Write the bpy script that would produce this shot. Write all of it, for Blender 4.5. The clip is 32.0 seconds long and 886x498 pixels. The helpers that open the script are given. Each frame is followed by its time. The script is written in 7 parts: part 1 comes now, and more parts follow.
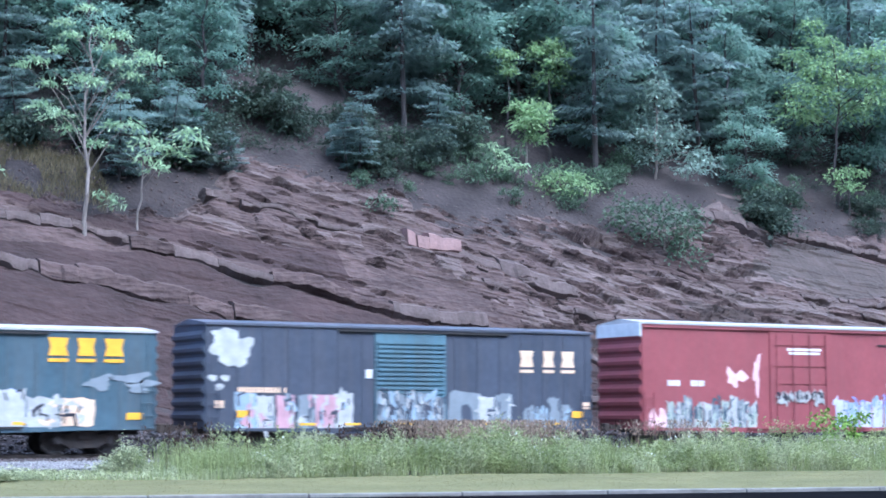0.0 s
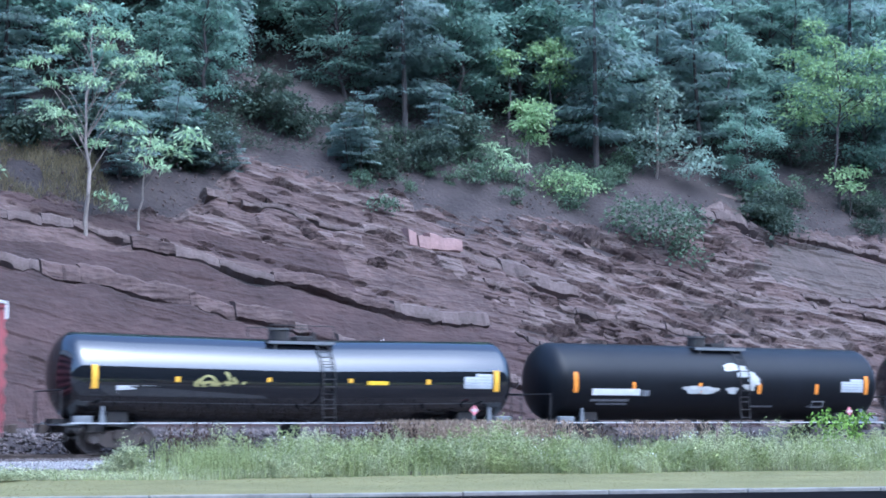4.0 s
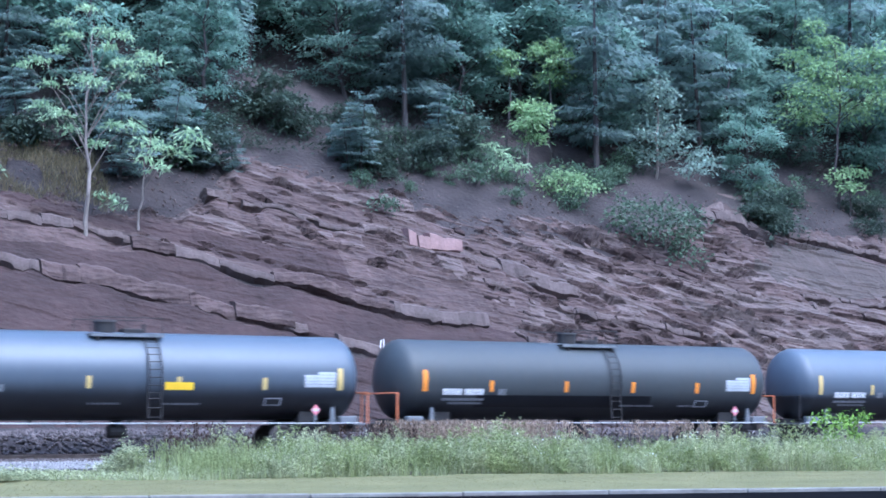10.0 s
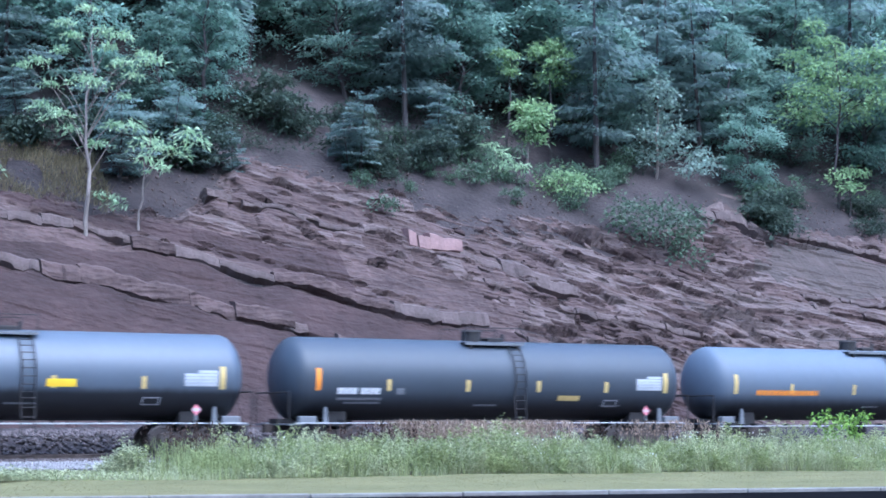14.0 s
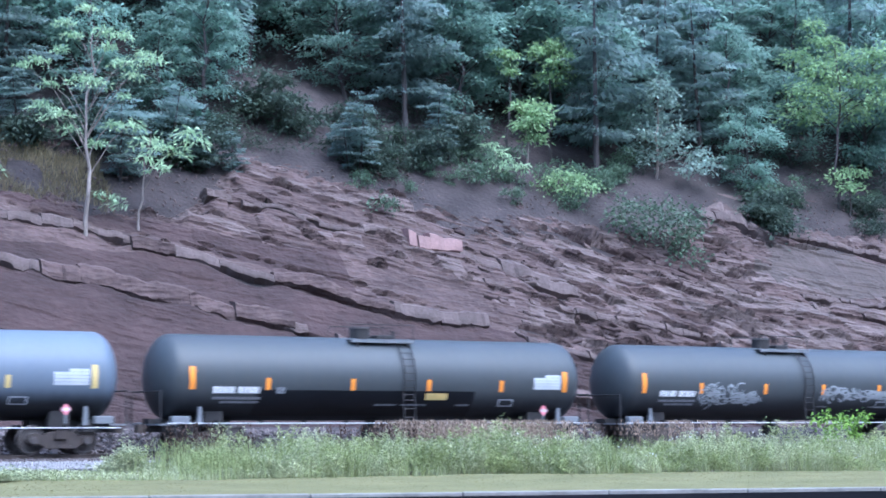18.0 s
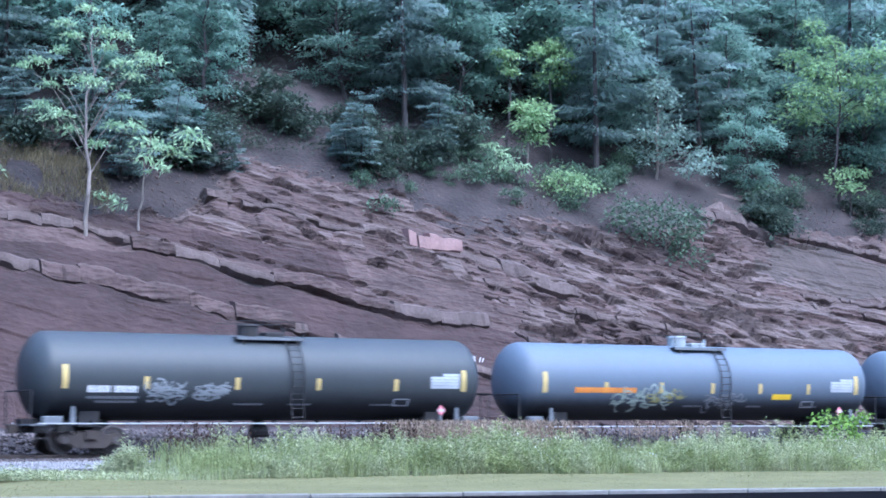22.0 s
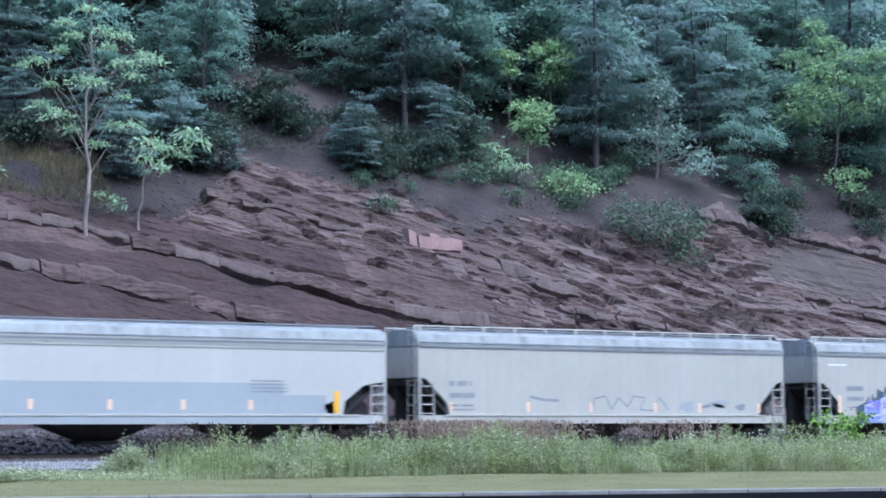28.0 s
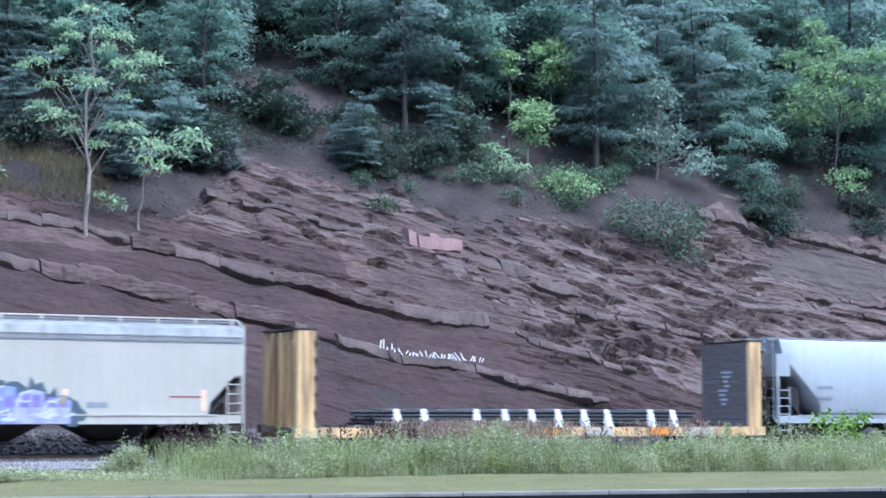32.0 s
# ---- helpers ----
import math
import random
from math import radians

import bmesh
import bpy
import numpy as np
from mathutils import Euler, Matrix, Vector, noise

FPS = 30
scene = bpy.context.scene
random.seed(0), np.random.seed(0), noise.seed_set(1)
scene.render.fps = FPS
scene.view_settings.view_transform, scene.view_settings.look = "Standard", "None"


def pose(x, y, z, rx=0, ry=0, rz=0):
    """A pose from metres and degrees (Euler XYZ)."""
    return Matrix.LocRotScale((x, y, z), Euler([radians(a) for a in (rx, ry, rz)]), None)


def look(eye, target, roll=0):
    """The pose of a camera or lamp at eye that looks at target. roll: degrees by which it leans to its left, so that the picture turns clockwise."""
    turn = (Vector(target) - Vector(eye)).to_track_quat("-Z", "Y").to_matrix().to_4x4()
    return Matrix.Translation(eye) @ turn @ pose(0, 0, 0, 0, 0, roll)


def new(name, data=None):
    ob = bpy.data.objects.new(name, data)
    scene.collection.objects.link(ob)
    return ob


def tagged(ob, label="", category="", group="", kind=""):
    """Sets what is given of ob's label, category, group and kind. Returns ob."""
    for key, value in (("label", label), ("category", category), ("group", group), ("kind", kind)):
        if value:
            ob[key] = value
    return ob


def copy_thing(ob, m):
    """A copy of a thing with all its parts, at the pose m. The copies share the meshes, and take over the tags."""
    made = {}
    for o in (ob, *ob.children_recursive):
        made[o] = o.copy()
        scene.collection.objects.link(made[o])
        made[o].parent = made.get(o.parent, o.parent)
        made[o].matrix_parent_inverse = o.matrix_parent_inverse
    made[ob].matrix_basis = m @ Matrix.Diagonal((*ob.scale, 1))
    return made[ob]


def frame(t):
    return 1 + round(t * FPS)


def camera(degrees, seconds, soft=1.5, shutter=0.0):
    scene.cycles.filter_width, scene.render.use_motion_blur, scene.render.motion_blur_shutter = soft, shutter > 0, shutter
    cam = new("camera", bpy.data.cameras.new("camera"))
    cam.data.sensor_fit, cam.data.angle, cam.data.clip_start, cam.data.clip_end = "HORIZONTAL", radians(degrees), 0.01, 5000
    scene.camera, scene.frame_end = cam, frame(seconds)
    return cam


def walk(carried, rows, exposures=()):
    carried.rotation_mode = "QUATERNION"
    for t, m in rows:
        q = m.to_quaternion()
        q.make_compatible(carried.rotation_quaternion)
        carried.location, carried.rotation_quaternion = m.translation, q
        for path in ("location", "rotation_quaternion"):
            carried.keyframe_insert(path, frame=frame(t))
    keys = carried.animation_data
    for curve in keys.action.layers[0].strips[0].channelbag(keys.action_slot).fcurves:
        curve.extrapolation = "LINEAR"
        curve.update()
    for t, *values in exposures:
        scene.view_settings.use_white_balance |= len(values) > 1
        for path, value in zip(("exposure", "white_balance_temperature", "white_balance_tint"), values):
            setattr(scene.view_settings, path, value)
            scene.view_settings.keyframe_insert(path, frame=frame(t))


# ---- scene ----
# the camera stands still by the roadside; it settles a hair in the first second
cam = camera(27.689, 32.0, 1.7, 0.45)
EYE = (0, -57.3, 1.6)
EV, TINT = 1.85, 6
walk(cam, [(0, pose(*EYE, 95.39, 0, -29.50)), (0.6, pose(*EYE, 95.39, 0, -29.475)), (1.2, pose(*EYE, 95.39, 0, -29.465)), (32, pose(*EYE, 95.40, 0, -29.465))],
     exposures=[(0, EV - 0.1, 4710, TINT), (3, EV - 0.1, 4620, TINT), (6, EV - 0.1, 4580, TINT + 3), (9, EV - 0.1, 4540, TINT + 3), (13, EV - 0.12, 4580, TINT + 3), (19, EV, 4640, TINT + 3), (23, EV - 0.08, 4560, TINT + 3), (28, EV - 0.5, 4740, TINT), (32, EV - 0.28, 4780, TINT)])

# ---- light: overcast evening in a narrow wooded valley ----
world = bpy.data.worlds.new("sky")
scene.world = world
world.use_nodes = True
wn = world.node_tree
sky = wn.nodes.new("ShaderNodeTexSky")
sky.sky_type, sky.sun_disc = "NISHITA", False
sky.sun_elevation, sky.sun_rotation = radians(57), radians(168)
sky.air_density, sky.dust_density, sky.ozone_density = 1.0, 5.0, 1.0
wn.nodes["Background"].inputs["Strength"].default_value = 0.15
wn.links.new(sky.outputs[0], wn.nodes["Background"].inputs[0])
sun = new("sun", bpy.data.lights.new("sun", "SUN"))
sun.data.energy, sun.data.angle, sun.data.color = 0.5, radians(90), (1.0, 0.97, 0.93)
sun.matrix_world = look((9, -42, 66), (0, 0, 0))


# ---- materials ----
def mat(name, color, rough=0.7, var=0.25, scale=2.0, bump=0.0, bscale=None, metal=0.0, second=None, stretch=(1, 1, 1), spec=0.5, ior=1.45, island=0.0, obj=0.0, contrast=(0.3, 0.7), coat=0.0, rvar=0.08, crag=0.0):
    """A principled surface whose colour wanders between two tones at a coarse and a fine scale."""
    m = bpy.data.materials.new(name)
    m.use_nodes = True
    nt = m.node_tree
    n, l = nt.nodes, nt.links
    b = n["Principled BSDF"]
    b.inputs["Roughness"].default_value = rough
    b.inputs["Metallic"].default_value = metal
    b.inputs["Specular IOR Level"].default_value = spec
    b.inputs["IOR"].default_value = ior
    b.inputs["Coat Weight"].default_value = coat
    co = n.new("ShaderNodeTexCoord")
    mp = n.new("ShaderNodeMapping")
    mp.inputs["Scale"].default_value = stretch
    l.new(co.outputs["Object"], mp.inputs["Vector"])
    big = n.new("ShaderNodeTexNoise")
    big.inputs["Scale"].default_value, big.inputs["Detail"].default_value = scale, 5
    fine = n.new("ShaderNodeTexNoise")
    fine.inputs["Scale"].default_value, fine.inputs["Detail"].default_value = scale * 9, 4
    l.new(mp.outputs[0], big.inputs["Vector"])
    l.new(mp.outputs[0], fine.inputs["Vector"])
    mixf = n.new("ShaderNodeMath")
    mixf.operation = "MULTIPLY_ADD"
    mixf.inputs[1].default_value = 0.35
    l.new(fine.outputs["Fac"], mixf.inputs[0])
    sc = n.new("ShaderNodeMath")
    sc.operation = "MULTIPLY"
    sc.inputs[1].default_value = 0.65
    l.new(big.outputs["Fac"], sc.inputs[0])
    l.new(sc.outputs[0], mixf.inputs[2])
    ramp = n.new("ShaderNodeValToRGB")
    ramp.color_ramp.elements[0].position, ramp.color_ramp.elements[1].position = contrast
    c2 = second or tuple(min(1, c * (1 + 2 * var)) for c in color)
    c1 = tuple(c * (1 - var) for c in color)
    ramp.color_ramp.elements[0].color = (*c1, 1)
    ramp.color_ramp.elements[1].color = (*c2, 1)
    l.new(mixf.outputs[0], ramp.inputs[0])
    out = ramp.outputs[0]
    for amount, source in ((island, "ShaderNodeNewGeometry"), (obj, "ShaderNodeObjectInfo")):
        if not amount:
            continue
        hsv = n.new("ShaderNodeHueSaturation")
        mr = n.new("ShaderNodeMapRange")
        mr.inputs["To Min"].default_value, mr.inputs["To Max"].default_value = 1 - amount, 1 + amount
        l.new(n.new(source).outputs["Random Per Island" if source == "ShaderNodeNewGeometry" else "Random"], mr.inputs["Value"])
        l.new(mr.outputs[0], hsv.inputs["Value"])
        l.new(out, hsv.inputs["Color"])
        out = hsv.outputs[0]
    l.new(out, b.inputs["Base Color"])
    rr = n.new("ShaderNodeMapRange")
    rr.inputs["To Min"].default_value, rr.inputs["To Max"].default_value = max(0.03, rough - rvar), min(1, rough + rvar)
    l.new(mixf.outputs[0], rr.inputs["Value"])
    l.new(rr.outputs[0], b.inputs["Roughness"])
    if bump:
        bn = n.new("ShaderNodeTexNoise")
        bn.inputs["Scale"].default_value, bn.inputs["Detail"].default_value = bscale or scale * 5, 6
        l.new(mp.outputs[0], bn.inputs["Vector"])
        bm_ = n.new("ShaderNodeBump")
        bm_.inputs["Strength"].default_value, bm_.inputs["Distance"].default_value = 0.8, bump
        l.new(bn.outputs["Fac"], bm_.inputs["Height"])
        l.new(bm_.outputs[0], b.inputs["Normal"])
        if crag:
            # angular broken facets that lie along the beds
            tilted = n.new("ShaderNodeMapping")
            tilted.inputs["Rotation"].default_value = (radians(45), radians(-16), 0)
            tilted.inputs["Scale"].default_value = (0.55, 1.2, 1.7)
            l.new(co.outputs["Object"], tilted.inputs["Vector"])
            last = bm_
            for k, (size, depth) in enumerate(((1.1, 1.0), (3.3, 0.45))):
                cell = n.new("ShaderNodeTexVoronoi")
                cell.inputs["Scale"].default_value = size
                l.new(tilted.outputs[0], cell.inputs["Vector"])
                rise = n.new("ShaderNodeBump")
                rise.inputs["Strength"].default_value, rise.inputs["Distance"].default_value = 0.8, crag * depth
                l.new(cell.outputs["Distance"], rise.inputs["Height"])
                l.new(last.outputs[0], rise.inputs["Normal"])
                last = rise
            l.new(last.outputs[0], b.inputs["Normal"])
    return m


def leafmat(name, color, second, island=0.35, obj=0.0, through_light=0.25):
    """Leaves: two tones by noise, each leaf its own value, some light passing through."""
    m = mat(name, color, 0.55, 0.2, 0.6, second=second, island=island, obj=obj, spec=0.12)
    nt = m.node_tree
    b = nt.nodes["Principled BSDF"]
    tr = nt.nodes.new("ShaderNodeBsdfTranslucent")
    mx = nt.nodes.new("ShaderNodeMixShader")
    mx.inputs[0].default_value = through_light
    nt.links.new(b.inputs["Base Color"].links[0].from_socket, tr.inputs[0])
    nt.links.new(b.outputs[0], mx.inputs[1])
    nt.links.new(tr.outputs[0], mx.inputs[2])
    nt.links.new(mx.outputs[0], nt.nodes["Material Output"].inputs[0])
    return m


M = dict(
    asphalt=mat("asphalt", (0.008, 0.008, 0.009), 1.0, 0.3, 1.5, 0.004, 60, spec=0.0),
    concrete=mat("kerb_concrete", (0.19, 0.182, 0.17), 0.85, 0.25, 1.2, 0.004, 30),
    lawn=mat("mown_lawn", (0.142, 0.135, 0.042), 0.9, 0.2, 0.5, 0.02, 40, second=(0.195, 0.18, 0.074)),
    under=leafmat("undergrowth_leaves", (0.06, 0.085, 0.07), (0.11, 0.145, 0.105), 0.2, 0.0, 0.4),
    earth=mat("bare_earth", (0.085, 0.07, 0.055), 0.95, 0.35, 0.8, 0.05, 12),
    soil=mat("forest_floor", (0.038, 0.03, 0.03), 0.95, 0.35, 0.6, 0.12, 5, second=(0.06, 0.047, 0.046), contrast=(0.36, 0.66)),
    ridge=mat("wooded_ridge", (0.012, 0.018, 0.014), 0.95, 0.4, 0.15, second=(0.03, 0.042, 0.028)),
    gravel=mat("pale_gravel", (0.15, 0.142, 0.14), 0.95, 0.3, 3.0, 0.03, 25),
    stone=mat("pale_stone", (0.18, 0.172, 0.168), 0.9, 0.2, 5, island=0.4),
    ballast=mat("ballast", (0.07, 0.058, 0.056), 0.95, 0.4, 3.0, 0.04, 14),
    bstone=mat("ballast_stone", (0.088, 0.073, 0.071), 0.9, 0.3, 5, island=0.5),
    tie=mat("creosoted_wood", (0.05, 0.04, 0.035), 0.9, 0.4, 3, 0.01, 20, stretch=(6, 1, 6)),
    rail=mat("rail_steel", (0.085, 0.068, 0.06), 0.6, 0.3, 4, metal=0.3),
    rock=mat("red_shale", (0.062, 0.0395, 0.036), 0.92, 0.3, 0.5, 0.04, 9.0, second=(0.104, 0.071, 0.065), contrast=(0.36, 0.64), crag=0.2),
    shale=mat("soft_red_shale", (0.037, 0.0218, 0.0202), 0.95, 0.25, 0.35, 0.05, 9.0, second=(0.06, 0.037, 0.035), contrast=(0.36, 0.64), crag=0.09),
    pale=mat("weathered_pale_shale", (0.091, 0.066, 0.0595), 0.92, 0.3, 0.8, 0.03, 9.0, second=(0.145, 0.109, 0.1), contrast=(0.34, 0.66), crag=0.16),
    slump=mat("crumbled_brown_shale", (0.060, 0.046, 0.041), 0.95, 0.25, 0.9, 0.05, 7.0, second=(0.090, 0.070, 0.062)),
    slab=mat("sandstone_slab", (0.09, 0.065, 0.0595), 0.9, 0.35, 0.9, 0.03, 8, second=(0.145, 0.11, 0.102), obj=0.2, stretch=(1.0, 1, 0.8), crag=0.02),
    pink=mat("fresh_pink_rock", (0.21, 0.135, 0.125), 0.9, 0.25, 1.2, 0.03, 5),
    bark=mat("grey_bark", (0.20, 0.17, 0.15), 0.9, 0.35, 3, 0.02, 10, stretch=(3, 3, 0.6)),
    darkbark=mat("dark_bark", (0.055, 0.047, 0.046), 0.9, 0.35, 3, 0.02, 10, stretch=(3, 3, 0.6)),
    hemlock=leafmat("hemlock_needles", (0.20, 0.275, 0.27), (0.32, 0.405, 0.365), 0.10, 0.12, 0.75),
    broad=leafmat("dark_leaves", (0.19, 0.295, 0.25), (0.33, 0.455, 0.37), 0.12, 0.2, 0.75),
    fresh=leafmat("fresh_leaves", (0.25, 0.37, 0.18), (0.38, 0.51, 0.26), 0.35, 0.0, 0.45),
    bright=leafmat("bright_leaves", (0.35, 0.5, 0.28), (0.54, 0.68, 0.43), 0.3, 0.0, 0.45),
    greyleaf=leafmat("grey_green_leaves", (0.20, 0.275, 0.225), (0.35, 0.44, 0.37), 0.35, 0.0, 0.4),
    bushleaf=leafmat("bush_leaves", (0.10, 0.15, 0.10), (0.18, 0.25, 0.165), 0.3, 0.0, 0.35),
    weed=leafmat("weed_leaves", (0.255, 0.305, 0.125), (0.42, 0.46, 0.21), 0.22, 0.0, 0.35),
    weed2=leafmat("pale_weed_leaves", (0.36, 0.395, 0.22), (0.55, 0.57, 0.345), 0.2, 0.0, 0.35),
    drygrass=leafmat("dry_bank_grass", (0.17, 0.145, 0.085), (0.27, 0.23, 0.14), 0.3, 0.0, 0.3),
    dock=leafmat("dark_dock_stems", (0.05, 0.035, 0.03), (0.10, 0.065, 0.05), 0.3, 0.0, 0.2),
    seed=leafmat("seed_heads", (0.25, 0.18, 0.135), (0.40, 0.31, 0.235), 0.3, 0.0, 0.3),
    chalk=mat("faded_white_paint", (0.40, 0.38, 0.38), 0.9, 0.3, 4),
    petal=mat("white_petals", (0.8, 0.8, 0.76), 0.6, 0.1, 3),
    shrub=leafmat("shrub_leaves", (0.19, 0.31, 0.06), (0.30, 0.45, 0.10), 0.3),
)


# ---- small mesh tools ----
class Mesh:
    """Collects faces for one mesh."""

    def __init__(self):
        self.v, self.f = [], []

    def add(self, vs, fs):
        k = len(self.v)
        self.v += [tuple(p) for p in vs]
        self.f += [tuple(i + k for i in q) for q in fs]
        return self

    def box(self, x0, x1, y0, y1, z0, z1, m=None):
        vs = [(x, y, z) for z in (z0, z1) for y in (y0, y1) for x in (x0, x1)]
        if m is not None:
            vs = [m @ Vector(p) for p in vs]
        return self.add(vs, [(0, 2, 3, 1), (4, 5, 7, 6), (0, 1, 5, 4), (2, 6, 7, 3), (0, 4, 6, 2), (1, 3, 7, 5)])

    def slabbox(self, x0, x1, y0, y1, z0, z1, c, m=None):
        """A box with chamfered upright edges and top."""
        ring = [(x0 + c, y0), (x1 - c, y0), (x1, y0 + c), (x1, y1 - c), (x1 - c, y1), (x0 + c, y1), (x0, y1 - c), (x0, y0 + c)]
        cx, cy = (x0 + x1) / 2, (y0 + y1) / 2
        vs = [(x, y, z0) for x, y in ring] + [(x, y, z1 - c) for x, y in ring] + [(x + (c if x < cx else -c), y + (c if y < cy else -c), z1) for x, y in ring]
        if m is not None:
            vs = [m @ Vector(p) for p in vs]
        fs = [tuple(range(7, -1, -1)), tuple(range(16, 24))]
        for k in (0, 8):
            fs += [(k + i, k + (i + 1) % 8, k + 8 + (i + 1) % 8, k + 8 + i) for i in range(8)]
        return self.add(vs, fs)

    def tube(self, a, b, r0, r1=None, n=8, caps=True):
        a, b = Vector(a), Vector(b)
        r1 = r0 if r1 is None else r1
        q = (b - a).to_track_quat("Z", "Y")
        ring = [Vector((math.cos(2 * math.pi * i / n), math.sin(2 * math.pi * i / n), 0)) for i in range(n)]
        vs = [a + q @ (p * r0) for p in ring] + [b + q @ (p * r1) for p in ring]
        fs = [(i, (i + 1) % n, n + (i + 1) % n, n + i) for i in range(n)]
        if caps:
            fs += [tuple(range(n - 1, -1, -1)), tuple(range(n, 2 * n))]
        return self.add(vs, fs)

    def path(self, pts, r, n=6):
        for a, b in zip(pts, pts[1:]):
            self.tube(a, b, r, r, n)
        return self

    def prism(self, outline, y0, y1):
        """An outline in x and z, drawn out from y0 to y1."""
        k = len(outline)
        vs = [(x, y0, z) for x, z in outline] + [(x, y1, z) for x, z in outline]
        return self.add(vs, [tuple(range(k)), tuple(range(2 * k - 1, k - 1, -1))] + [(i, k + i, k + (i + 1) % k, (i + 1) % k) for i in range(k)])

    def data(self, name, material, smooth=False):
        me = bpy.data.meshes.new(name)
        me.from_pydata(self.v, [], self.f)
        me.materials.append(material)
        if smooth:
            me.shade_smooth()
        me.update()
        return me


def raw(name, verts, faces, material, smooth=False):
    """A mesh out of number arrays, all faces with the same count of corners."""
    me = bpy.data.meshes.new(name)
    faces = np.asarray(faces, dtype=np.int32)
    verts = np.asarray(verts, dtype=np.float32)
    me.vertices.add(len(verts))
    me.vertices.foreach_set("co", verts.ravel())
    k = faces.shape[1]
    me.loops.add(faces.size)
    me.loops.foreach_set("vertex_index", faces.ravel())
    me.polygons.add(len(faces))
    me.polygons.foreach_set("loop_start", np.arange(0, faces.size, k, dtype=np.int32))
    me.materials.append(material)
    me.update(calc_edges=True)
    if smooth:
        me.shade_smooth()
    return me


def part(name, mesh, material, parent, label="", smooth=False, at=None):
    """Links a mesh as one part under a thing or under a part."""
    data = mesh.data(name, material, smooth) if isinstance(mesh, Mesh) else mesh
    ob = new(name, data)
    ob.parent = parent
    if at is not None:
        ob.matrix_basis = at
    if label:
        tagged(ob, label)
    return ob


RND = np.random.RandomState(7)
GRID = RND.rand(4, 256, 256)


def vnoise(x, y, k=0):
    """Smooth noise between -1 and 1."""
    xi, yi = np.floor(x).astype(int), np.floor(y).astype(int)
    fx, fy = x - xi, y - yi
    fx, fy = fx * fx * (3 - 2 * fx), fy * fy * (3 - 2 * fy)
    g = GRID[k]
    a, b = g[xi % 256, yi % 256], g[(xi + 1) % 256, yi % 256]
    c, d = g[xi % 256, (yi + 1) % 256], g[(xi + 1) % 256, (yi + 1) % 256]
    return 2 * (a + (b - a) * fx + (c - a) * fy + (a - b - c + d) * fx * fy) - 1


def fbm(x, y, k=0, n=4):
    return sum(vnoise(x * 2**i + 17 * i, y * 2**i + 31 * i, (k + i) % 4) / 2**i for i in range(n))


# ---- the land: one sheet from the road to the hilltops ----
RAIL = 0.45
TOE_Y, TOE_Z, TOP_Y, TOP_Z = 7.0, 1.6, 18.6, 13.2
PROFILE_Y = np.array([-900, -200, -128, -96, -84, -8, -4.2, -2.9, -1.7, 1.7, 2.3, 3.8, TOE_Y, TOP_Y, 110, 300, 900], float)
PROFILE_Z = np.array([130, 95, 66, 20, -0.08, -0.08, 0.0, 0.1, 0.24, 0.24, 0.25, 0.95, TOE_Z - 0.3, TOP_Z - 0.35, 78, 150, 170], float)


def land(x, y):
    z = np.interp(y, PROFILE_Y, PROFILE_Z)
    rough = np.clip((y - 14) / 8, 0, 1) * 0.6 + np.clip((-100 - y) / 10, 0, 1) * 2
    return z + rough * fbm(x * 0.16, y * 0.16, 1)


def grid_mesh(name, xs, ys, zfun, material, smooth=True):
    gx, gy = np.meshgrid(xs, ys)
    gz = zfun(gx, gy)
    nx, ny = len(xs), len(ys)
    idx = np.arange(nx * ny).reshape(ny, nx)
    f = np.stack([idx[:-1, :-1], idx[:-1, 1:], idx[1:, 1:], idx[1:, :-1]], -1).reshape(-1, 4)
    return raw(name, np.stack([gx, gy, gz], -1).reshape(-1, 3), f, material, smooth)


xs = np.concatenate([np.linspace(-900, -60, 25), np.linspace(-50, 160, 140), np.linspace(175, 900, 25)])
ys = np.concatenate([np.linspace(-900, -150, 8), np.linspace(-145, -84, 20), np.array([-60, -40, -20, -8, -4.2, -2.9, -1.7, 1.7, 2.3, 2.8, 3.3, 3.8, 5, 6, 7]), np.linspace(8, 70, 60), np.linspace(75, 300, 16), np.linspace(340, 900, 8)])
GROUND_MESH = grid_mesh("ground", xs, ys, land, M["soil"])
GROUND_MESH.materials.append(M["ridge"])
for poly in GROUND_MESH.polygons:
    if poly.center.y < -84:
        poly.material_index = 1
ground = tagged(new("ground", GROUND_MESH), "dark brown leaf-littered hillside under the trees", "ground", kind="structure")


def kerb_y(x):
    return np.interp(x, [-60, 2, 62, 120], [-22.4, -22.4, -36.5, -40])


def sheet(name, x0, x1, nx, front, back, ny, zfun, material):
    """A strip of ground between two lines that run along the track."""
    gx = np.linspace(x0, x1, nx)[None, :].repeat(ny, 0)
    t = np.linspace(0, 1, ny)[:, None]
    gy = front(gx) * (1 - t) + back(gx) * t
    idx = np.arange(nx * ny).reshape(ny, nx)
    f = np.stack([idx[:-1, :-1], idx[:-1, 1:], idx[1:, 1:], idx[1:, :-1]], -1).reshape(-1, 4)
    return raw(name, np.stack([gx, gy, zfun(gx, gy)], -1).reshape(-1, 3), f, material, True)


road = tagged(new("road", sheet("road", -60, 120, 60, lambda x: x * 0 - 74, lambda x: kerb_y(x) - 0.16, 6, lambda x, y: 0 * x + 0.08, M["asphalt"])), "dark grey asphalt road beside the kerb", "road", kind="structure")


def lawn_z(x, y):
    return 0.145 + 0.03 * fbm(x * 0.4, y * 0.4, 2)


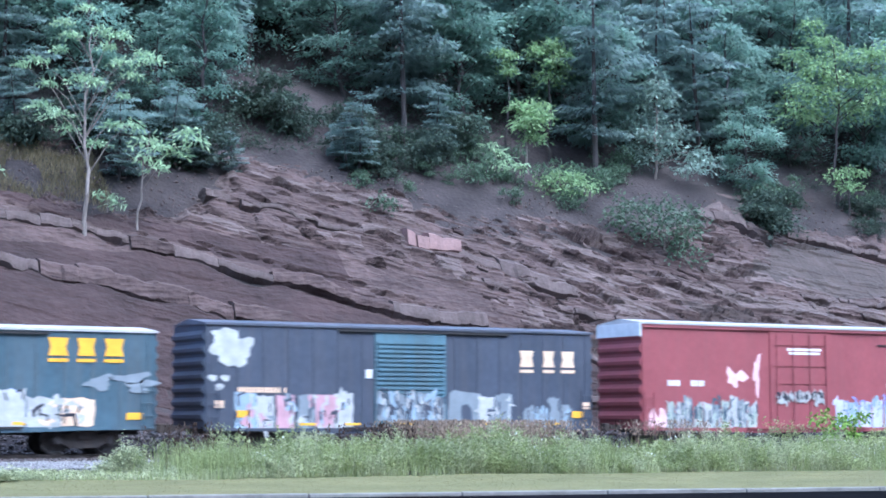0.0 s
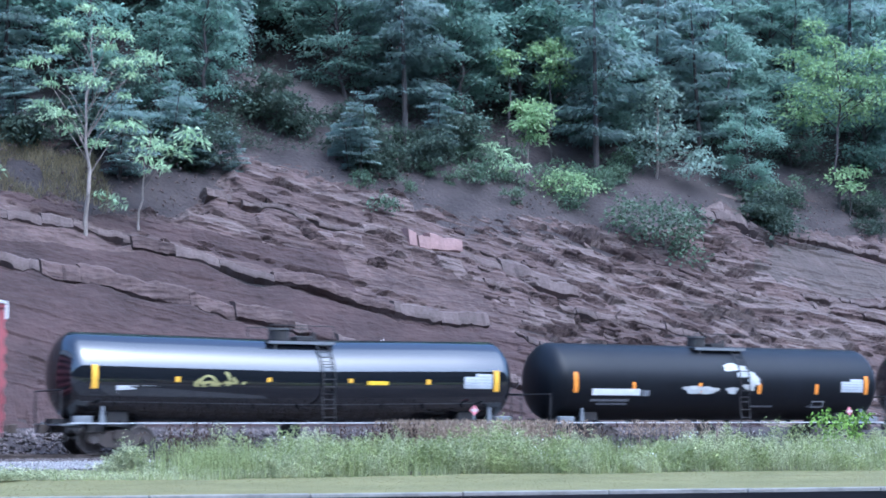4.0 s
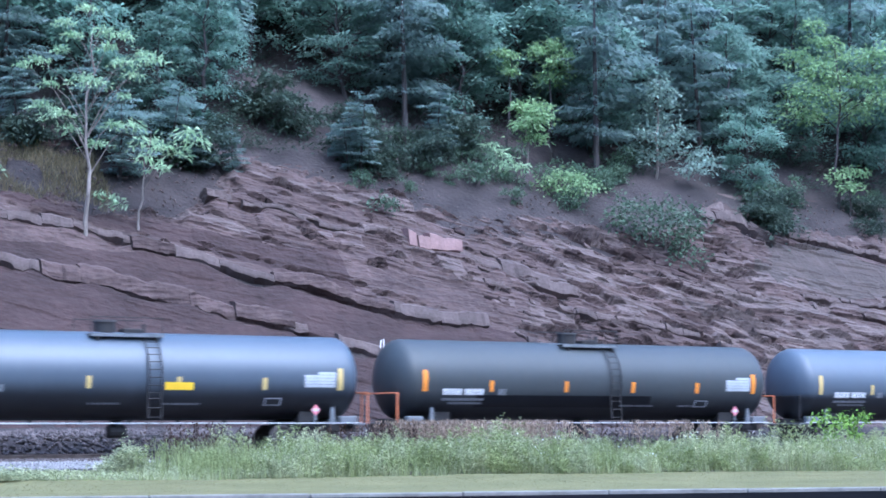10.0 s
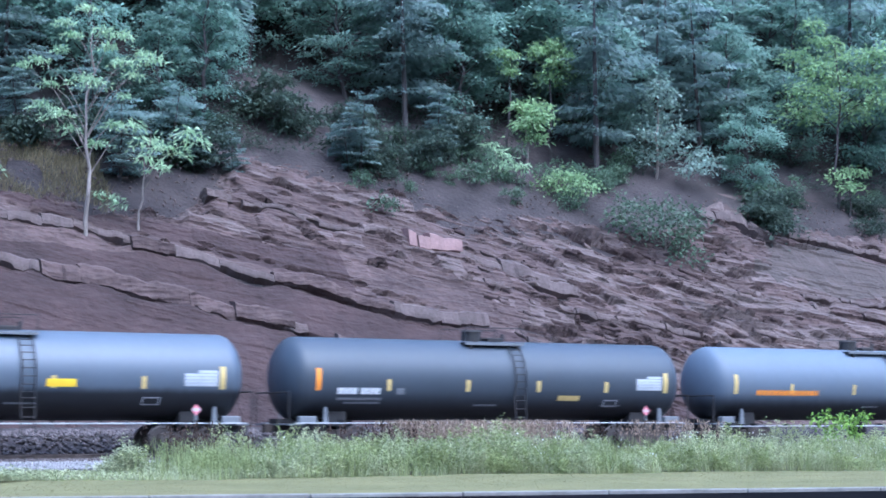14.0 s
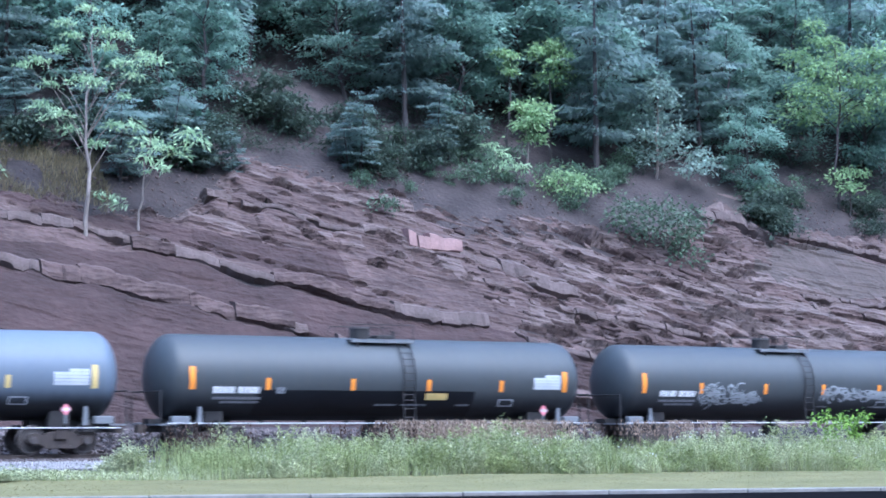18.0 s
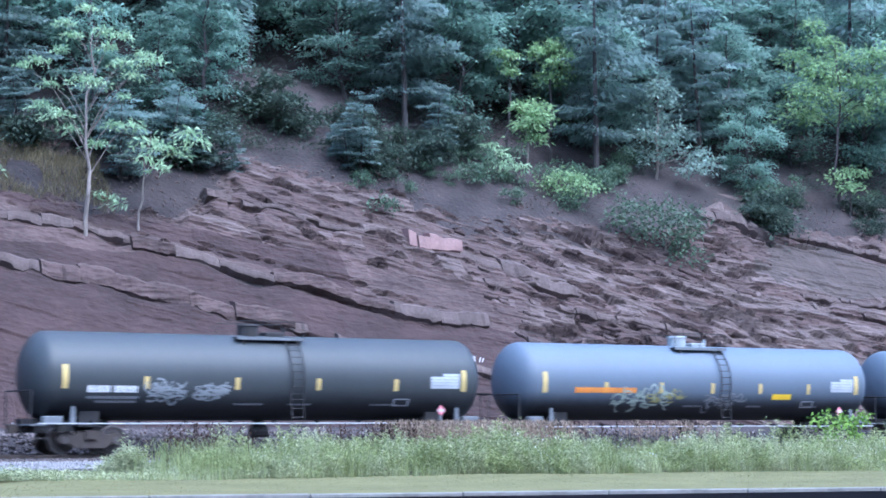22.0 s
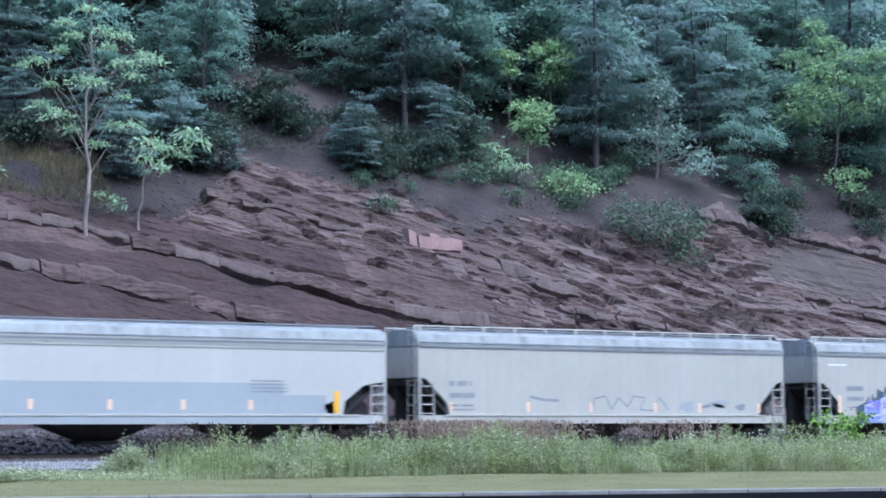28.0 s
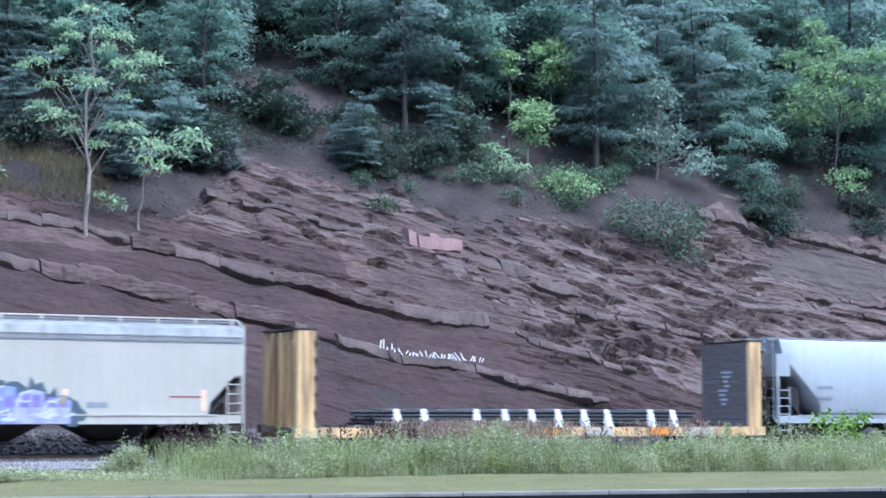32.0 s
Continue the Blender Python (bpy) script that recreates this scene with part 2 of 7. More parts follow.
def weed_front(x):
    return np.interp(x, [0, 11.7, 15, 21, 29.5, 35, 60], [-15.4, -15.6, -17.3, -17.2, -18.0, -19.9, -23])


lawn = tagged(new("lawn", sheet("lawn", -60, 120, 220, kerb_y, lambda x: weed_front(x) + 1.2, 24, lawn_z, M["lawn"])), "mown yellow-green lawn strip behind the kerb", "lawn", kind="structure")
verge = tagged(new("verge", sheet("verge", -60, 120, 240, lambda x: weed_front(x) + 1.1, lambda x: x * 0 - 7.9, 30, lambda x, y: 0.15 + 0.07 * fbm(x * 0.5, y * 0.5, 3), M["earth"])), "bare brown earth verge with weeds", "verge", kind="structure")
gravel = tagged(new("gravel_strip", sheet("gravel_strip", -60, 26, 200, lambda x: np.interp(x, [-60, 14, 18, 26], [-11.6, -11.6, -9.0, -3.4]) + 0.4 * vnoise(x * 0.5, x * 0 + 3), lambda x: x * 0 - 3.0, 30, lambda x, y: 0.245 + 0.03 * fbm(x * 1.3, y * 1.3, 1), M["gravel"])), "pale grey gravel service strip beside the track", "gravel", kind="structure")

# kerb of cast concrete lengths
kerb = tagged(new("kerb", None), "grey concrete kerb in cast lengths along the road", "kerb", kind="structure")
kx = -30.0
random.seed(3)
while kx < 66:
    a, b = kx, kx + 3.0
    ya, yb = float(kerb_y(a)), float(kerb_y(b))
    ang = math.degrees(math.atan2(yb - ya, b - a))
    ln = math.hypot(b - a, yb - ya)
    part("kerb_stone", Mesh().slabbox(0.012, ln - 0.012, -0.16, 0.02, -0.12, 0.16 + random.uniform(-0.006, 0.006), 0.018), M["concrete"], kerb, at=pose(a, ya, 0, 0, 0, ang))
    kx = b

# ---- the railway track ----
ballast = tagged(new("ballast_bed", grid_mesh("ballast_bed", np.linspace(-140, 260, 800), np.array([-3.3, -2.9, -2.5, -2.1, -1.75, -1.2, -0.4, 0.4, 1.2, 1.75, 2.1, 2.5]),
                 lambda x, y: np.interp(np.abs(y), [0, 1.75, 3.3], [0.285, 0.285, 0.16]) + 0.035 * vnoise(x * 4, y * 4) * (np.abs(y) < 3.2), M["ballast"])), "dark stone ballast bed under the track", "ballast", kind="structure")
track = tagged(new("railway_track", None), "rusty steel rails on dark wooden sleepers", "track", kind="structure")
prof = [(-0.07, -0.17), (0.07, -0.17), (0.07, -0.155), (0.012, -0.13), (0.012, -0.045), (0.036, -0.035), (0.036, -0.004), (0.028, 0), (-0.028, 0), (-0.036, -0.004), (-0.036, -0.035), (-0.012, -0.045), (-0.012, -0.13), (-0.07, -0.155)]
for side in (-0.7525, 0.7525):
    me = Mesh()
    k = len(prof)
    me.add([(-140, side + p, RAIL + q) for p, q in prof] + [(260, side + p, RAIL + q) for p, q in prof], [(i, (i + 1) % k, k + (i + 1) % k, k + i) for i in range(k)])
    part("rail", me, M["rail"], track, "rust-brown rail")
tie_mesh = Mesh().slabbox(-0.115, 0.115, -1.3, 1.3, -0.15, 0.02, 0.01).data("sleeper", M["tie"])
for i in range(150):
    part("sleeper", tie_mesh, None, track, at=pose(2 + 0.52 * i, random.uniform(-0.04, 0.04), RAIL - 0.17, 0, 0, random.uniform(-1, 1)))


def stones(name, n, x0, x1, yfun, zfun, smin, smax, material, seed):
    """Loose stones, each a rough little solid of its own, joined."""
    r = np.random.RandomState(seed)
    base = np.array([(1, 0, 0), (-1, 0, 0), (0, 1, 0), (0, -1, 0), (0, 0, 1), (0, 0, -1)], float)
    fac = np.array([(0, 2, 4), (2, 1, 4), (1, 3, 4), (3, 0, 4), (2, 0, 5), (1, 2, 5), (3, 1, 5), (0, 3, 5)])
    x = r.uniform(x0, x1, n)
    y = yfun(r, x)
    s = r.uniform(smin, smax, n)
    v = base[None] * (0.6 + 0.7 * r.rand(n, 6, 1)) * s[:, None, None]
    v += r.uniform(-0.25, 0.25, (n, 6, 3)) * s[:, None, None]
    a = r.uniform(0, 6.28, n)
    vx = v[..., 0] * np.cos(a)[:, None] - v[..., 1] * np.sin(a)[:, None]
    vy = v[..., 0] * np.sin(a)[:, None] + v[..., 1] * np.cos(a)[:, None]
    v = np.stack([vx + x[:, None], vy + y[:, None], v[..., 2] * 0.75 + (zfun(x, y) + s * 0.2)[:, None]], -1)
    f = (fac[None] + 6 * np.arange(n)[:, None, None]).reshape(-1, 3)
    return raw(name, v.reshape(-1, 3), f, material)


tagged(new("ballast_stones", stones("ballast_stones", 9000, 12, 32, lambda r, x: r.uniform(-3.2, 2.3, len(x)), lambda x, y: np.interp(np.abs(y), [0, 1.75, 3.3], [0.285, 0.285, 0.16]), 0.03, 0.075, M["bstone"], 4)), "loose dark ballast stones around the sleepers", "stones", kind="stuff")
tagged(new("gravel_stones", stones("gravel_stones", 6000, 9, 20, lambda r, x: r.uniform(np.interp(x, [9, 14, 18, 26], [-11.6, -11.6, -9.0, -3.4]), -3.1), lambda x, y: 0.25 + 0 * x, 0.03, 0.08, M["stone"], 5)), "pale loose gravel stones on the service strip", "stones", kind="stuff")
tagged(new("rubble_bank", stones("rubble_bank", 7000, 12, 50, lambda r, x: r.uniform(2.2, 5.5, len(x)), land, 0.04, 0.15, M["bstone"], 6)), "broken rock rubble lying along the foot of the cut", "rubble", kind="stuff")

# ---- the rock cut: beds of red shale that dip along the railway ----
C45 = math.sqrt(0.5)


def fall(x):
    """How far the beds have sunk at x: their dip grows along the cut and eases again."""
    return np.where(x < 40, 0.29 * (x - 40), np.where(x < 56, 0.29 * (x - 40) + 0.007 * (x - 40) ** 2, 6.43 + 0.16 * (x - 56)))


# underside of each hard bed as (x along, v up the slope), its thickness and how far it stands out
BED_LOW = ([(21.1, 7.7), (23.0, 7.6), (23.9, 7.4), (25.1, 7.0), (26.4, 6.8), (27.5, 6.4), (28.7, 5.8), (31.3, 5.1)], 1.4, 0.22)
BED_STUB = ([(17.0, 8.6), (19.6, 8.3), (21.05, 7.95)], 0.85, 0.16)
BED_LONG = ([(25.4, 9.9), (27.8, 9.4), (29.2, 8.9), (31.2, 8.1), (32.8, 7.8), (34.2, 7.1), (36.5, 6.2), (38.0, 5.7), (40.9, 5.6)], 0.85, 0.24)
BED_TAIL = ([(40.9, 5.3), (43.0, 4.5), (45.2, 3.6), (47.5, 2.8)], 0.5, 0.2)
BED_HIGH = ([(29.7, 13.7), (31.5, 13.3), (33.2, 12.9), (34.6, 12.4), (37.9, 11.5)], 0.45, 0.18)
BED_ROOT = ([(17.5, 11.8), (20.1, 11.3), (22.6, 11.0), (25.5, 10.3)], 0.62, 0.14)
BED_PLATE = ([(41.6, 10.8), (43.4, 9.6), (45.2, 8.3), (46.8, 8.0)], 1.3, 0.06)
BED_MID = ([(45.4, 7.0), (48.1, 6.2), (50.7, 5.6), (53.8, 4.7)], 0.5, 0.22)
BED_FOOT = ([(30.9, 5.2), (32.0, 4.9), (34.2, 4.0), (35.8, 3.2), (38.1, 3.0), (39.7, 2.6), (41.2, 1.8), (44.8, 0.6)], 0.7, 0.2)
BED_EAST = ([(60.5, 8.3), (62.3, 8.2), (64.2, 8.15), (68, 7.8)], 0.4, 0.14)
BED_EAST_LOW = ([(60.5, 7.4), (63.9, 6.9), (69, 6.5)], 0.42, 0.14)
BED_BROW = ([(57.6, 14.9), (59.2, 14.4), (60.0, 14.2), (61.9, 12.8)], 0.9, 0.45)
BED_BROW_EAST = ([(63.0, 13.7), (65.3, 13.4), (68, 12.4), (70, 11.6)], 0.5, 0.25)
LEDGES = [BED_LOW, BED_STUB, BED_LONG, BED_TAIL, BED_HIGH, BED_ROOT, BED_PLATE, BED_MID, BED_FOOT, BED_EAST, BED_EAST_LOW, BED_BROW, BED_BROW_EAST]


def brokenness(x, v):
    """How much the face is broken into small blocks: calm shale to one side, rubble to the other."""
    under = np.interp(x, [10, 25.4, 29, 33, 36.4, 40.5, 45.2, 50], [11.0, 10.0, 9.0, 7.7, 6.1, 5.6, 3.6, -3])
    between = np.clip((v - np.interp(x, [25, 34, 40], [11.4, 9.8, 8.4])) / 0.8, 0, 1)
    left = np.where(v < under, 0.22 + 0.6 * np.clip((3.4 - v) / 1.5, 0, 1) * np.clip((26 - x) / 4, 0, 1), 0.30 + 0.5 * between)
    right = np.interp(x, [40.5, 43, 58, 62, 70], [0, 1, 1, 0.75, 0.7])
    slump = np.exp(-(((x - 64) / 4.5) ** 2) - ((v - 11) / 1.6) ** 2)
    m = np.maximum(left, right) * (1 - 0.85 * slump)
    return np.clip(m + 0.25 * vnoise(x * 0.22, v * 0.3, 2) * m, 0.05, 1.1)


def rock_layers(x, v):
    """How far the face stands out at x along the track and v up the slope, and how hard its blocks are."""
    broken = brokenness(x, v)
    c = v + fall(x) + 0.22 * vnoise(x * 0.11, v * 0.13, 2)
    d = 0.28 * fbm(x * 0.11, v * 0.15, 0, 3)
    hard = 0 * x
    for k, (thick, run, amp) in enumerate(((0.74, 2.1, 0.26), (0.34, 1.15, 0.13), (0.155, 0.6, 0.05))):
        cc = (c + 0.10 * thick * vnoise(x * (1.6 + k), c * 0.7, k) + 0.37 * k) / thick
        # beds of uneven thickness
        cc = cc + 0.28 * np.sin(cc * 2.1 + k)
        i = np.floor(cc).astype(int)
        s = cc - i
        j = x / (run * (0.55 + 0.9 * GRID[0][i % 256, 9 + k])) + 7 * GRID[1][i % 256, 31 + k] + 0.25 * s * (GRID[2][i % 256, 5] - 0.5)
        jf = np.floor(j).astype(int)
        p = GRID[k + 1][(jf * 13 + 5 * i) % 256, (i * 7 + jf) % 256]
        stand = np.clip((p - 0.38) / 0.62, 0, 1)
        crack = np.clip(np.minimum(j - jf, 1 - j + jf) * run * 18, 0, 1)
        d = d + amp * broken * stand * (1 - 0.6 * s) * (0.5 + 0.5 * crack)
        # a block here and there has dropped out
        d = d - amp * 0.75 * broken * (p < 0.12) * (0.35 + 0.65 * s)
        hard = hard + stand * amp * (0.7 + 0.6 * GRID[3][i % 256, 77])
    d = d + 0.022 * fbm(x * 2.4, v * 2.4, 2, 3) + 0.03 * fbm(x * 0.7, v * 1.4, 1, 2)
    return d, hard * broken


def rock_base(x, v):
    return rock_layers(x, v)[0]


def bed_line(points, x):
    px, pv = np.array(points).T
    return np.interp(x, px, pv) + 0.06 * vnoise(x * 0.8, 0 * x + pv[0]) + 0.03 * vnoise(x * 3.1, 0 * x + pv[0], 1)


def bed_deep(points, x):
    """How far the softer shale under a bed has fallen away at x."""
    px, pv = np.array(points).T
    ends = np.clip((x - px[0]) / 0.6, 0, 1) * np.clip((px[-1] - x) / 0.6, 0, 1)
    return ends * np.clip(0.25 + 1.4 * vnoise(x * 0.6, 0 * x + 3.7 * pv[0], 2), 0.0, 1)


def hollow_places():
    """Lens-shaped hollows under broken blocks: x, v, length, fall, height, depth."""
    r = random.Random(12)
    out = [(46.2, 8.4, 1.9, 1.0, 0.34, 0.6), (47.8, 8.0, 1.5, 0.6, 0.4, 0.6), (45.6, 7.0, 2.5, 0.7, 0.5, 0.5), (50.9, 6.0, 2.6, 1.3, 0.42, 0.8),
           (52.7, 7.2, 1.6, 1.0, 0.3, 0.6), (54.0, 5.6, 1.0, 0.4, 0.3, 0.5), (58.2, 14.9, 1.2, 0.6, 0.45, 0.7), (59.8, 14.4, 1.9, 1.4, 1.0, 1.0), (62.4, 13.0, 2.2, 0.3, 0.3, 0.6)]
    for i in range(340):
        x = r.uniform(41, 58) if i < 230 else r.uniform(56, 74) if i < 290 else r.uniform(29, 43)
        v = r.uniform(3.0, 14.0) if x > 43 else r.uniform(9.4 - 0.3 * (x - 36), 15.5)
        if x < 43 and r.random() < 0.35 or 59.5 < x < 69 and 8.8 < v < 13:
            continue
        big = r.random() ** 2.5 * (1 if x > 43 else 0.4)
        ln = 0.35 + 0.5 * r.random() + 1.2 * big
        dip = 0.29 if x < 40 else 0.45 if x < 57 else 0.15
        out.append((x, v, ln, ln * dip * r.uniform(0.6, 1.5), 0.08 + 0.09 * r.random() + 0.20 * big, 0.40 + 0.6 * big + 0.25 * r.random()))
    # dark gaps along the top of the long bed
    for x in np.arange(25.8, 38.5, 0.55):
        ln = r.uniform(0.3, 0.95)
        out.append((float(x) + r.uniform(-0.2, 0.2), float(np.interp(x, [25.8, 29.3, 31.9, 34.2, 36.4, 38.7], [10.75, 9.95, 9.15, 8.45, 7.25, 6.85])) + r.uniform(-0.05, 0.45), ln, 0.3 * ln, r.uniform(0.08, 0.24), r.uniform(0.2, 0.5)))
    return out


def on_rock(x, v, out=0.0):
    d = float(rock_base(np.array([x]), np.array([v]))[0]) + out
    return Vector((x, TOE_Y + C45 * v - C45 * d, TOE_Z + C45 * v + C45 * d))


# its rows follow the beds, so that each bed's edge is crisp
gx, gw = np.meshgrid(np.concatenate([np.linspace(-60, 14, 50), np.linspace(14.1, 78, 1120), np.linspace(78.4, 140, 110)]), np.concatenate([np.linspace(-34, -4.5, 60), np.linspace(-4.4, 21.5, 760), np.linspace(21.7, 32, 40)]))
gv = gw - fall(gx)
d, hard = rock_layers(gx, gv)
for points, thick, out in LEDGES:
    u = gv - bed_line(points, gx)
    deep = bed_deep(points, gx)
    inside = (gx > points[0][0]) & (gx < points[-1][0])
    d = d - inside * (0.01 + 0.34 * deep) * np.clip((0.12 - u) / 0.05, 0, 1) * np.clip((u + 0.12 + 0.45 * deep) / (0.11 + 0.35 * deep), 0, 1)
for x0, v0, ln, drop, high, depth in hollow_places():
    near = np.abs(gx[0] - x0 - ln / 2) < ln / 2
    if not near.any():
        continue
    a, b = np.argmax(near), len(near) - np.argmax(near[::-1])
    lx, lv = gx[:, a:b], gv[:, a:b]
    u = (lx - x0) / ln
    top = v0 - drop * u + 0.04 * vnoise(lx * 5, 0 * lx + v0)
    h = high * np.clip(3.2 * u**0.8 * (1 - u), 0.02, 1)
    t = (lv - top + h) / h
    d[:, a:b] -= depth * np.where((t > 0) & (t < 1), np.clip(t * 4, 0, 1), 0) * np.clip(h / high * 3, 0, 1)
    d[:, a:b] += 0.3 * depth * np.clip(h / high, 0, 1) * np.where((t >= 1) & (t < 2.4), np.clip((2.4 - t) / 1.4, 0, 1), 0)
brow = np.interp(gx, [14, 22, 26, 29, 33, 37, 40, 47, 52, 56, 60, 63, 66, 74], [13.6, 13.2, 12.4, 13.2, 16.6, 16.2, 15.4, 14.8, 13.6, 14.6, 16.4, 15.2, 14.8, 14.0])
fade = np.clip((brow + 0.9 - gv) / 1.8 + 0.35 * fbm(gx * 0.3, gv * 0.45, 1) + 0.3 * fbm(gx * 1.5, gv * 1.8, 2), 0, 1)
d = d * fade - (1 - fade) * 0.75
ny, nx = gx.shape
idx = np.arange(nx * ny).reshape(ny, nx)
quads = np.stack([idx[:-1, :-1], idx[:-1, 1:], idx[1:, 1:], idx[1:, :-1]], -1)
inside = (gv > -2) & (gv < 18.2)
quads = quads[inside[:-1, :-1] & inside[1:, 1:] & inside[:-1, 1:] & inside[1:, :-1]].reshape(-1, 4)
used = np.zeros(nx * ny, bool)
used[quads.ravel()] = True
lookup = np.cumsum(used) - 1
quads = lookup[quads]
ROCK_MESH = raw("rock_face", np.stack([gx, TOE_Y + C45 * gv - C45 * d, TOE_Z + C45 * gv + C45 * d], -1).reshape(-1, 3)[used], quads, M["rock"])
for key in ("shale", "pale", "slump"):
    ROCK_MESH.materials.append(M[key])
cx, cv, ch = (q.reshape(-1)[used][quads[:, 0]] for q in (gx, gv, hard))
kind = np.where(ch > 0.14, 2, 0)
soft = cv + 0.5 * fbm(cx * 0.25, cv * 0.4, 1) < np.interp(cx, [10, 25.4, 28, 33, 36.4, 40.5, 45.2, 50, 56], [11.2, 10.0, 9.5, 7.7, 6.1, 5.6, 3.6, 1.2, -3])
soft |= (np.abs(cv + fall(cx) - fall(33.0) - 9.7 - 0.9 * fbm(cx * 0.2, cv * 0.3, 2)) < 0.85) & (cx < 35)
kind = np.where(soft, 1, kind)
kind = np.where((((cx - 64) / 5.5) ** 2 + ((cv - 11) / 2.1) ** 2 + 0.5 * fbm(cx * 0.4, cv * 0.5, 3) < 1) & (ch < 0.2), 3, kind)
ROCK_MESH.polygons.foreach_set("material_index", kind.astype(np.int32))
rock_face = tagged(new("rock_face", ROCK_MESH), "reddish-purple layered shale rock cut with dipping broken ledges", "rock face", kind="structure")


def slab(points, x0, x1, thick, out, r, material, label="", lean=0.25, jag=1.0):
    """One block of a bed: a steep jointed face, a ragged top and an overhanging underside."""
    nx, nv = max(5, int((x1 - x0) / 0.11)), 7
    g = np.linspace(x0, x1, nx)
    s = r.randint(0, 250)
    line = bed_line(points, g) + r.uniform(-0.05, 0.05)
    edge = jag * (0.05 * vnoise(g * 4.1, 0 * g + x0, 1) + 0.10 * (GRID[2][np.floor(g * 1.9).astype(int) % 256, s] - 0.5))
    thick, out = thick * 1.0, out * 0.5
    high = thick * (1 + r.uniform(-0.08, 0.08) + 0.25 * vnoise(g * 0.45, 0 * g + points[0][1], 3)) + jag * (0.05 * vnoise(g * 3.3, 0 * g + x0, 3) + 0.16 * thick * (GRID[1][np.floor(g * 1.3 + 0.3).astype(int) % 256, s] - 0.6))
    tip = r.uniform(-0.05, 0.05)
    facet = 0.09 * (GRID[0][np.floor(g * 1.5).astype(int) % 256, s] - 0.5) + 0.04 * vnoise(g * 1.7, 0 * g + x0, 2)
    base = np.interp(g, [x0, (x0 + x1) / 2, x1], [float(np.median(rock_base(np.full(5, q), np.linspace(0, thick, 5) + float(np.interp(q, g, line))))) for q in (x0, (x0 + x1) / 2, x1)])
    rows = [np.stack([g, line + 0.03, np.full(nx, -0.9)], -1)]
    for j in range(nv):
        t = j / (nv - 1)
        v = line + edge * (1 - t) + high * t
        o = base + out + (0.6 - lean) * np.minimum(v - line, 0.55 * high) - (max(t, 0.55) - 0.55) / 0.45 * (out + (0.6 - lean) * 0.55 * high + 0.05) - (0.035 if j in (0, nv - 1) else 0.0) + tip * (g - x0) + jag * facet + 0.03 * vnoise(g * 2.2, v * 2.2, 1)
        rows.append(np.stack([g, v, o], -1))
    rows.append(np.stack([g, line + high + 0.15, base - 0.35], -1))
    rows.append(np.stack([g, line + high, np.full(nx, -0.9)], -1))
    p = np.stack(rows)
    m = len(rows)
    vs = np.stack([p[..., 0], TOE_Y + C45 * (p[..., 1] - p[..., 2]), TOE_Z + C45 * (p[..., 1] + p[..., 2])], -1).reshape(-1, 3)
    fs = [(j * nx + i, j * nx + i + 1, (j + 1) * nx + i + 1, (j + 1) * nx + i) for j in range(m - 1) for i in range(nx - 1)]
    fs += [tuple(j * nx for j in range(m - 1, -1, -1)), tuple(j * nx + nx - 1 for j in range(m))]
    part("slab", Mesh().add(vs, fs), material, rock_face, label)


def ledge(bed, seed, lengths, skip, material="slab"):
    """Blocks side by side along a bed with open joints between them."""
    points, thick, out = bed
    r = random.Random(seed)
    x, end = points[0][0], points[-1][0]
    while x < end - 0.3:
        ln = r.uniform(*lengths)
        if r.random() > skip:
            long = lengths[1] > 3
            slab(points, x + r.uniform(-0.03, 0.03), min(x + ln, end), thick * (r.uniform(0.9, 1.1) if long else r.uniform(0.8, 1.15)), out * (r.uniform(0.7, 1.1) if long else r.uniform(0.3, 1.4)), r, M[r.choice(("rock", "rock", material) if long else (material, material, "pale"))])
        x += ln


for k, bed in enumerate(LEDGES):
    lengths, skip = ((1.4, 3.1), 0.0) if k < 3 else ((1.6, 2.4), 0.0) if bed is BED_PLATE else ((0.4, 1.7), 0.16)
    ledge(bed, k + 1, lengths, skip)
# loose plates that stand out of the broken part
r = random.Random(21)
for i in range(70):
    x, v = r.uniform(42, 60), r.uniform(3.5, 13.0)
    dip, ln = r.uniform(0.25, 0.6), r.uniform(0.35, 1.1)
    slab([(x - 2, v + 2 * dip), (x + 2, v - 2 * dip)], x - ln / 2, x + ln / 2, r.uniform(0.14, 0.36), r.uniform(0.05, 0.16), r, M["pale" if r.random() < 0.5 else "rock"], "", 0.3, 0.6)
tagged(new("scree", stones("scree", 1500, 18, 76, lambda r, x: TOE_Y + C45 * r.uniform(12.4, 17.0, len(x)), lambda x, y: TOE_Z + (y - TOE_Y) - 0.2 + 0 * x, 0.03, 0.10, M["slab"], 8)), "small broken rock lying at the brow of the cut", "scree", kind="stuff")
# the freshly broken pink block
for k, (x0, x1, v, h) in enumerate(((38.9, 39.35, 11.0, 1.15), (39.4, 40.0, 10.9, 1.0), (40.05, 41.75, 10.95, 1.2))):
    slab([(x0 - 1, v + 0.05), (x1 + 1, v - 0.05)], x0, x1, h, 0.22, random.Random(60 + k), M["pink"], "pale pink freshly broken block", 0.0, 0.4)
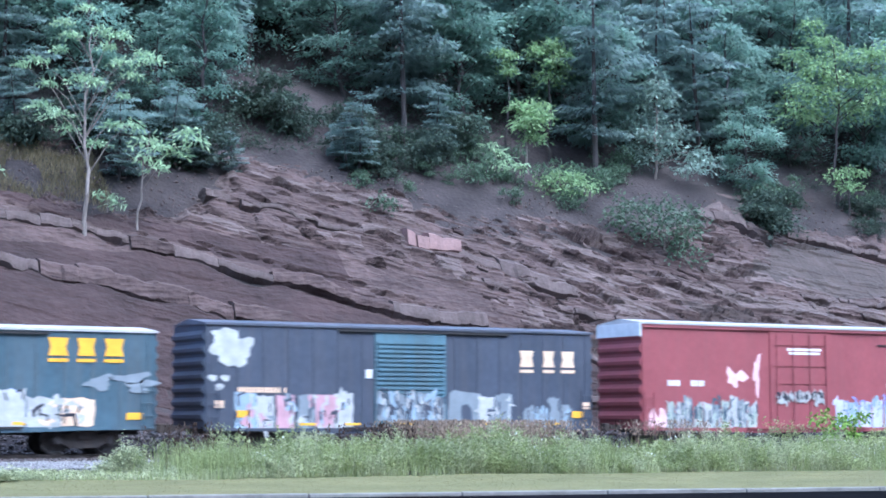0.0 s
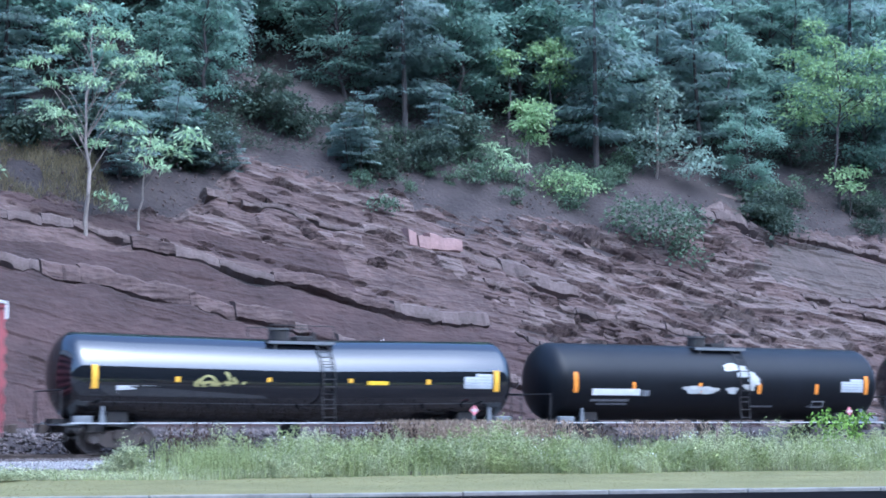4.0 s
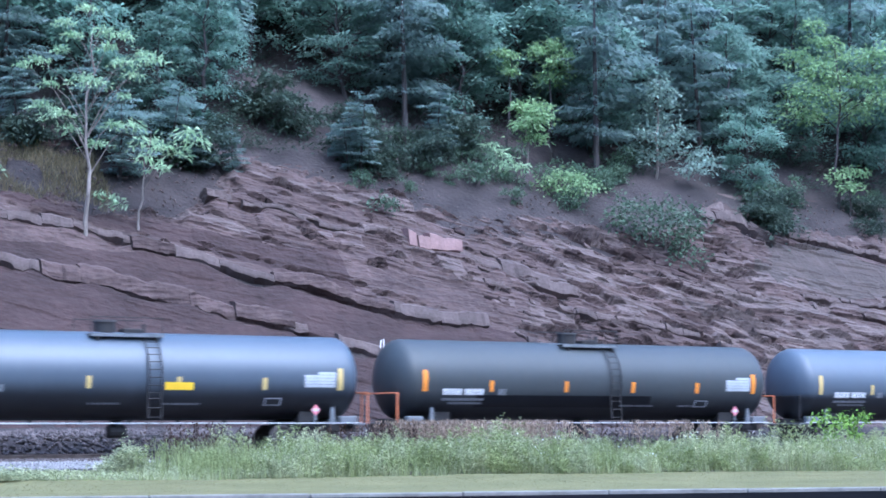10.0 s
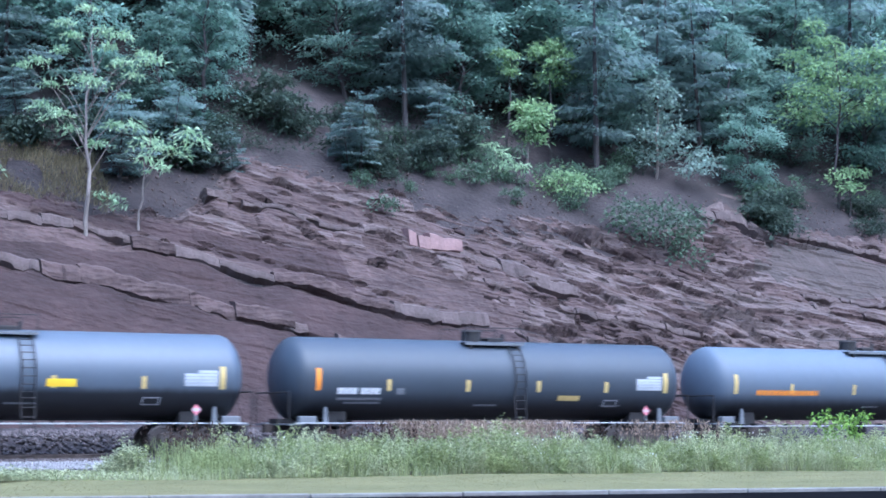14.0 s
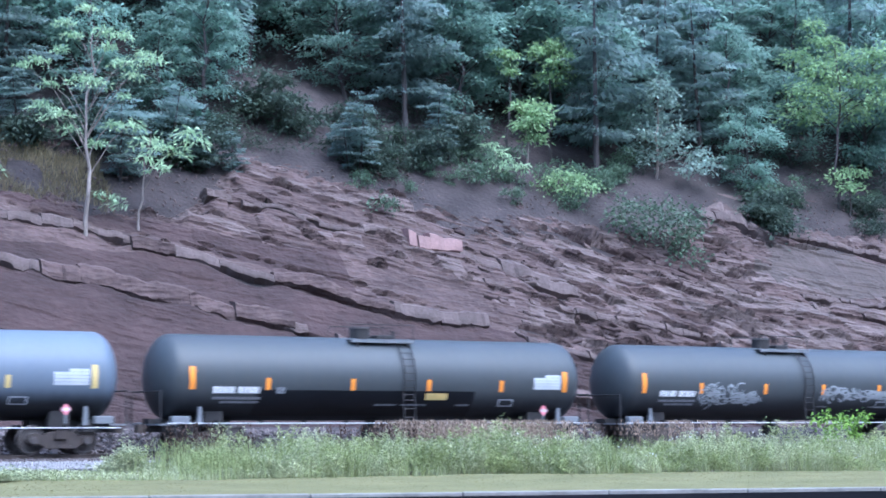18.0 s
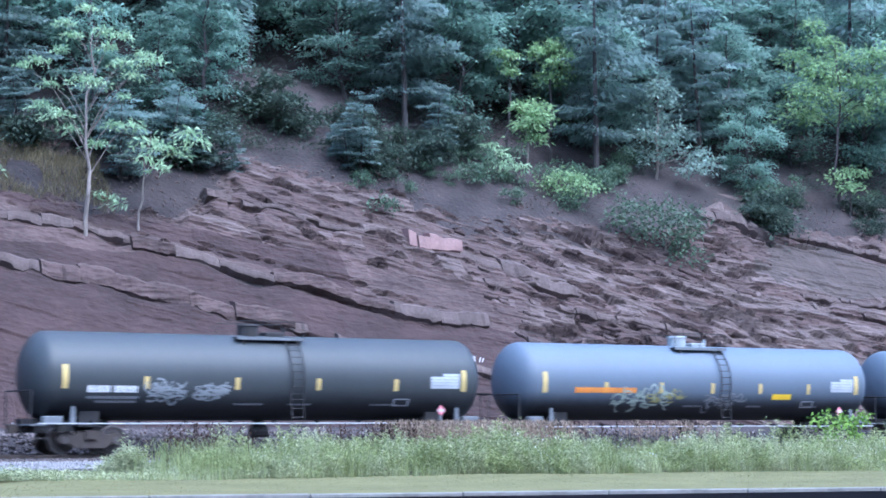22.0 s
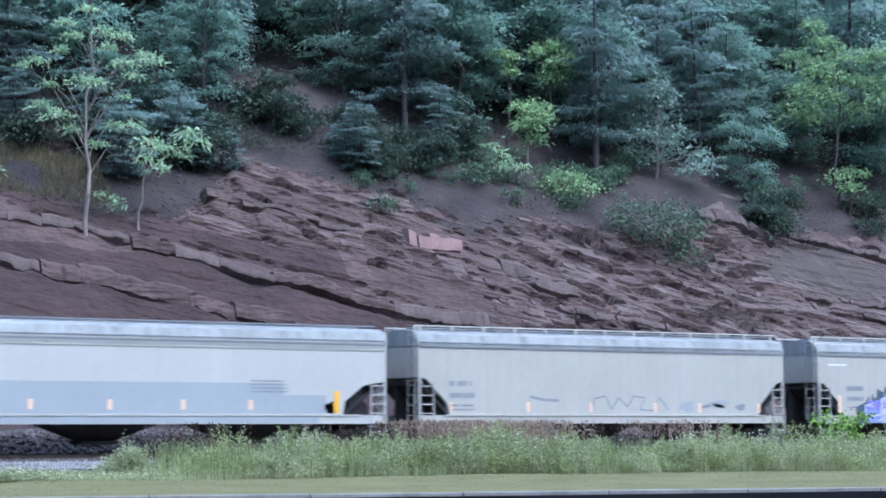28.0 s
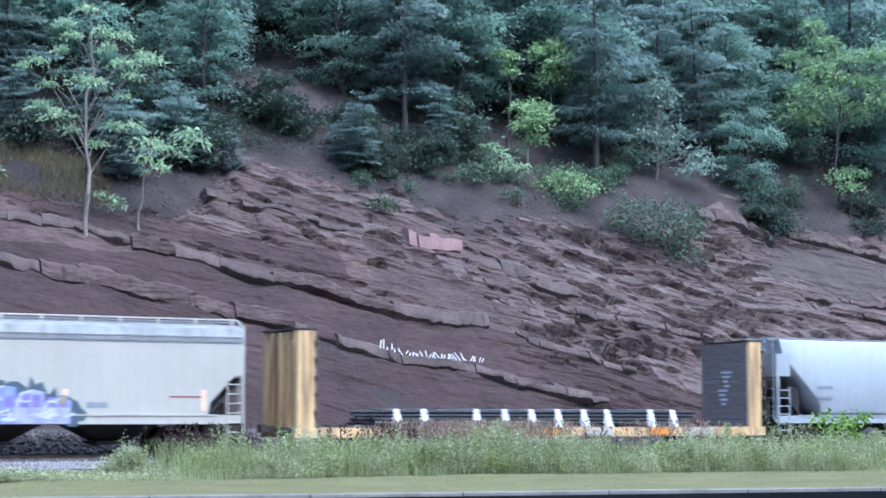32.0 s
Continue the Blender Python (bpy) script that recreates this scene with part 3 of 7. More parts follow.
# faded strokes of white paint on the rock
marks = tagged(new("painted_marks", None), "faded strokes of white paint on the red rock", "paint marks", kind="structure")
r = random.Random(5)
for k in range(16):
    x = 34.7 + 0.3 * k
    v = float(np.interp(x, [34.7, 35.8, 39.2], [3.85, 3.4, 3.1]))
    me = Mesh()
    for a in (0.0, r.uniform(0.1, 0.2)):
        b, tilt = r.uniform(0.2, 0.5 if k % 4 == 0 else 0.35), r.uniform(-0.15, 0.25)
        vs = []
        for dx, dv in ((0, 0), (0.06, 0), (0.06 + tilt, b), (tilt, b)):
            dd = float(rock_base(np.array([x + a + dx]), np.array([v + dv]))[0]) + 0.34
            vs.append((x + a + dx, TOE_Y + C45 * (v + dv - dd), TOE_Z + C45 * (v + dv + dd)))
        me.add(vs, [(0, 1, 2, 3)])
    part("paint_stroke", me, M["chalk"], marks)


# ---- trees ----
def leaves(centres, dirs, length, width, r, flat=0.6):
    """One folded leaf per centre: four corners each, arrays of vertices and faces."""
    n = len(centres)
    up = r.normal(0, 1 - flat, (n, 3)) + np.array([0, 0, flat * 1.6])
    d = dirs / np.linalg.norm(dirs, axis=1, keepdims=True)
    s = np.cross(d, up)
    s /= np.linalg.norm(s, axis=1, keepdims=True) + 1e-9
    ln = (length * r.uniform(0.6, 1.3, n))[:, None]
    wd = (width * r.uniform(0.7, 1.3, n))[:, None]
    nrm = np.cross(s, d)
    v = np.stack([centres, centres + d * ln * 0.45 + s * wd * 0.5 - nrm * wd * 0.12, centres + d * ln - nrm * ln * 0.12, centres + d * ln * 0.45 - s * wd * 0.5 - nrm * wd * 0.12], 1)
    f = np.arange(4 * n).reshape(n, 4)
    return v.reshape(-1, 3), f


def spray_crown(name, h, reach, r, material, low=0.2, step=0.62):
    """A conifer crown of flat boughs in open tiers, each a broad drooping plate of twigs."""
    cs, ds = [], []
    z = h * low
    while z < h * 0.97:
        t = (z / h - low) / (1 - low)
        ln = reach * (1 - t) ** 0.42 * (0.5 + 0.5 * min(1, t * 3 + 0.2)) * r.uniform(0.7, 1.15) + 0.3
        for k in range(r.randint(2, 5)):
            a = r.uniform(0, 6.283)
            bl = ln * r.uniform(0.45, 1.25)
            u = np.array([math.cos(a), math.sin(a), 0])
            side = np.array([-u[1], u[0], 0])
            m = int(26 * bl * (0.5 + 0.55 * bl)) + 12
            q = bl * r.beta(1.7, 1.15, m)
            wide = 0.12 + 0.42 * bl * np.clip(np.sin(np.pi * np.clip(q / bl * 0.85 + 0.12, 0, 1)), 0.1, 1)
            off = r.uniform(-1, 1, m) * wide
            zz = z + r.uniform(-0.4, 0.4) + r.uniform(0.0, 0.3) * q - 0.16 * q * q / max(bl, 1) - 0.10 * np.abs(off)
            cs.append(u * q[:, None] + side * off[:, None] + np.array([0, 0, 1]) * zz[:, None] + r.normal(0, 1, (m, 3)) * np.array([0.05, 0.05, 0.045]))
            ds.append(u * 0.8 + side * (off / wide)[:, None] * 0.9 + r.normal(0, 0.3, (m, 3)) + np.array([0, 0, -0.3]))
        z += step * r.uniform(0.7, 1.3)
    v, f = leaves(np.concatenate(cs), np.concatenate(ds), 0.36, 0.16, r, 0.85)
    return raw(name, v, f, material)


def cluster_crown(name, tips, r, material, per=110, size=(0.85, 0.85, 0.32), leaf=(0.24, 0.12), flat=0.55):
    """A broadleaf crown: layered clusters of leaves about the tips of its twigs."""
    cs, ds = [], []
    for t in tips:
        k = r.uniform(0.6, 1.35)
        m = int(per * k)
        q = r.normal(0, 0.5, (m, 3)) * np.array(size) * k
        q[:, 2] -= 0.25 * (q[:, 0] ** 2 + q[:, 1] ** 2) / max(size[0], 0.1)
        cs.append(np.array(t) + q)
        ds.append(q * np.array([1, 1, 0.4]) + r.normal(0, 0.3, (m, 3)) + np.array([0, 0, -0.12]))
    v, f = leaves(np.concatenate(cs), np.concatenate(ds), leaf[0], leaf[1], r, flat)
    return raw(name, v, f, material)


def limbs(tips, h, r0, bend, r, fork=0.35):
    """A tapered trunk with a limb to every tip."""
    me = Mesh()
    n = 9
    sway = [r.uniform(-1, 1) * 0.022 * h * min(1, i / 3) for i in range(2 * n + 2)]
    axis = [Vector((bend[0] * (i / n) ** 2 + sway[i], bend[1] * (i / n) ** 2 + sway[i + n], h * i / n)) for i in range(n + 1)]
    for i in range(n):
        me.tube(axis[i], axis[i + 1], r0 * (1 - 0.85 * i / n), r0 * (1 - 0.85 * (i + 1) / n), 8, False)
    for t in tips:
        t = Vector(t)
        zb = min(max(t.z - fork * 1.2 * math.hypot(t.x, t.y) - 0.3, h * 0.18), h * 0.97)
        b = axis[min(n, int(zb / h * n))].lerp(axis[min(n, int(zb / h * n) + 1)], (zb / h * n) % 1)
        mid = b.lerp(t, 0.5) + Vector((r.uniform(-0.12, 0.12), r.uniform(-0.12, 0.12), 0.12 * (t - b).length))
        rr = r0 * 0.35 * (1 - 0.7 * zb / h)
        me.tube(b, mid, rr, rr * 0.7, 5, False)
        me.tube(mid, t, rr * 0.7, rr * 0.25, 5, False)
    return me


def crown_tips(r, n, h, rx, rz, zc, lean=(0, 0)):
    out = []
    while len(out) < n:
        p = r.uniform(-1, 1, 3)
        q = np.linalg.norm(p)
        if 0.35 < q < 1:
            out.append((p[0] * rx + lean[0], p[1] * rx + lean[1], zc + p[2] * rz))
    return out


def make_tree(kind, seed, label, at):
    r = np.random.RandomState(seed)
    tree = tagged(new("tree", None), label, "tree", "trees on the hillside")
    tree.matrix_basis = at
    if kind == "hemlock":
        h = r.uniform(10, 14)
        part("trunk", Mesh().tube((0, 0, -0.6), (0, 0, h * 0.5), 0.2, 0.13, 8).tube((0, 0, h * 0.5), (0.05, 0, h * 0.97), 0.13, 0.02, 8), M["darkbark"], tree)
        part("crown", spray_crown("crown", h, r.uniform(2.8, 4.0), r, M["hemlock"], r.uniform(0.16, 0.34)), None, tree)
    else:
        h = r.uniform(8, 12)
        tips = crown_tips(r, 40, h, r.uniform(2.4, 3.2), h * 0.46, h * 0.54)
        part("trunk", limbs(tips, h * 0.95, 0.17, (0.4, 0), random.Random(seed)), M["darkbark"], tree)
        part("crown", cluster_crown("crown", tips, r, M["broad"], 150, (1.15, 1.15, 0.24), (0.30, 0.17), 0.75), None, tree)
    return tree


protos = dict(
    hemlock=[make_tree("hemlock", 100 + i, "dark green hemlock with drooping layered boughs on the hillside", pose(70 + 9 * i, 66 + 3 * i, float(land(np.array(70.0 + 9 * i), np.array(66.0 + 3 * i))) - 0.2)) for i in range(4)],
    broad=[make_tree("broad", 200 + i, "mid-green broadleaf tree in full leaf on the hillside", pose(64 + 9 * i, 74 + 3 * i, float(land(np.array(64.0 + 9 * i), np.array(74.0 + 3 * i))) - 0.2)) for i in range(4)],
)
r = random.Random(11)
y = 17.5
while y < 47:
    x = math.tan(radians(14.2)) * (y + 57) - 2
    xe = math.tan(radians(44.5)) * (y + 57) + 2
    while x < xe:
        px, py = x + r.uniform(-1.3, 1.3), y + r.uniform(-1.2, 1.2)
        bearing = math.degrees(math.atan2(px, py + 57.3))
        start = np.interp(bearing, [15, 19, 22, 23.5, 25.5, 27, 30.5, 31.5, 33.5, 34.5, 37.2, 38.2, 39.5, 40.5, 45], [20.5, 20.5, 21.0, 24.0, 24.2, 20.8, 20.4, 21.0, 21.0, 20.6, 20.6, 19.6, 19.6, 20.0, 20.0])
        hides = any(abs(bearing - math.degrees(math.atan2(ax, ay + 57.3))) < 1.3 and py < ay + 2.5 for ax, ay in ((51.6, 22.5), (49.0, 22.5), (49.2, 20.8), (57.0, 20.3), (69.3, 19.8), (71.5, 19.8)))
        if py > start and not hides:
            kind = "hemlock" if r.random() < np.interp(bearing, [16, 26, 33, 42], [0.62, 0.6, 0.38, 0.2]) else "broad"
            s = r.uniform(0.7, 1.15) * (0.75 if py < start + 2.2 else 0.85 if py < start + 5 else 1)
            m = pose(px, py, float(land(np.array(px), np.array(py))) - 0.25, r.uniform(-3, 6), r.uniform(-4, 4), r.uniform(0, 360))
            t = copy_thing(r.choice(protos[kind]), m)
            t.scale = (s, s, s * r.uniform(0.9, 1.15))
        x += r.uniform(3.2, 4.7)
    y += 2.9


def bush_tree(name, label, base, h, tips, material, bark, r0=0.08, per=120, size=(0.8, 0.8, 0.3), leaf=(0.24, 0.11), bend=(0.2, 0), seed=1, fork=0.35):
    t = tagged(new(name, None), label, "bush" if name == "bush" else "tree")
    t.matrix_basis = Matrix.Translation(base)
    part("trunk", limbs(tips, h, r0, bend, random.Random(seed), fork), M[bark], t)
    part("crown", cluster_crown("crown", tips, np.random.RandomState(seed), M[material], per, size, leaf), None, t)
    return t


RIGHT = Vector((math.cos(radians(29.465)), -math.sin(radians(29.465)), 0))
AWAY = Vector((math.sin(radians(29.465)), math.cos(radians(29.465)), 0))


def fan(spots, seed, depth=0.8):
    """Crown tips from (across, up) spots as the road sees the tree, with some depth."""
    rr = random.Random(seed)
    return [tuple(RIGHT * a + AWAY * rr.uniform(-depth, depth) + Vector((0, 0, u))) for a, u in spots]


# the open-crowned young tree on the ledge, pale trunk and layered bright leaves
bush_tree("tree", "slender open-crowned tree with bright compound leaves on a ledge", on_rock(23.6, 10.35, -0.2), 9.4,
          fan([(a * 1.03, u * 1.14 + 0.35) for a, u in [(0.0, 8.4), (-1.2, 8.1), (1.2, 7.6), (-1.1, 6.9), (-2.1, 6.6), (-2.7, 6.4), (0.7, 7.1), (2.1, 6.9), (2.6, 6.5), (1.5, 6.4), (-0.4, 6.0), (-1.6, 5.7), (-2.0, 5.0), (0.3, 5.7), (1.4, 5.2), (-0.8, 4.1), (-1.2, 4.6), (0.9, 4.3), (0.4, 7.8), (-0.6, 7.4), (1.9, 5.9), (1.7, 4.2), (0.2, 3.6)]], 1),
          "bright", "bark", 0.105, 120, (0.5, 0.5, 0.12), (0.21, 0.085), (0.2, 0.3), 31, 0.9)
bush_tree("tree", "thin pale-trunked sapling leaning out from the ledge", on_rock(26.0, 11.0, -0.2), 4.6,
          fan([(2.2, 4.3), (1.5, 3.7), (0.9, 2.9), (0.3, 3.3), (1.9, 4.6), (0.2, 4.2), (0.8, 3.9)], 2), "bright", "bark", 0.06, 70, (0.55, 0.55, 0.18), (0.34, 0.10), (0.5, 0), 32, 0.5)
bush_tree("bush", "small bright green seedling on the rock", on_rock(24.9, 12.2, -0.1), 0.9, fan([(-0.3, 0.9), (0.2, 0.8), (0.4, 0.5)], 3), "bright", "bark", 0.03, 30, (0.3, 0.3, 0.12), (0.3, 0.09), (0, 0), 33)
bush_tree("bush", "small bright green seedling beside the ledge", on_rock(20.0, 13.3, -0.1), 1.2, fan([(-0.3, 1.2), (0.1, 0.9)], 4), "bright", "bark", 0.03, 45, (0.4, 0.4, 0.15), (0.3, 0.09), (0, 0), 34)


def slope_at(x, y, up=-0.2):
    return Vector((x, y, float(land(np.array(float(x)), np.array(float(y)))) + up))


bush_tree("tree", "grey-green leafed tree leaning over the rock", slope_at(57.0, 20.3), 5.6,
          fan([(0.0, 5.4), (-0.8, 4.6), (0.7, 4.4), (-1.4, 3.4), (0.0, 3.6), (1.1, 3.0), (-0.6, 2.6), (0.7, 2.1), (-1.3, 2.0), (2.2, 1.7), (2.8, 1.2), (1.8, 0.9), (-0.3, 1.4), (0.3, 4.9)], 5), "greyleaf", "bark", 0.08, 180, (0.8, 0.8, 0.42), (0.26, 0.13), (0.2, 0), 35)
bush_tree("bush", "dense green bush hanging over the rock ledges", on_rock(53.6, 11.2, -0.3), 3.2,
          fan([(0.0, 3.0), (-1.0, 2.8), (-1.9, 2.9), (0.9, 2.3), (-0.4, 2.0), (1.4, 1.6), (0.4, 1.3), (-1.1, 1.6), (1.0, 0.7), (0.2, 0.6), (-2.2, 2.2), (1.5, 2.4)], 6, 1.0), "bushleaf", "bark", 0.06, 150, (0.75, 0.75, 0.5), (0.24, 0.13), (0, 0), 36)
bush_tree("bush", "small yellow-green bush at the top of the cut", slope_at(49.9, 18.8), 1.5, fan([(-0.7, 1.0), (0, 1.3), (0.7, 1.2), (1.2, 0.8), (-1.2, 0.6), (0.3, 0.6)], 7), "fresh", "bark", 0.05, 120, (0.7, 0.7, 0.3), (0.24, 0.12), (0, 0), 37)
bush_tree("bush", "spindly green sapling at the edge of the cut", slope_at(46.4, 19.4), 1.9, fan([(-0.3, 2.0), (0.2, 1.7), (0.7, 1.2), (1.2, 1.0), (0.2, 1.0)], 8), "bright", "bark", 0.04, 40, (0.4, 0.4, 0.14), (0.34, 0.1), (0, 0), 38)
bush_tree("bush", "low olive bush growing on the rock", on_rock(38.4, 13.3, -0.3), 1.0, fan([(-0.5, 0.5), (0, 0.8), (0.5, 0.6), (0.2, 0.3)], 9), "bushleaf", "bark", 0.03, 110, (0.55, 0.55, 0.3), (0.2, 0.1), (0, 0), 39)
bush_tree("tree", "young tree with yellow-green tops among darker trees", slope_at(51.6, 22.5), 6.4,
          fan([(0.2, 6.7), (-0.7, 6.3), (0.8, 6.1), (0.3, 5.6), (-0.2, 6.5), (1.0, 5.3), (0.0, 5.0)], 10), "fresh", "darkbark", 0.1, 150, (0.65, 0.65, 0.28), (0.26, 0.14), (0.3, 0), 40)
bush_tree("tree", "young tree with a small yellow-green top", slope_at(49.0, 22.5), 5.6, fan([(-0.4, 5.8), (0.3, 5.7), (0.0, 5.3), (0.1, 4.8)], 11), "fresh", "darkbark", 0.08, 130, (0.55, 0.55, 0.26), (0.26, 0.14), (0.2, 0), 41)
bush_tree("tree", "leaning sapling with a pale yellow-green crown", slope_at(49.2, 20.8), 3.8, fan([(-0.5, 3.8), (0.4, 3.9), (0.0, 3.4), (0.6, 3.3), (-0.4, 2.7), (0.3, 2.2), (0.1, 3.0)], 12), "fresh", "bark", 0.07, 140, (0.6, 0.6, 0.28), (0.26, 0.14), (-0.4, 0), 42)
bush_tree("tree", "broad tree with bright yellow-green foliage", slope_at(69.3, 19.8), 10.6,
          fan([(a * 1.1, u * 1.08 + 0.3) for a, u in [(-1.3, 9.6), (-0.5, 9.0), (-1.9, 8.2), (0.6, 8.4), (1.6, 8.0), (2.6, 8.2), (3.4, 7.6), (-1.0, 7.4), (0.2, 7.0), (1.2, 6.6), (2.4, 6.8), (-1.7, 6.2), (-0.4, 5.9), (3.3, 6.3), (0.9, 5.4), (-1.2, 4.9), (2.0, 5.6), (-2.0, 5.2), (4.4, 7.4), (5.2, 7.0)]], 13, 1.3), "fresh", "darkbark", 0.10, 250, (1.0, 1.0, 0.45), (0.26, 0.14), (0.4, 0), 43)
bush_tree("bush", "pale yellow-green bush under the trees", slope_at(69.5, 19.0), 3.6, fan([(-0.8, 2.6), (0, 3.0), (0.8, 2.8), (0.4, 2.1), (-0.3, 2.0)], 14), "fresh", "darkbark", 0.06, 90, (0.7, 0.7, 0.25), (0.26, 0.14), (0, 0), 44)


# dark shrubs along the brow of the cut
sr = random.Random(19)
shrub_protos = []
for i in range(3):
    tips = fan([(sr.uniform(-1.1, 1.1), sr.uniform(0.3, 1.7)) for _ in range(13)], 60 + i, 0.9)
    shrub_protos.append(bush_tree("bush", "dark green shrub at the brow of the rock cut", slope_at(30.0 + 14 * i, 20.5 + i), 1.6, tips, "under", "darkbark", 0.05, 110, (0.6, 0.6, 0.28), (0.2, 0.11), (0, 0), 70 + i))
for i in range(34):
    bearing = sr.uniform(15.5, 44)
    py = sr.uniform(17.0, 21.5) if bearing > 30 else sr.uniform(19.0, 25)
    if 22.8 < bearing < 25.6 and py < 20.5 or 30.3 < bearing < 38.6 and py < 20.7:
        continue
    px = math.tan(radians(bearing)) * (py + 57.3)
    b = copy_thing(sr.choice(shrub_protos), Matrix.Translation(slope_at(px, py)) @ pose(0, 0, 0, 0, 0, sr.uniform(0, 360)))
    k = sr.uniform(0.7, 1.5)
    b.scale = (k, k, k * sr.uniform(0.8, 1.1))

# small green bushes on the bare brow
brow_protos = []
for i in range(3):
    tips = fan([(sr.uniform(-0.8, 0.8), sr.uniform(0.2, 1.2)) for _ in range(8)], 80 + i, 0.6)
    brow_protos.append(bush_tree("bush", "small dull green bush on the bare brow", slope_at(47.5 + 2.6 * i, 19.2 + 0.4 * i), 1.1, tips, "bushleaf", "darkbark", 0.03, 70, (0.42, 0.42, 0.24), (0.18, 0.09), (0, 0), 90 + i))
for i in range(30):
    bearing = sr.uniform(26.5, 35.5) if i < 22 else sr.uniform(38.5, 44)
    py = sr.uniform(17.6, 21.4)
    k = sr.uniform(0.45, 1.1)
    b = copy_thing(sr.choice(brow_protos), Matrix.Translation(slope_at(math.tan(radians(bearing)) * (py + 57.3), py, -0.1)) @ pose(0, 0, 0, 0, 0, sr.uniform(0, 360)))
    b.scale = (k, k, k)

# hemlock saplings that reach down to the rock
for i in range(9):
    bearing = sr.uniform(22.6, 26.2) if i > 29 else sr.uniform(15.2, 23.2) if i < 6 else sr.uniform(26.0, 31.0) if i < 16 else sr.uniform(36, 44.5)
    py = sr.uniform(17.8, 20.5) if i < 16 else sr.uniform(20.4, 22.0) if i > 29 else sr.uniform(18.6, 21.0)
    px = math.tan(radians(bearing)) * (py + 57.3)
    b = copy_thing(sr.choice(protos["hemlock"]), Matrix.Translation(slope_at(px, py, -0.35)) @ pose(0, 0, 0, sr.uniform(-4, 10), 0, sr.uniform(0, 360)))
    k = sr.uniform(0.25, 0.5)
    b.scale = (k, k, k * 0.8)

# low undergrowth on the forest floor
ur = np.random.RandomState(77)
n = 900
uy = 20.5 + ur.beta(1.1, 1.8, n) * 17
ux = np.tan(np.radians(ur.uniform(14.5, 44, n))) * (uy + 57.3)
keep = vnoise(ux * 0.22, uy * 0.22, 3) > -0.25
ux, uy = ux[keep], uy[keep]
uz = land(ux, uy)
per = 60
uc = np.stack([ux, uy, uz], -1)[:, None, :] + ur.normal(0, 1, (len(ux), per, 3)) * np.array([0.4, 0.4, 0.14]) + np.array([0, -0.1, 0.25])
v, f = leaves(uc.reshape(-1, 3), ur.normal(0, 1, (len(ux) * per, 3)) * np.array([1, 1, 0.3]), 0.15, 0.08, ur, 0.6)
tagged(new("undergrowth", raw("undergrowth", v, f, M["under"])), "low dark green undergrowth on the forest floor", "undergrowth", kind="stuff")


n = 9000
x = ur.uniform(17, 25.5, n)
y = 16.2 + ur.beta(1.5, 1.6, n) * 5.5
keep = vnoise(x * 0.5, y * 0.5, 1) > -0.3
x, y = x[keep], y[keep]


# ---- weeds between the lawn and the track ----
def blades(n, xy, hmin, hmax, width, lean, material, name, r, zfun, segs=3):
    x, y = xy
    h = r.uniform(hmin, hmax, n)
    a = r.uniform(0, 6.283, n)
    ln = h * lean * r.uniform(0.2, 1.2, n)
    z0 = zfun(x, y)
    side = r.uniform(0, 6.283, n)
    sx, sy = np.cos(side), np.sin(side)
    vs = []
    for i in range(segs + 1):
        t = i / segs
        w = width * (1 - 0.85 * t) * 0.5
        cx, cy, cz = x + np.cos(a) * ln * t * t, y + np.sin(a) * ln * t * t, z0 + h * t * (1 - 0.15 * t * lean)
        vs += [np.stack([cx - sx * w, cy - sy * w, cz], -1), np.stack([cx + sx * w, cy + sy * w, cz], -1)]
    v = np.stack(vs, 1).reshape(-1, 3)
    k = 2 * (segs + 1)
    q = np.array([(2 * i, 2 * i + 1, 2 * i + 3, 2 * i + 2) for i in range(segs)])
    f = (q[None] + k * np.arange(n)[:, None, None]).reshape(-1, 4)
    return raw(name, v, f, material)


def verge_z(x, y):
    return 0.14 + 0 * x


tagged(new("dry_grass", blades(len(x), (x, y), 0.2, 0.6, 0.035, 0.8, M["drygrass"], "dry_grass", ur, lambda x, y: land(x, y))), "dry yellowish grass at the brow of the cut", "grass", kind="stuff")
wr = np.random.RandomState(21)


def weed_spots(n, x0=16.1, x1=47, back=5.5):
    """Plants gathered in clumps behind the lawn's edge."""
    k = max(8, n // 11)
    cx = wr.uniform(x0, x1, k)
    cy = weed_front(cx) + 0.7 + 0.5 * vnoise(cx * 0.8, cx * 0 + 5) + wr.beta(1.0, 1.5, k) * back
    i = wr.randint(0, k, n)
    return np.maximum(cx[i] + wr.normal(0, 0.24, n), x0), cy[i] + wr.normal(0, 0.24, n)


def weed_height(x, y):
    """Tall drifts with dips between them, rising back from the lawn."""
    back = np.clip((y - weed_front(x) - 0.3) / 2.0, 0.0, 1)
    edge = np.clip((x - 15.4) / 1.2, 0.4, 1)
    return 0.84 * (0.45 + 0.55 * back) * edge * (0.86 + 0.34 * vnoise(x * 0.45, y * 0.35, 2) + 0.42 * vnoise(x * 1.3, y * 1.0, 1))


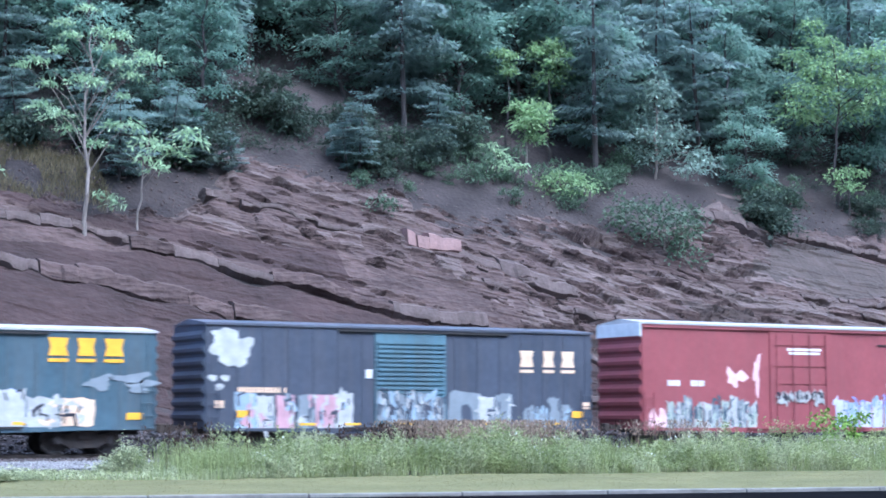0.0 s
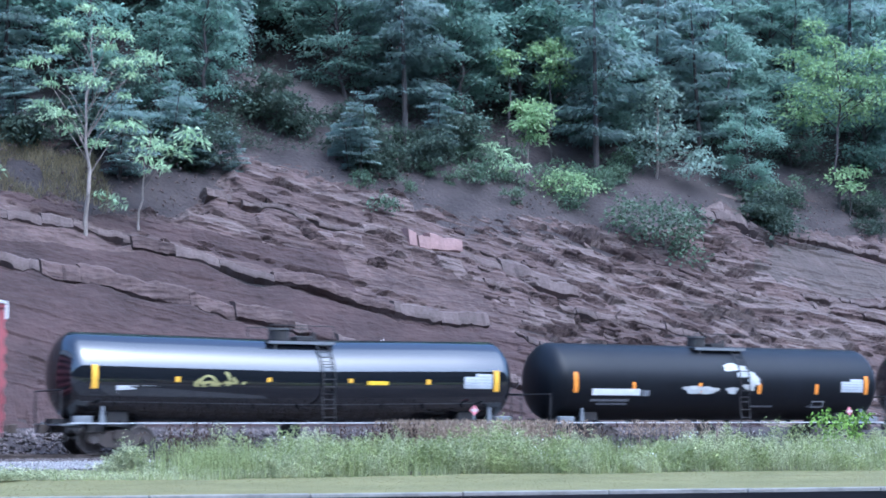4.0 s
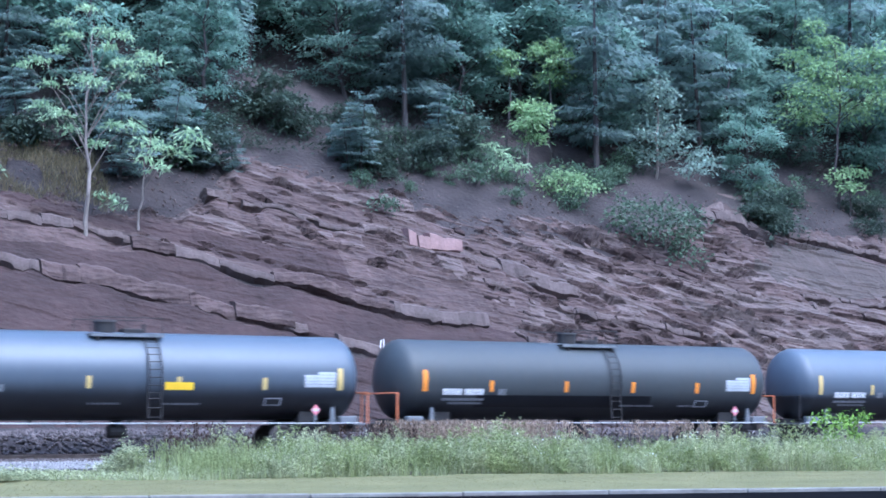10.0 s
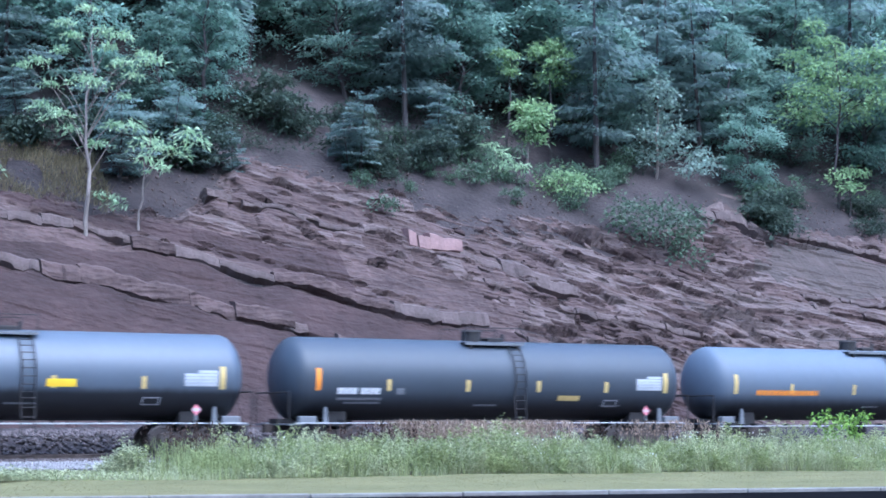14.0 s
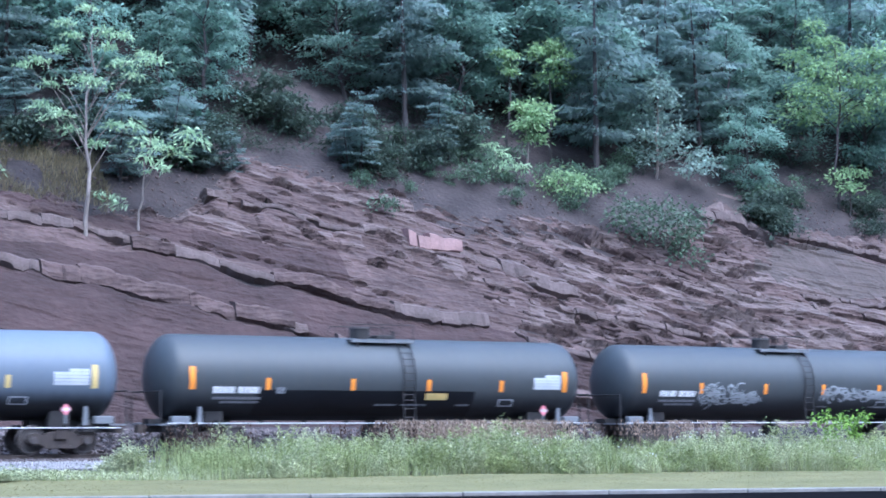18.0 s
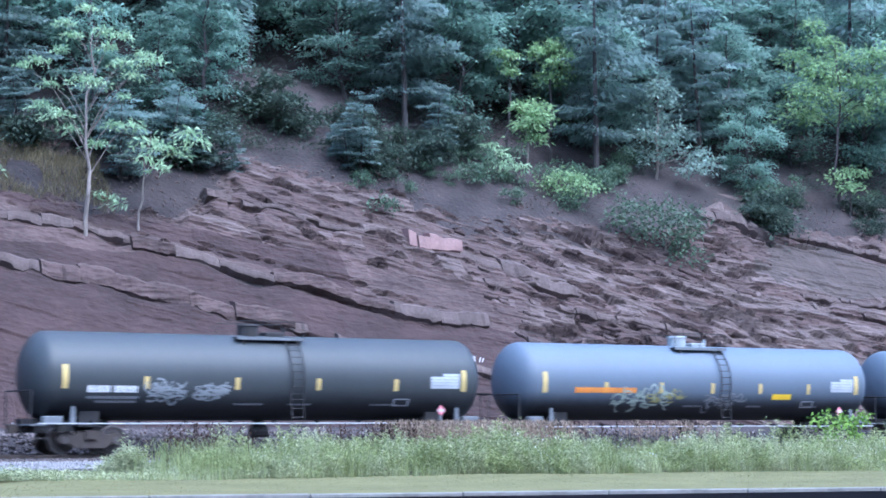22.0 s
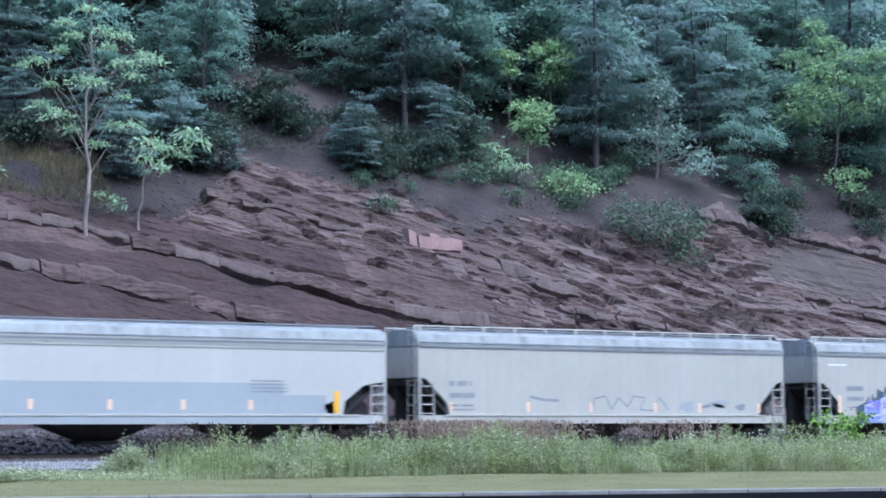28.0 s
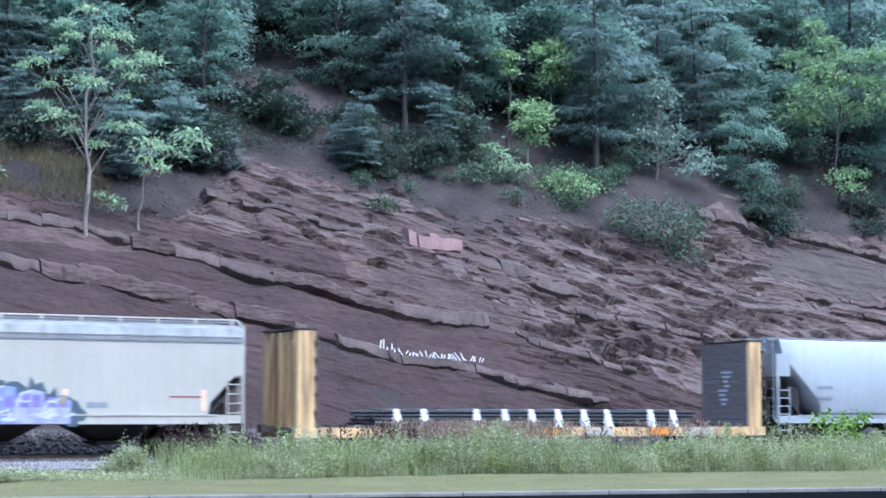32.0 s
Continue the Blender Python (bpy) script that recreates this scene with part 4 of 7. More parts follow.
def leafy_weeds(name, label, n, material, h0, h1, per, leaf, seed, spots, spread=0.16):
    r = np.random.RandomState(seed)
    x, y = spots
    h = r.uniform(h0, h1, n) * weed_height(x, y) * np.where(r.rand(n) < 0.08, r.uniform(1.1, 1.35, n), 1)
    lean = r.normal(0, 0.10, (n, 2))
    t = r.uniform(0.12, 1, (n, per))
    px = x[:, None] + lean[:, :1] * h[:, None] * t + r.normal(0, spread, (n, per)) * (1.05 - t)
    py = y[:, None] + lean[:, 1:] * h[:, None] * t + r.normal(0, spread, (n, per)) * (1.05 - t)
    pz = 0.14 + h[:, None] * t
    c = np.stack([px, py, pz], -1).reshape(-1, 3)
    a = r.uniform(0, 6.283, n * per)
    d = np.stack([np.cos(a), np.sin(a), r.uniform(0.1, 0.9, n * per)], -1)
    v, f = leaves(c, d, leaf[0], leaf[1], r, 0.5)
    return tagged(new(name, raw(name, v, f, material)), label, "weeds", kind="stuff")


leafy_weeds("tall_weeds", "tall green leafy weeds between lawn and track", 1900, M["weed"], 0.8, 1.3, 46, (0.12, 0.03), 51, weed_spots(1900), 0.12)
leafy_weeds("pale_weeds", "pale grey-green feathery weeds in a dense drift", 2700, M["weed2"], 0.9, 1.26, 46, (0.10, 0.022), 52, weed_spots(2700, 18, 47), 0.10)
n = 9000
x, y = weed_spots(n)
gh = blades(n, (x, y), 0.5, 1.05, 0.02, 0.35, M["weed"], "long_grass", wr, verge_z)
tagged(new("long_grass", gh), "long uncut grass along the verge", "grass", kind="stuff")
n = 2600
x, y = wr.uniform(16.3, 36, n), wr.uniform(-13.5, -10.2, n)
keep = (vnoise(x * 0.35, x * 0 + 9, 1) > -0.15) & (wr.rand(n) < np.clip((36 - x) / 12, 0.0, 1))
x, y = x[keep], y[keep]
tagged(new("seed_stems", blades(len(x), (x, y), 0.95, 1.35, 0.03, 0.12, M["seed"], "seed_stems", wr, verge_z)), "dry brown seed stems standing behind the weeds", "weeds", kind="stuff")
sx, sy = np.repeat(x, 14), np.repeat(y, 14)
c = np.stack([sx + wr.normal(0, 0.05, len(sx)), sy + wr.normal(0, 0.05, len(sx)), 0.14 + wr.uniform(0.9, 1.36, len(sx))], -1)
v, f = leaves(c, wr.normal(0, 0.4, (len(sx), 3)) + np.array([0, 0, 1.0]), 0.11, 0.03, wr, 0.3)
tagged(new("seed_heads", raw("seed_heads", v, f, M["seed"])), "brown seed heads on dry stems", "weeds", kind="stuff")
n = 170
x, y = wr.uniform(16.8, 31, n), wr.uniform(-13.8, -11.0, n)
keep = vnoise(x * 0.55, x * 0 + 2, 2) > 0.0
x, y = x[keep], y[keep]
tagged(new("dock_stems", blades(len(x), (x, y), 0.9, 1.3, 0.05, 0.15, M["dock"], "dock_stems", wr, verge_z)), "dark brown dock stems standing behind the weeds", "weeds", kind="stuff")
sx, sy = np.repeat(x, 14), np.repeat(y, 14)
c = np.stack([sx + wr.normal(0, 0.05, len(sx)), sy + wr.normal(0, 0.05, len(sx)), 0.14 + wr.uniform(0.65, 1.28, len(sx))], -1)
v, f = leaves(c, wr.normal(0, 0.5, (len(sx), 3)) + np.array([0, 0, 1.0]), 0.12, 0.045, wr, 0.3)
tagged(new("dock_seed", raw("dock_seed", v, f, M["dock"])), "dark brown dock seed clusters", "weeds", kind="stuff")
n = 150
x, y = weed_spots(n, 17, 45, 4)
v, f = leaves(np.stack([x, y, 0.2 + 1.12 * weed_height(x, y)], -1), wr.normal(0, 1, (n, 3)), 0.045, 0.045, wr, 0.2)
tagged(new("white_flowers", raw("white_flowers", v, f, M["petal"])), "small white flower heads among the weeds", "flowers", kind="stuff")
n = 7000
x = wr.uniform(8, 40, n)
y = kerb_y(x) + 0.05 + wr.rand(n) * (weed_front(x) + 1.0 - kerb_y(x))
tagged(new("lawn_grass", blades(n, (x, y), 0.01, 0.028, 0.014, 0.9, M["lawn"], "lawn_grass", wr, lawn_z, 2)), "short mown grass of the lawn strip", "grass", kind="stuff")
n = 6000
x = wr.uniform(8, 21, n)
y = weed_front(x) + wr.uniform(0.3, 5.0, n)
keep = vnoise(x * 0.9, y * 0.9, 1) > -0.35
x, y = x[keep], y[keep]
n = len(x)
tagged(new("verge_grass", blades(n, (x, y), 0.08, 0.3, 0.016, 0.6, M["weed"], "verge_grass", wr, verge_z)), "thin rough grass on the bare verge", "grass", kind="stuff")
n = 4200
x = wr.uniform(15.5, 46, n)
y = weed_front(x) + 0.35 + 0.5 * vnoise(x * 0.8, x * 0 + 5) + wr.beta(1.2, 2.0, n) * 1.6
tagged(new("fringe_grass", blades(n, (x, y), 0.1, 0.42, 0.016, 0.7, M["weed2"], "fringe_grass", wr, verge_z)), "soft pale grass spilling over the lawn's edge", "grass", kind="stuff")
n = 700
x, y = wr.normal(11.0, 0.6, n), wr.uniform(-16.2, -14.0, n)
leafy_weeds("low_weeds", "low green weeds at the gravel's edge", n, M["weed2"], 0.6, 1.2, 26, (0.12, 0.028), 53, (x, y))
n = 700
x = wr.uniform(11.5, 19.5, n)
y = weed_front(x) + 0.6 + wr.rand(n) * (-9.8 - weed_front(x))
keep = vnoise(x * 0.7, y * 0.7, 2) > -0.3
x, y = x[keep], y[keep]
leafy_weeds("ground_weeds", "low straggling weeds on the earth verge", len(x), M["weed2"], 0.18, 0.42, 26, (0.11, 0.03), 57, (x, y), 0.2)
n = 160
x, y = wr.normal(16.4, 0.3, n), wr.normal(-10.9, 0.3, n)
leafy_weeds("weed_clump", "upright clump of green weeds on the gravel", n, M["weed2"], 0.8, 1.15, 26, (0.11, 0.03), 54, (x, y), 0.14)
bush_tree("bush", "bright yellow-green leafy shrub standing in the weeds", Vector((40.6, -12.2, 0.1)), 1.5,
          fan([(-0.6, 1.55), (-0.1, 1.35), (0.3, 1.5), (0.55, 1.6), (-0.3, 1.1), (0.2, 1.05), (0.0, 0.7), (-0.5, 0.9), (0.5, 0.8)], 15, 0.5), "shrub", "bark", 0.03, 90, (0.34, 0.34, 0.22), (0.15, 0.09), (0, 0), 45)


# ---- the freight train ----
def paint(name, color, rough=0.4, var=0.2, dirt=(0.10, 0.08, 0.07), amount=0.35, spec=0.5, ior=1.45, seed=0.0, reach=(0.42, 0.78), shaded_belly=None):
    """Painted steel with grime running down it and blotches of dust; the belly pair, height and softness, sets where a
    tank's painted underside shade and unfaded black begin.
    """
    m = mat(name, color, rough, var, 0.5, spec=spec, ior=ior, rvar=0.025)
    nt = m.node_tree
    n, l = nt.nodes, nt.links
    b = n["Principled BSDF"]
    base = b.inputs["Base Color"].links[0].from_socket
    co = n.new("ShaderNodeTexCoord")
    mp = n.new("ShaderNodeMapping")
    mp.inputs["Scale"].default_value = (2.2, 2.2, 0.16)
    mp.inputs["Location"].default_value = (seed, seed, seed)
    l.new(co.outputs["Object"], mp.inputs[0])
    st = n.new("ShaderNodeTexNoise")
    st.inputs["Scale"].default_value, st.inputs["Detail"].default_value = 1.6, 7
    l.new(mp.outputs[0], st.inputs["Vector"])
    rp = n.new("ShaderNodeValToRGB")
    rp.color_ramp.elements[0].position, rp.color_ramp.elements[1].position = reach
    rp.color_ramp.elements[1].color = (amount, amount, amount, 1)
    rp.color_ramp.elements[0].color = (0, 0, 0, 1)
    l.new(st.outputs["Fac"], rp.inputs[0])
    mx = n.new("ShaderNodeMix")
    mx.data_type = "RGBA"
    mx.inputs["B"].default_value = (*dirt, 1)
    l.new(rp.outputs[0], mx.inputs["Factor"])
    l.new(base, mx.inputs["A"])
    l.new(mx.outputs["Result"], b.inputs["Base Color"])
    if shaded_belly:
        # sky-lit upper shell and shaded underside, mixed into the base colour
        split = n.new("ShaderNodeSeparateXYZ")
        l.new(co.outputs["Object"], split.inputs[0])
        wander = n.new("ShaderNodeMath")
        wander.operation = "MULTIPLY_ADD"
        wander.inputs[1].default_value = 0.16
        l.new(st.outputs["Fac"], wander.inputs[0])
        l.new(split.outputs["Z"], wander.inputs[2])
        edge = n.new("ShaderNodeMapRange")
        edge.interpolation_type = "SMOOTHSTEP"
        edge.inputs["From Min"].default_value, edge.inputs["From Max"].default_value = shaded_belly[0] + 0.08 - shaded_belly[1], shaded_belly[0] + 0.08 + shaded_belly[1]
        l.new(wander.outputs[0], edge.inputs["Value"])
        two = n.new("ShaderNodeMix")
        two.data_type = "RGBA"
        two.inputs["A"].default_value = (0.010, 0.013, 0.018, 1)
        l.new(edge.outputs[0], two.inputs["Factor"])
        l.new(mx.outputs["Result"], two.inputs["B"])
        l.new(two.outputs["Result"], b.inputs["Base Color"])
    return m


def plain(name, color, rough=0.6, var=0.12):
    return mat(name, color, rough, var, 3.0)


P = dict(
    blue=paint("dark_blue_paint", (0.058, 0.068, 0.096), 0.5, 0.2, (0.12, 0.11, 0.115)),
    teal=paint("faded_teal_paint", (0.06, 0.10, 0.13), 0.5, 0.2, (0.14, 0.13, 0.12), seed=3),
    tealdoor=paint("blue_green_door_paint", (0.10, 0.17, 0.21), 0.45),
    red=paint("faded_red_paint", (0.265, 0.074, 0.084), 0.5, 0.12, (0.24, 0.10, 0.105), 0.35),
    roof=paint("galvanised_roof", (0.42, 0.42, 0.43), 0.5, 0.2, (0.2, 0.17, 0.15)),
    blueroof=paint("dark_roof", (0.09, 0.10, 0.13), 0.5, 0.2),
    gloss=paint("gloss_black_paint", (0.008, 0.009, 0.012), 0.06, 0.1, (0.015, 0.015, 0.017), 0.2, 0.6, 1.8),
    satin=paint("satin_black_paint", (0.006, 0.007, 0.010), 0.45, 0.2, (0.010, 0.011, 0.013), 0.3, 0.3, 1.45),
    # weathered tank paints; sky sheen above and shade below are in their colour
    deepblue=paint("faded_gloss_black_shaded", (0.072, 0.090, 0.118), 0.42, 0.05, (0.08, 0.09, 0.105), 0.15, 0.5, 1.6, 2, shaded_belly=(2.15, 0.35)),
    blueblack=paint("faded_black_shaded", (0.085, 0.106, 0.138), 0.5, 0.05, (0.09, 0.10, 0.12), 0.2, 0.5, 1.6, 2, shaded_belly=(2.08, 0.16)),
    paleblue=paint("chalky_blue_black_shaded", (0.115, 0.142, 0.182), 0.55, 0.05, (0.12, 0.135, 0.16), 0.25, 0.5, 1.5, 3, shaded_belly=(1.88, 0.34)),
    bluegrey=paint("sheeny_black_shaded", (0.050, 0.062, 0.080), 0.5, 0.05, (0.055, 0.06, 0.068), 0.2, 0.5, 1.5, 8, shaded_belly=(1.8, 0.4)),
    dusty=paint("dusty_black_shaded", (0.050, 0.057, 0.062), 0.5, 0.06, (0.062, 0.064, 0.064), 0.4, 0.5, 1.45, 5, shaded_belly=(1.85, 0.4)),
    white=paint("white_hopper_paint", (0.47, 0.46, 0.425), 0.45, 0.05, (0.38, 0.36, 0.32), 0.25, seed=1),
    cream=paint("off_white_hopper_paint", (0.43, 0.415, 0.37), 0.5, 0.06, (0.36, 0.33, 0.29), 0.4, seed=4),
    hoproof=paint("weathered_hopper_roof", (0.27, 0.275, 0.27), 0.6, 0.12, (0.13, 0.14, 0.13), 0.7, 0.3, seed=9),
    grey=paint("grey_hopper_paint", (0.36, 0.39, 0.42), 0.45, 0.08, (0.25, 0.23, 0.22), 0.3, seed=6),
    yellow=paint("ochre_yellow_paint", (0.62, 0.43, 0.21), 0.6, 0.15, (0.13, 0.08, 0.055), 0.8, reach=(0.46, 0.66)),
    wood=mat("grey_bulkhead_boards", (0.13, 0.11, 0.105), 0.85, 0.3, 2, 0.01, 18, stretch=(1, 1, 5)),
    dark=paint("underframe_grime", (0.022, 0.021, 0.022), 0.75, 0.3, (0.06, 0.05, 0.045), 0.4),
    truck=paint("rusty_bogie_steel", (0.045, 0.037, 0.034), 0.75, 0.3, (0.09, 0.065, 0.05), 0.5),
    wheel=mat("worn_wheel_steel", (0.09, 0.08, 0.078), 0.5, 0.3, 4, metal=0.5),
    tread=mat("bright_tread", (0.35, 0.34, 0.33), 0.3, 0.1, 4, metal=0.9),
    orange=plain("orange_reflective_tape", (0.75, 0.27, 0.03), 0.4),
    tape=plain("yellow_reflective_tape", (0.80, 0.45, 0.04), 0.4),
    fade=plain("faded_yellow_tape", (0.55, 0.42, 0.16), 0.5),
    sign=plain("yellow_sign", (0.85, 0.55, 0.02), 0.5),
    mark=plain("white_stencil", (0.72, 0.73, 0.75), 0.6),
    softmark=plain("worn_white_stencil", (0.42, 0.44, 0.47), 0.6),
    faint=plain("faint_spray_paint", (0.13, 0.14, 0.16), 0.7),
    haze=plain("thin_white_spray", (0.27, 0.29, 0.31), 0.6),
    dim=plain("faded_stencil", (0.22, 0.23, 0.25), 0.6),
    logo=plain("yellow_emblem_paint", (0.80, 0.42, 0.03), 0.5),
    paleblock=plain("pale_emblem_paint", (0.72, 0.52, 0.36), 0.6),
    diamond=plain("faded_red_placard", (0.62, 0.22, 0.26), 0.5),
    pinkish=plain("placard_white_red", (0.75, 0.50, 0.52), 0.5),
    handrail=plain("grey_fitting_paint", (0.15, 0.16, 0.175), 0.5),
    railpaint=plain("pale_handrail_paint", (0.45, 0.46, 0.48), 0.5),
    orangerail=plain("orange_handrail", (0.62, 0.22, 0.10), 0.5),
    pipe=mat("black_pipe", (0.018, 0.020, 0.024), 0.3, 0.2, 3),
    strap=plain("white_strap", (0.75, 0.77, 0.80), 0.5),
    g_white=plain("white_spray_paint", (0.42, 0.425, 0.42), 0.7, 0.2),
    g_cyan=plain("pale_blue_spray_paint", (0.30, 0.38, 0.46), 0.7),
    g_pink=plain("pink_spray_paint", (0.48, 0.29, 0.33), 0.7),
    g_lav=plain("lavender_spray_paint", (0.32, 0.33, 0.61), 0.7, 0.25),
    g_violet=plain("violet_spray_paint", (0.20, 0.17, 0.46), 0.7, 0.25),
    g_dark=plain("dark_spray_paint", (0.03, 0.03, 0.045), 0.7),
    g_blue=plain("periwinkle_spray_paint", (0.22, 0.26, 0.56), 0.7, 0.2),
    g_teal=plain("dark_teal_spray_paint", (0.07, 0.10, 0.13), 0.7),
    g_pale=plain("pale_lilac_spray_paint", (0.50, 0.52, 0.68), 0.7),
    g_grey=plain("grey_spray_paint", (0.22, 0.25, 0.28), 0.7),
    g_green=plain("pale_green_spray_paint", (0.36, 0.42, 0.37), 0.7),
    g_olive=plain("olive_spray_paint", (0.30, 0.28, 0.11), 0.7),
    patch=paint("fresh_grey_patch", (0.33, 0.355, 0.365), 0.5, 0.05, (0.34, 0.34, 0.34), 0.15),
)

# one bogie, shared by every car
frame_outline = [(-1.12, 0.50), (-1.05, 0.66), (-0.82, 0.70), (-0.55, 0.62), (-0.38, 0.74), (0.38, 0.74), (0.55, 0.62), (0.82, 0.70), (1.05, 0.66), (1.12, 0.50), (1.05, 0.38), (0.78, 0.40), (0.45, 0.20), (-0.45, 0.20), (-0.78, 0.40), (-1.05, 0.38)]
SIDE_FRAME = [Mesh().prism(frame_outline, y - 0.09, y + 0.09).box(-0.4, 0.4, y - 0.13, y + 0.13, 0.22, 0.3) for y in (-1.0, 1.0)]
SIDE_FRAME = [m.data("side_frame", P["truck"]) for m in SIDE_FRAME]
SPRING = Mesh()
for k in range(3):
    for z in range(4):
        SPRING.tube((-0.2 + 0.2 * k, -1.0, 0.31 + 0.08 * z), (-0.2 + 0.2 * k, -1.0, 0.36 + 0.08 * z), 0.085, None, 8)
SPRING = SPRING.data("spring_nest", P["wheel"])
BOLSTER = Mesh().box(-0.2, 0.2, -1.18, 1.18, 0.5, 0.78).tube((0, 0, 0.7), (0, 0, 0.95), 0.22, None, 12).data("bogie", P["truck"])


def wheelset_mesh():
    me = Mesh().tube((0, -0.95, 0), (0, 0.95, 0), 0.085, None, 12)
    for s in (-1, 1):
        rings = [(0.655 * s, 0.485), (0.685 * s, 0.485), (0.70 * s, 0.46), (0.79 * s, 0.455), (0.79 * s, 0.39), (0.755 * s, 0.37), (0.74 * s, 0.18), (0.79 * s, 0.14), (0.79 * s, 0.0)]
        n = 28
        vs = [(r0 * math.cos(2 * math.pi * i / n), y, r0 * math.sin(2 * math.pi * i / n)) for y, r0 in rings for i in range(n)]
        me.add(vs, [(k * n + i, k * n + (i + 1) % n, (k + 1) * n + (i + 1) % n, (k + 1) * n + i) for k in range(len(rings) - 1) for i in range(n)])
        me.tube((0.27, 0.795 * s, 0), (0.27, 0.80 * s, 0), 0.05, None, 8)
    for s in (-1, 1):
        me.tube((0, 0.90 * s, 0), (0, 1.14 * s, 0), 0.13, None, 10)
    return me.data("wheelset", P["wheel"])


WHEELSET = wheelset_mesh()
COUPLER = Mesh().box(-0.75, 0, -0.11, 0.11, 0.74, 0.92).slabbox(0, 0.26, -0.17, 0.17, 0.68, 0.98, 0.03).tube((0.05, 0.2, 0.55), (-0.3, 0.32, 0.8), 0.035).data("coupler", P["truck"])
SPIN = []
CARS = []


def new_car(name, s, label, category, truck_at, coupler_at):
    """The empty at the car's middle on the rails, with bogies and couplers. s: metres along the train."""
    car = tagged(new(name, None), label, category, "cars of the freight train")
    CARS.append((car, s))
    for sx in (-1, 1):
        bogie = part("bogie", BOLSTER, None, car, "dark rusty bogie", at=pose(sx * truck_at, 0, 0))
        for k in (0, 1):
            part("side_frame", SIDE_FRAME[k], None, bogie)
        part("spring_nest", SPRING, None, bogie)
        for wx in (-0.86, 0.86):
            w = part("wheelset", WHEELSET, None, bogie, "worn steel wheelset", at=pose(wx, 0, 0.46))
            SPIN.append((w, wx, s))
        part("coupler", COUPLER, None, car, at=pose(sx * coupler_at, 0, 0, 0, 0, 0 if sx > 0 else 180))
    return car


def rect(me, x0, x1, z0, z1, y, th=0.004):
    """A thin plate of paint or metal on the near side."""
    return me.box(x0, x1, y - th, y, z0, z1)


def letter_part(name, me, material, car, label=''):
    """Lettering too small to pick apart, as one part."""
    return tagged(part(name, me, material, car, label), kind="stuff")


def stencil(x0, x1, z0, z1, y, seed, fill=0.72):
    """A line of unreadable lettering as short bars."""
    r = random.Random(seed)
    me = Mesh()
    h = z1 - z0
    x = x0
    while x < x1 - 0.2 * h:
        w = h * r.uniform(0.45, 0.7)
        if r.random() < 0.88:
            rect(me, x, min(x + w * fill, x1), z0, z1, y)
        x += w
    return me


def blob(me, cx, cz, rx, rz, y, r, n=18, rough=0.22):
    """An uneven patch, a fan of triangles round its middle."""
    ph = [r.uniform(0, 6.28) for _ in range(3)]
    vs = [(cx, y, cz)]
    for i in range(n):
        a = -2 * math.pi * i / n
        k = 1 + rough * (0.5 * math.sin(2 * a + ph[0]) + 0.6 * math.sin(3 * a + ph[1]) + 0.5 * math.sin(5 * a + ph[2]))
        vs.append((cx + rx * k * math.cos(a), y, cz + rz * k * math.sin(a)))
    return me.add(vs, [(0, 1 + (i + 1) % n, 1 + i) for i in range(n)])


def block(me, cx, cz, rx, rz, y, r, n=24):
    """A rounded block with a wandering edge."""
    ph = [r.uniform(0, 6.28) for _ in range(3)]
    vs = [(cx, y, cz)]
    for i in range(n):
        a = -2 * math.pi * i / n
        k = (abs(math.cos(a)) ** 4 + abs(math.sin(a)) ** 4) ** -0.25 * (1 + 0.05 * math.sin(3 * a + ph[0]) + 0.05 * math.sin(5 * a + ph[1]) + 0.03 * math.sin(8 * a + ph[2]))
        vs.append((cx + rx * k * math.cos(a), y, cz + rz * k * math.sin(a)))
    return me.add(vs, [(0, 1 + (i + 1) % n, 1 + i) for i in range(n)])


def stroke(me, pts, w, y):
    """A band of paint along points in x and z."""
    for q, ((xa, za), (xb, zb)) in enumerate(zip(pts, pts[1:])):
        d = Vector((xb - xa, 0, zb - za))
        if d.length < 1e-4:
            continue
        nrm = Vector((-d.z, 0, d.x)).normalized() * w / 2
        u = d.normalized() * w * 0.3
        a, b = Vector((xa, y - 0.001 * (q % 3), za)) - u, Vector((xb, y - 0.001 * (q % 3), zb)) + u
        me.add([a - nrm, b - nrm, b + nrm, a + nrm], [(0, 1, 2, 3)])
    return me


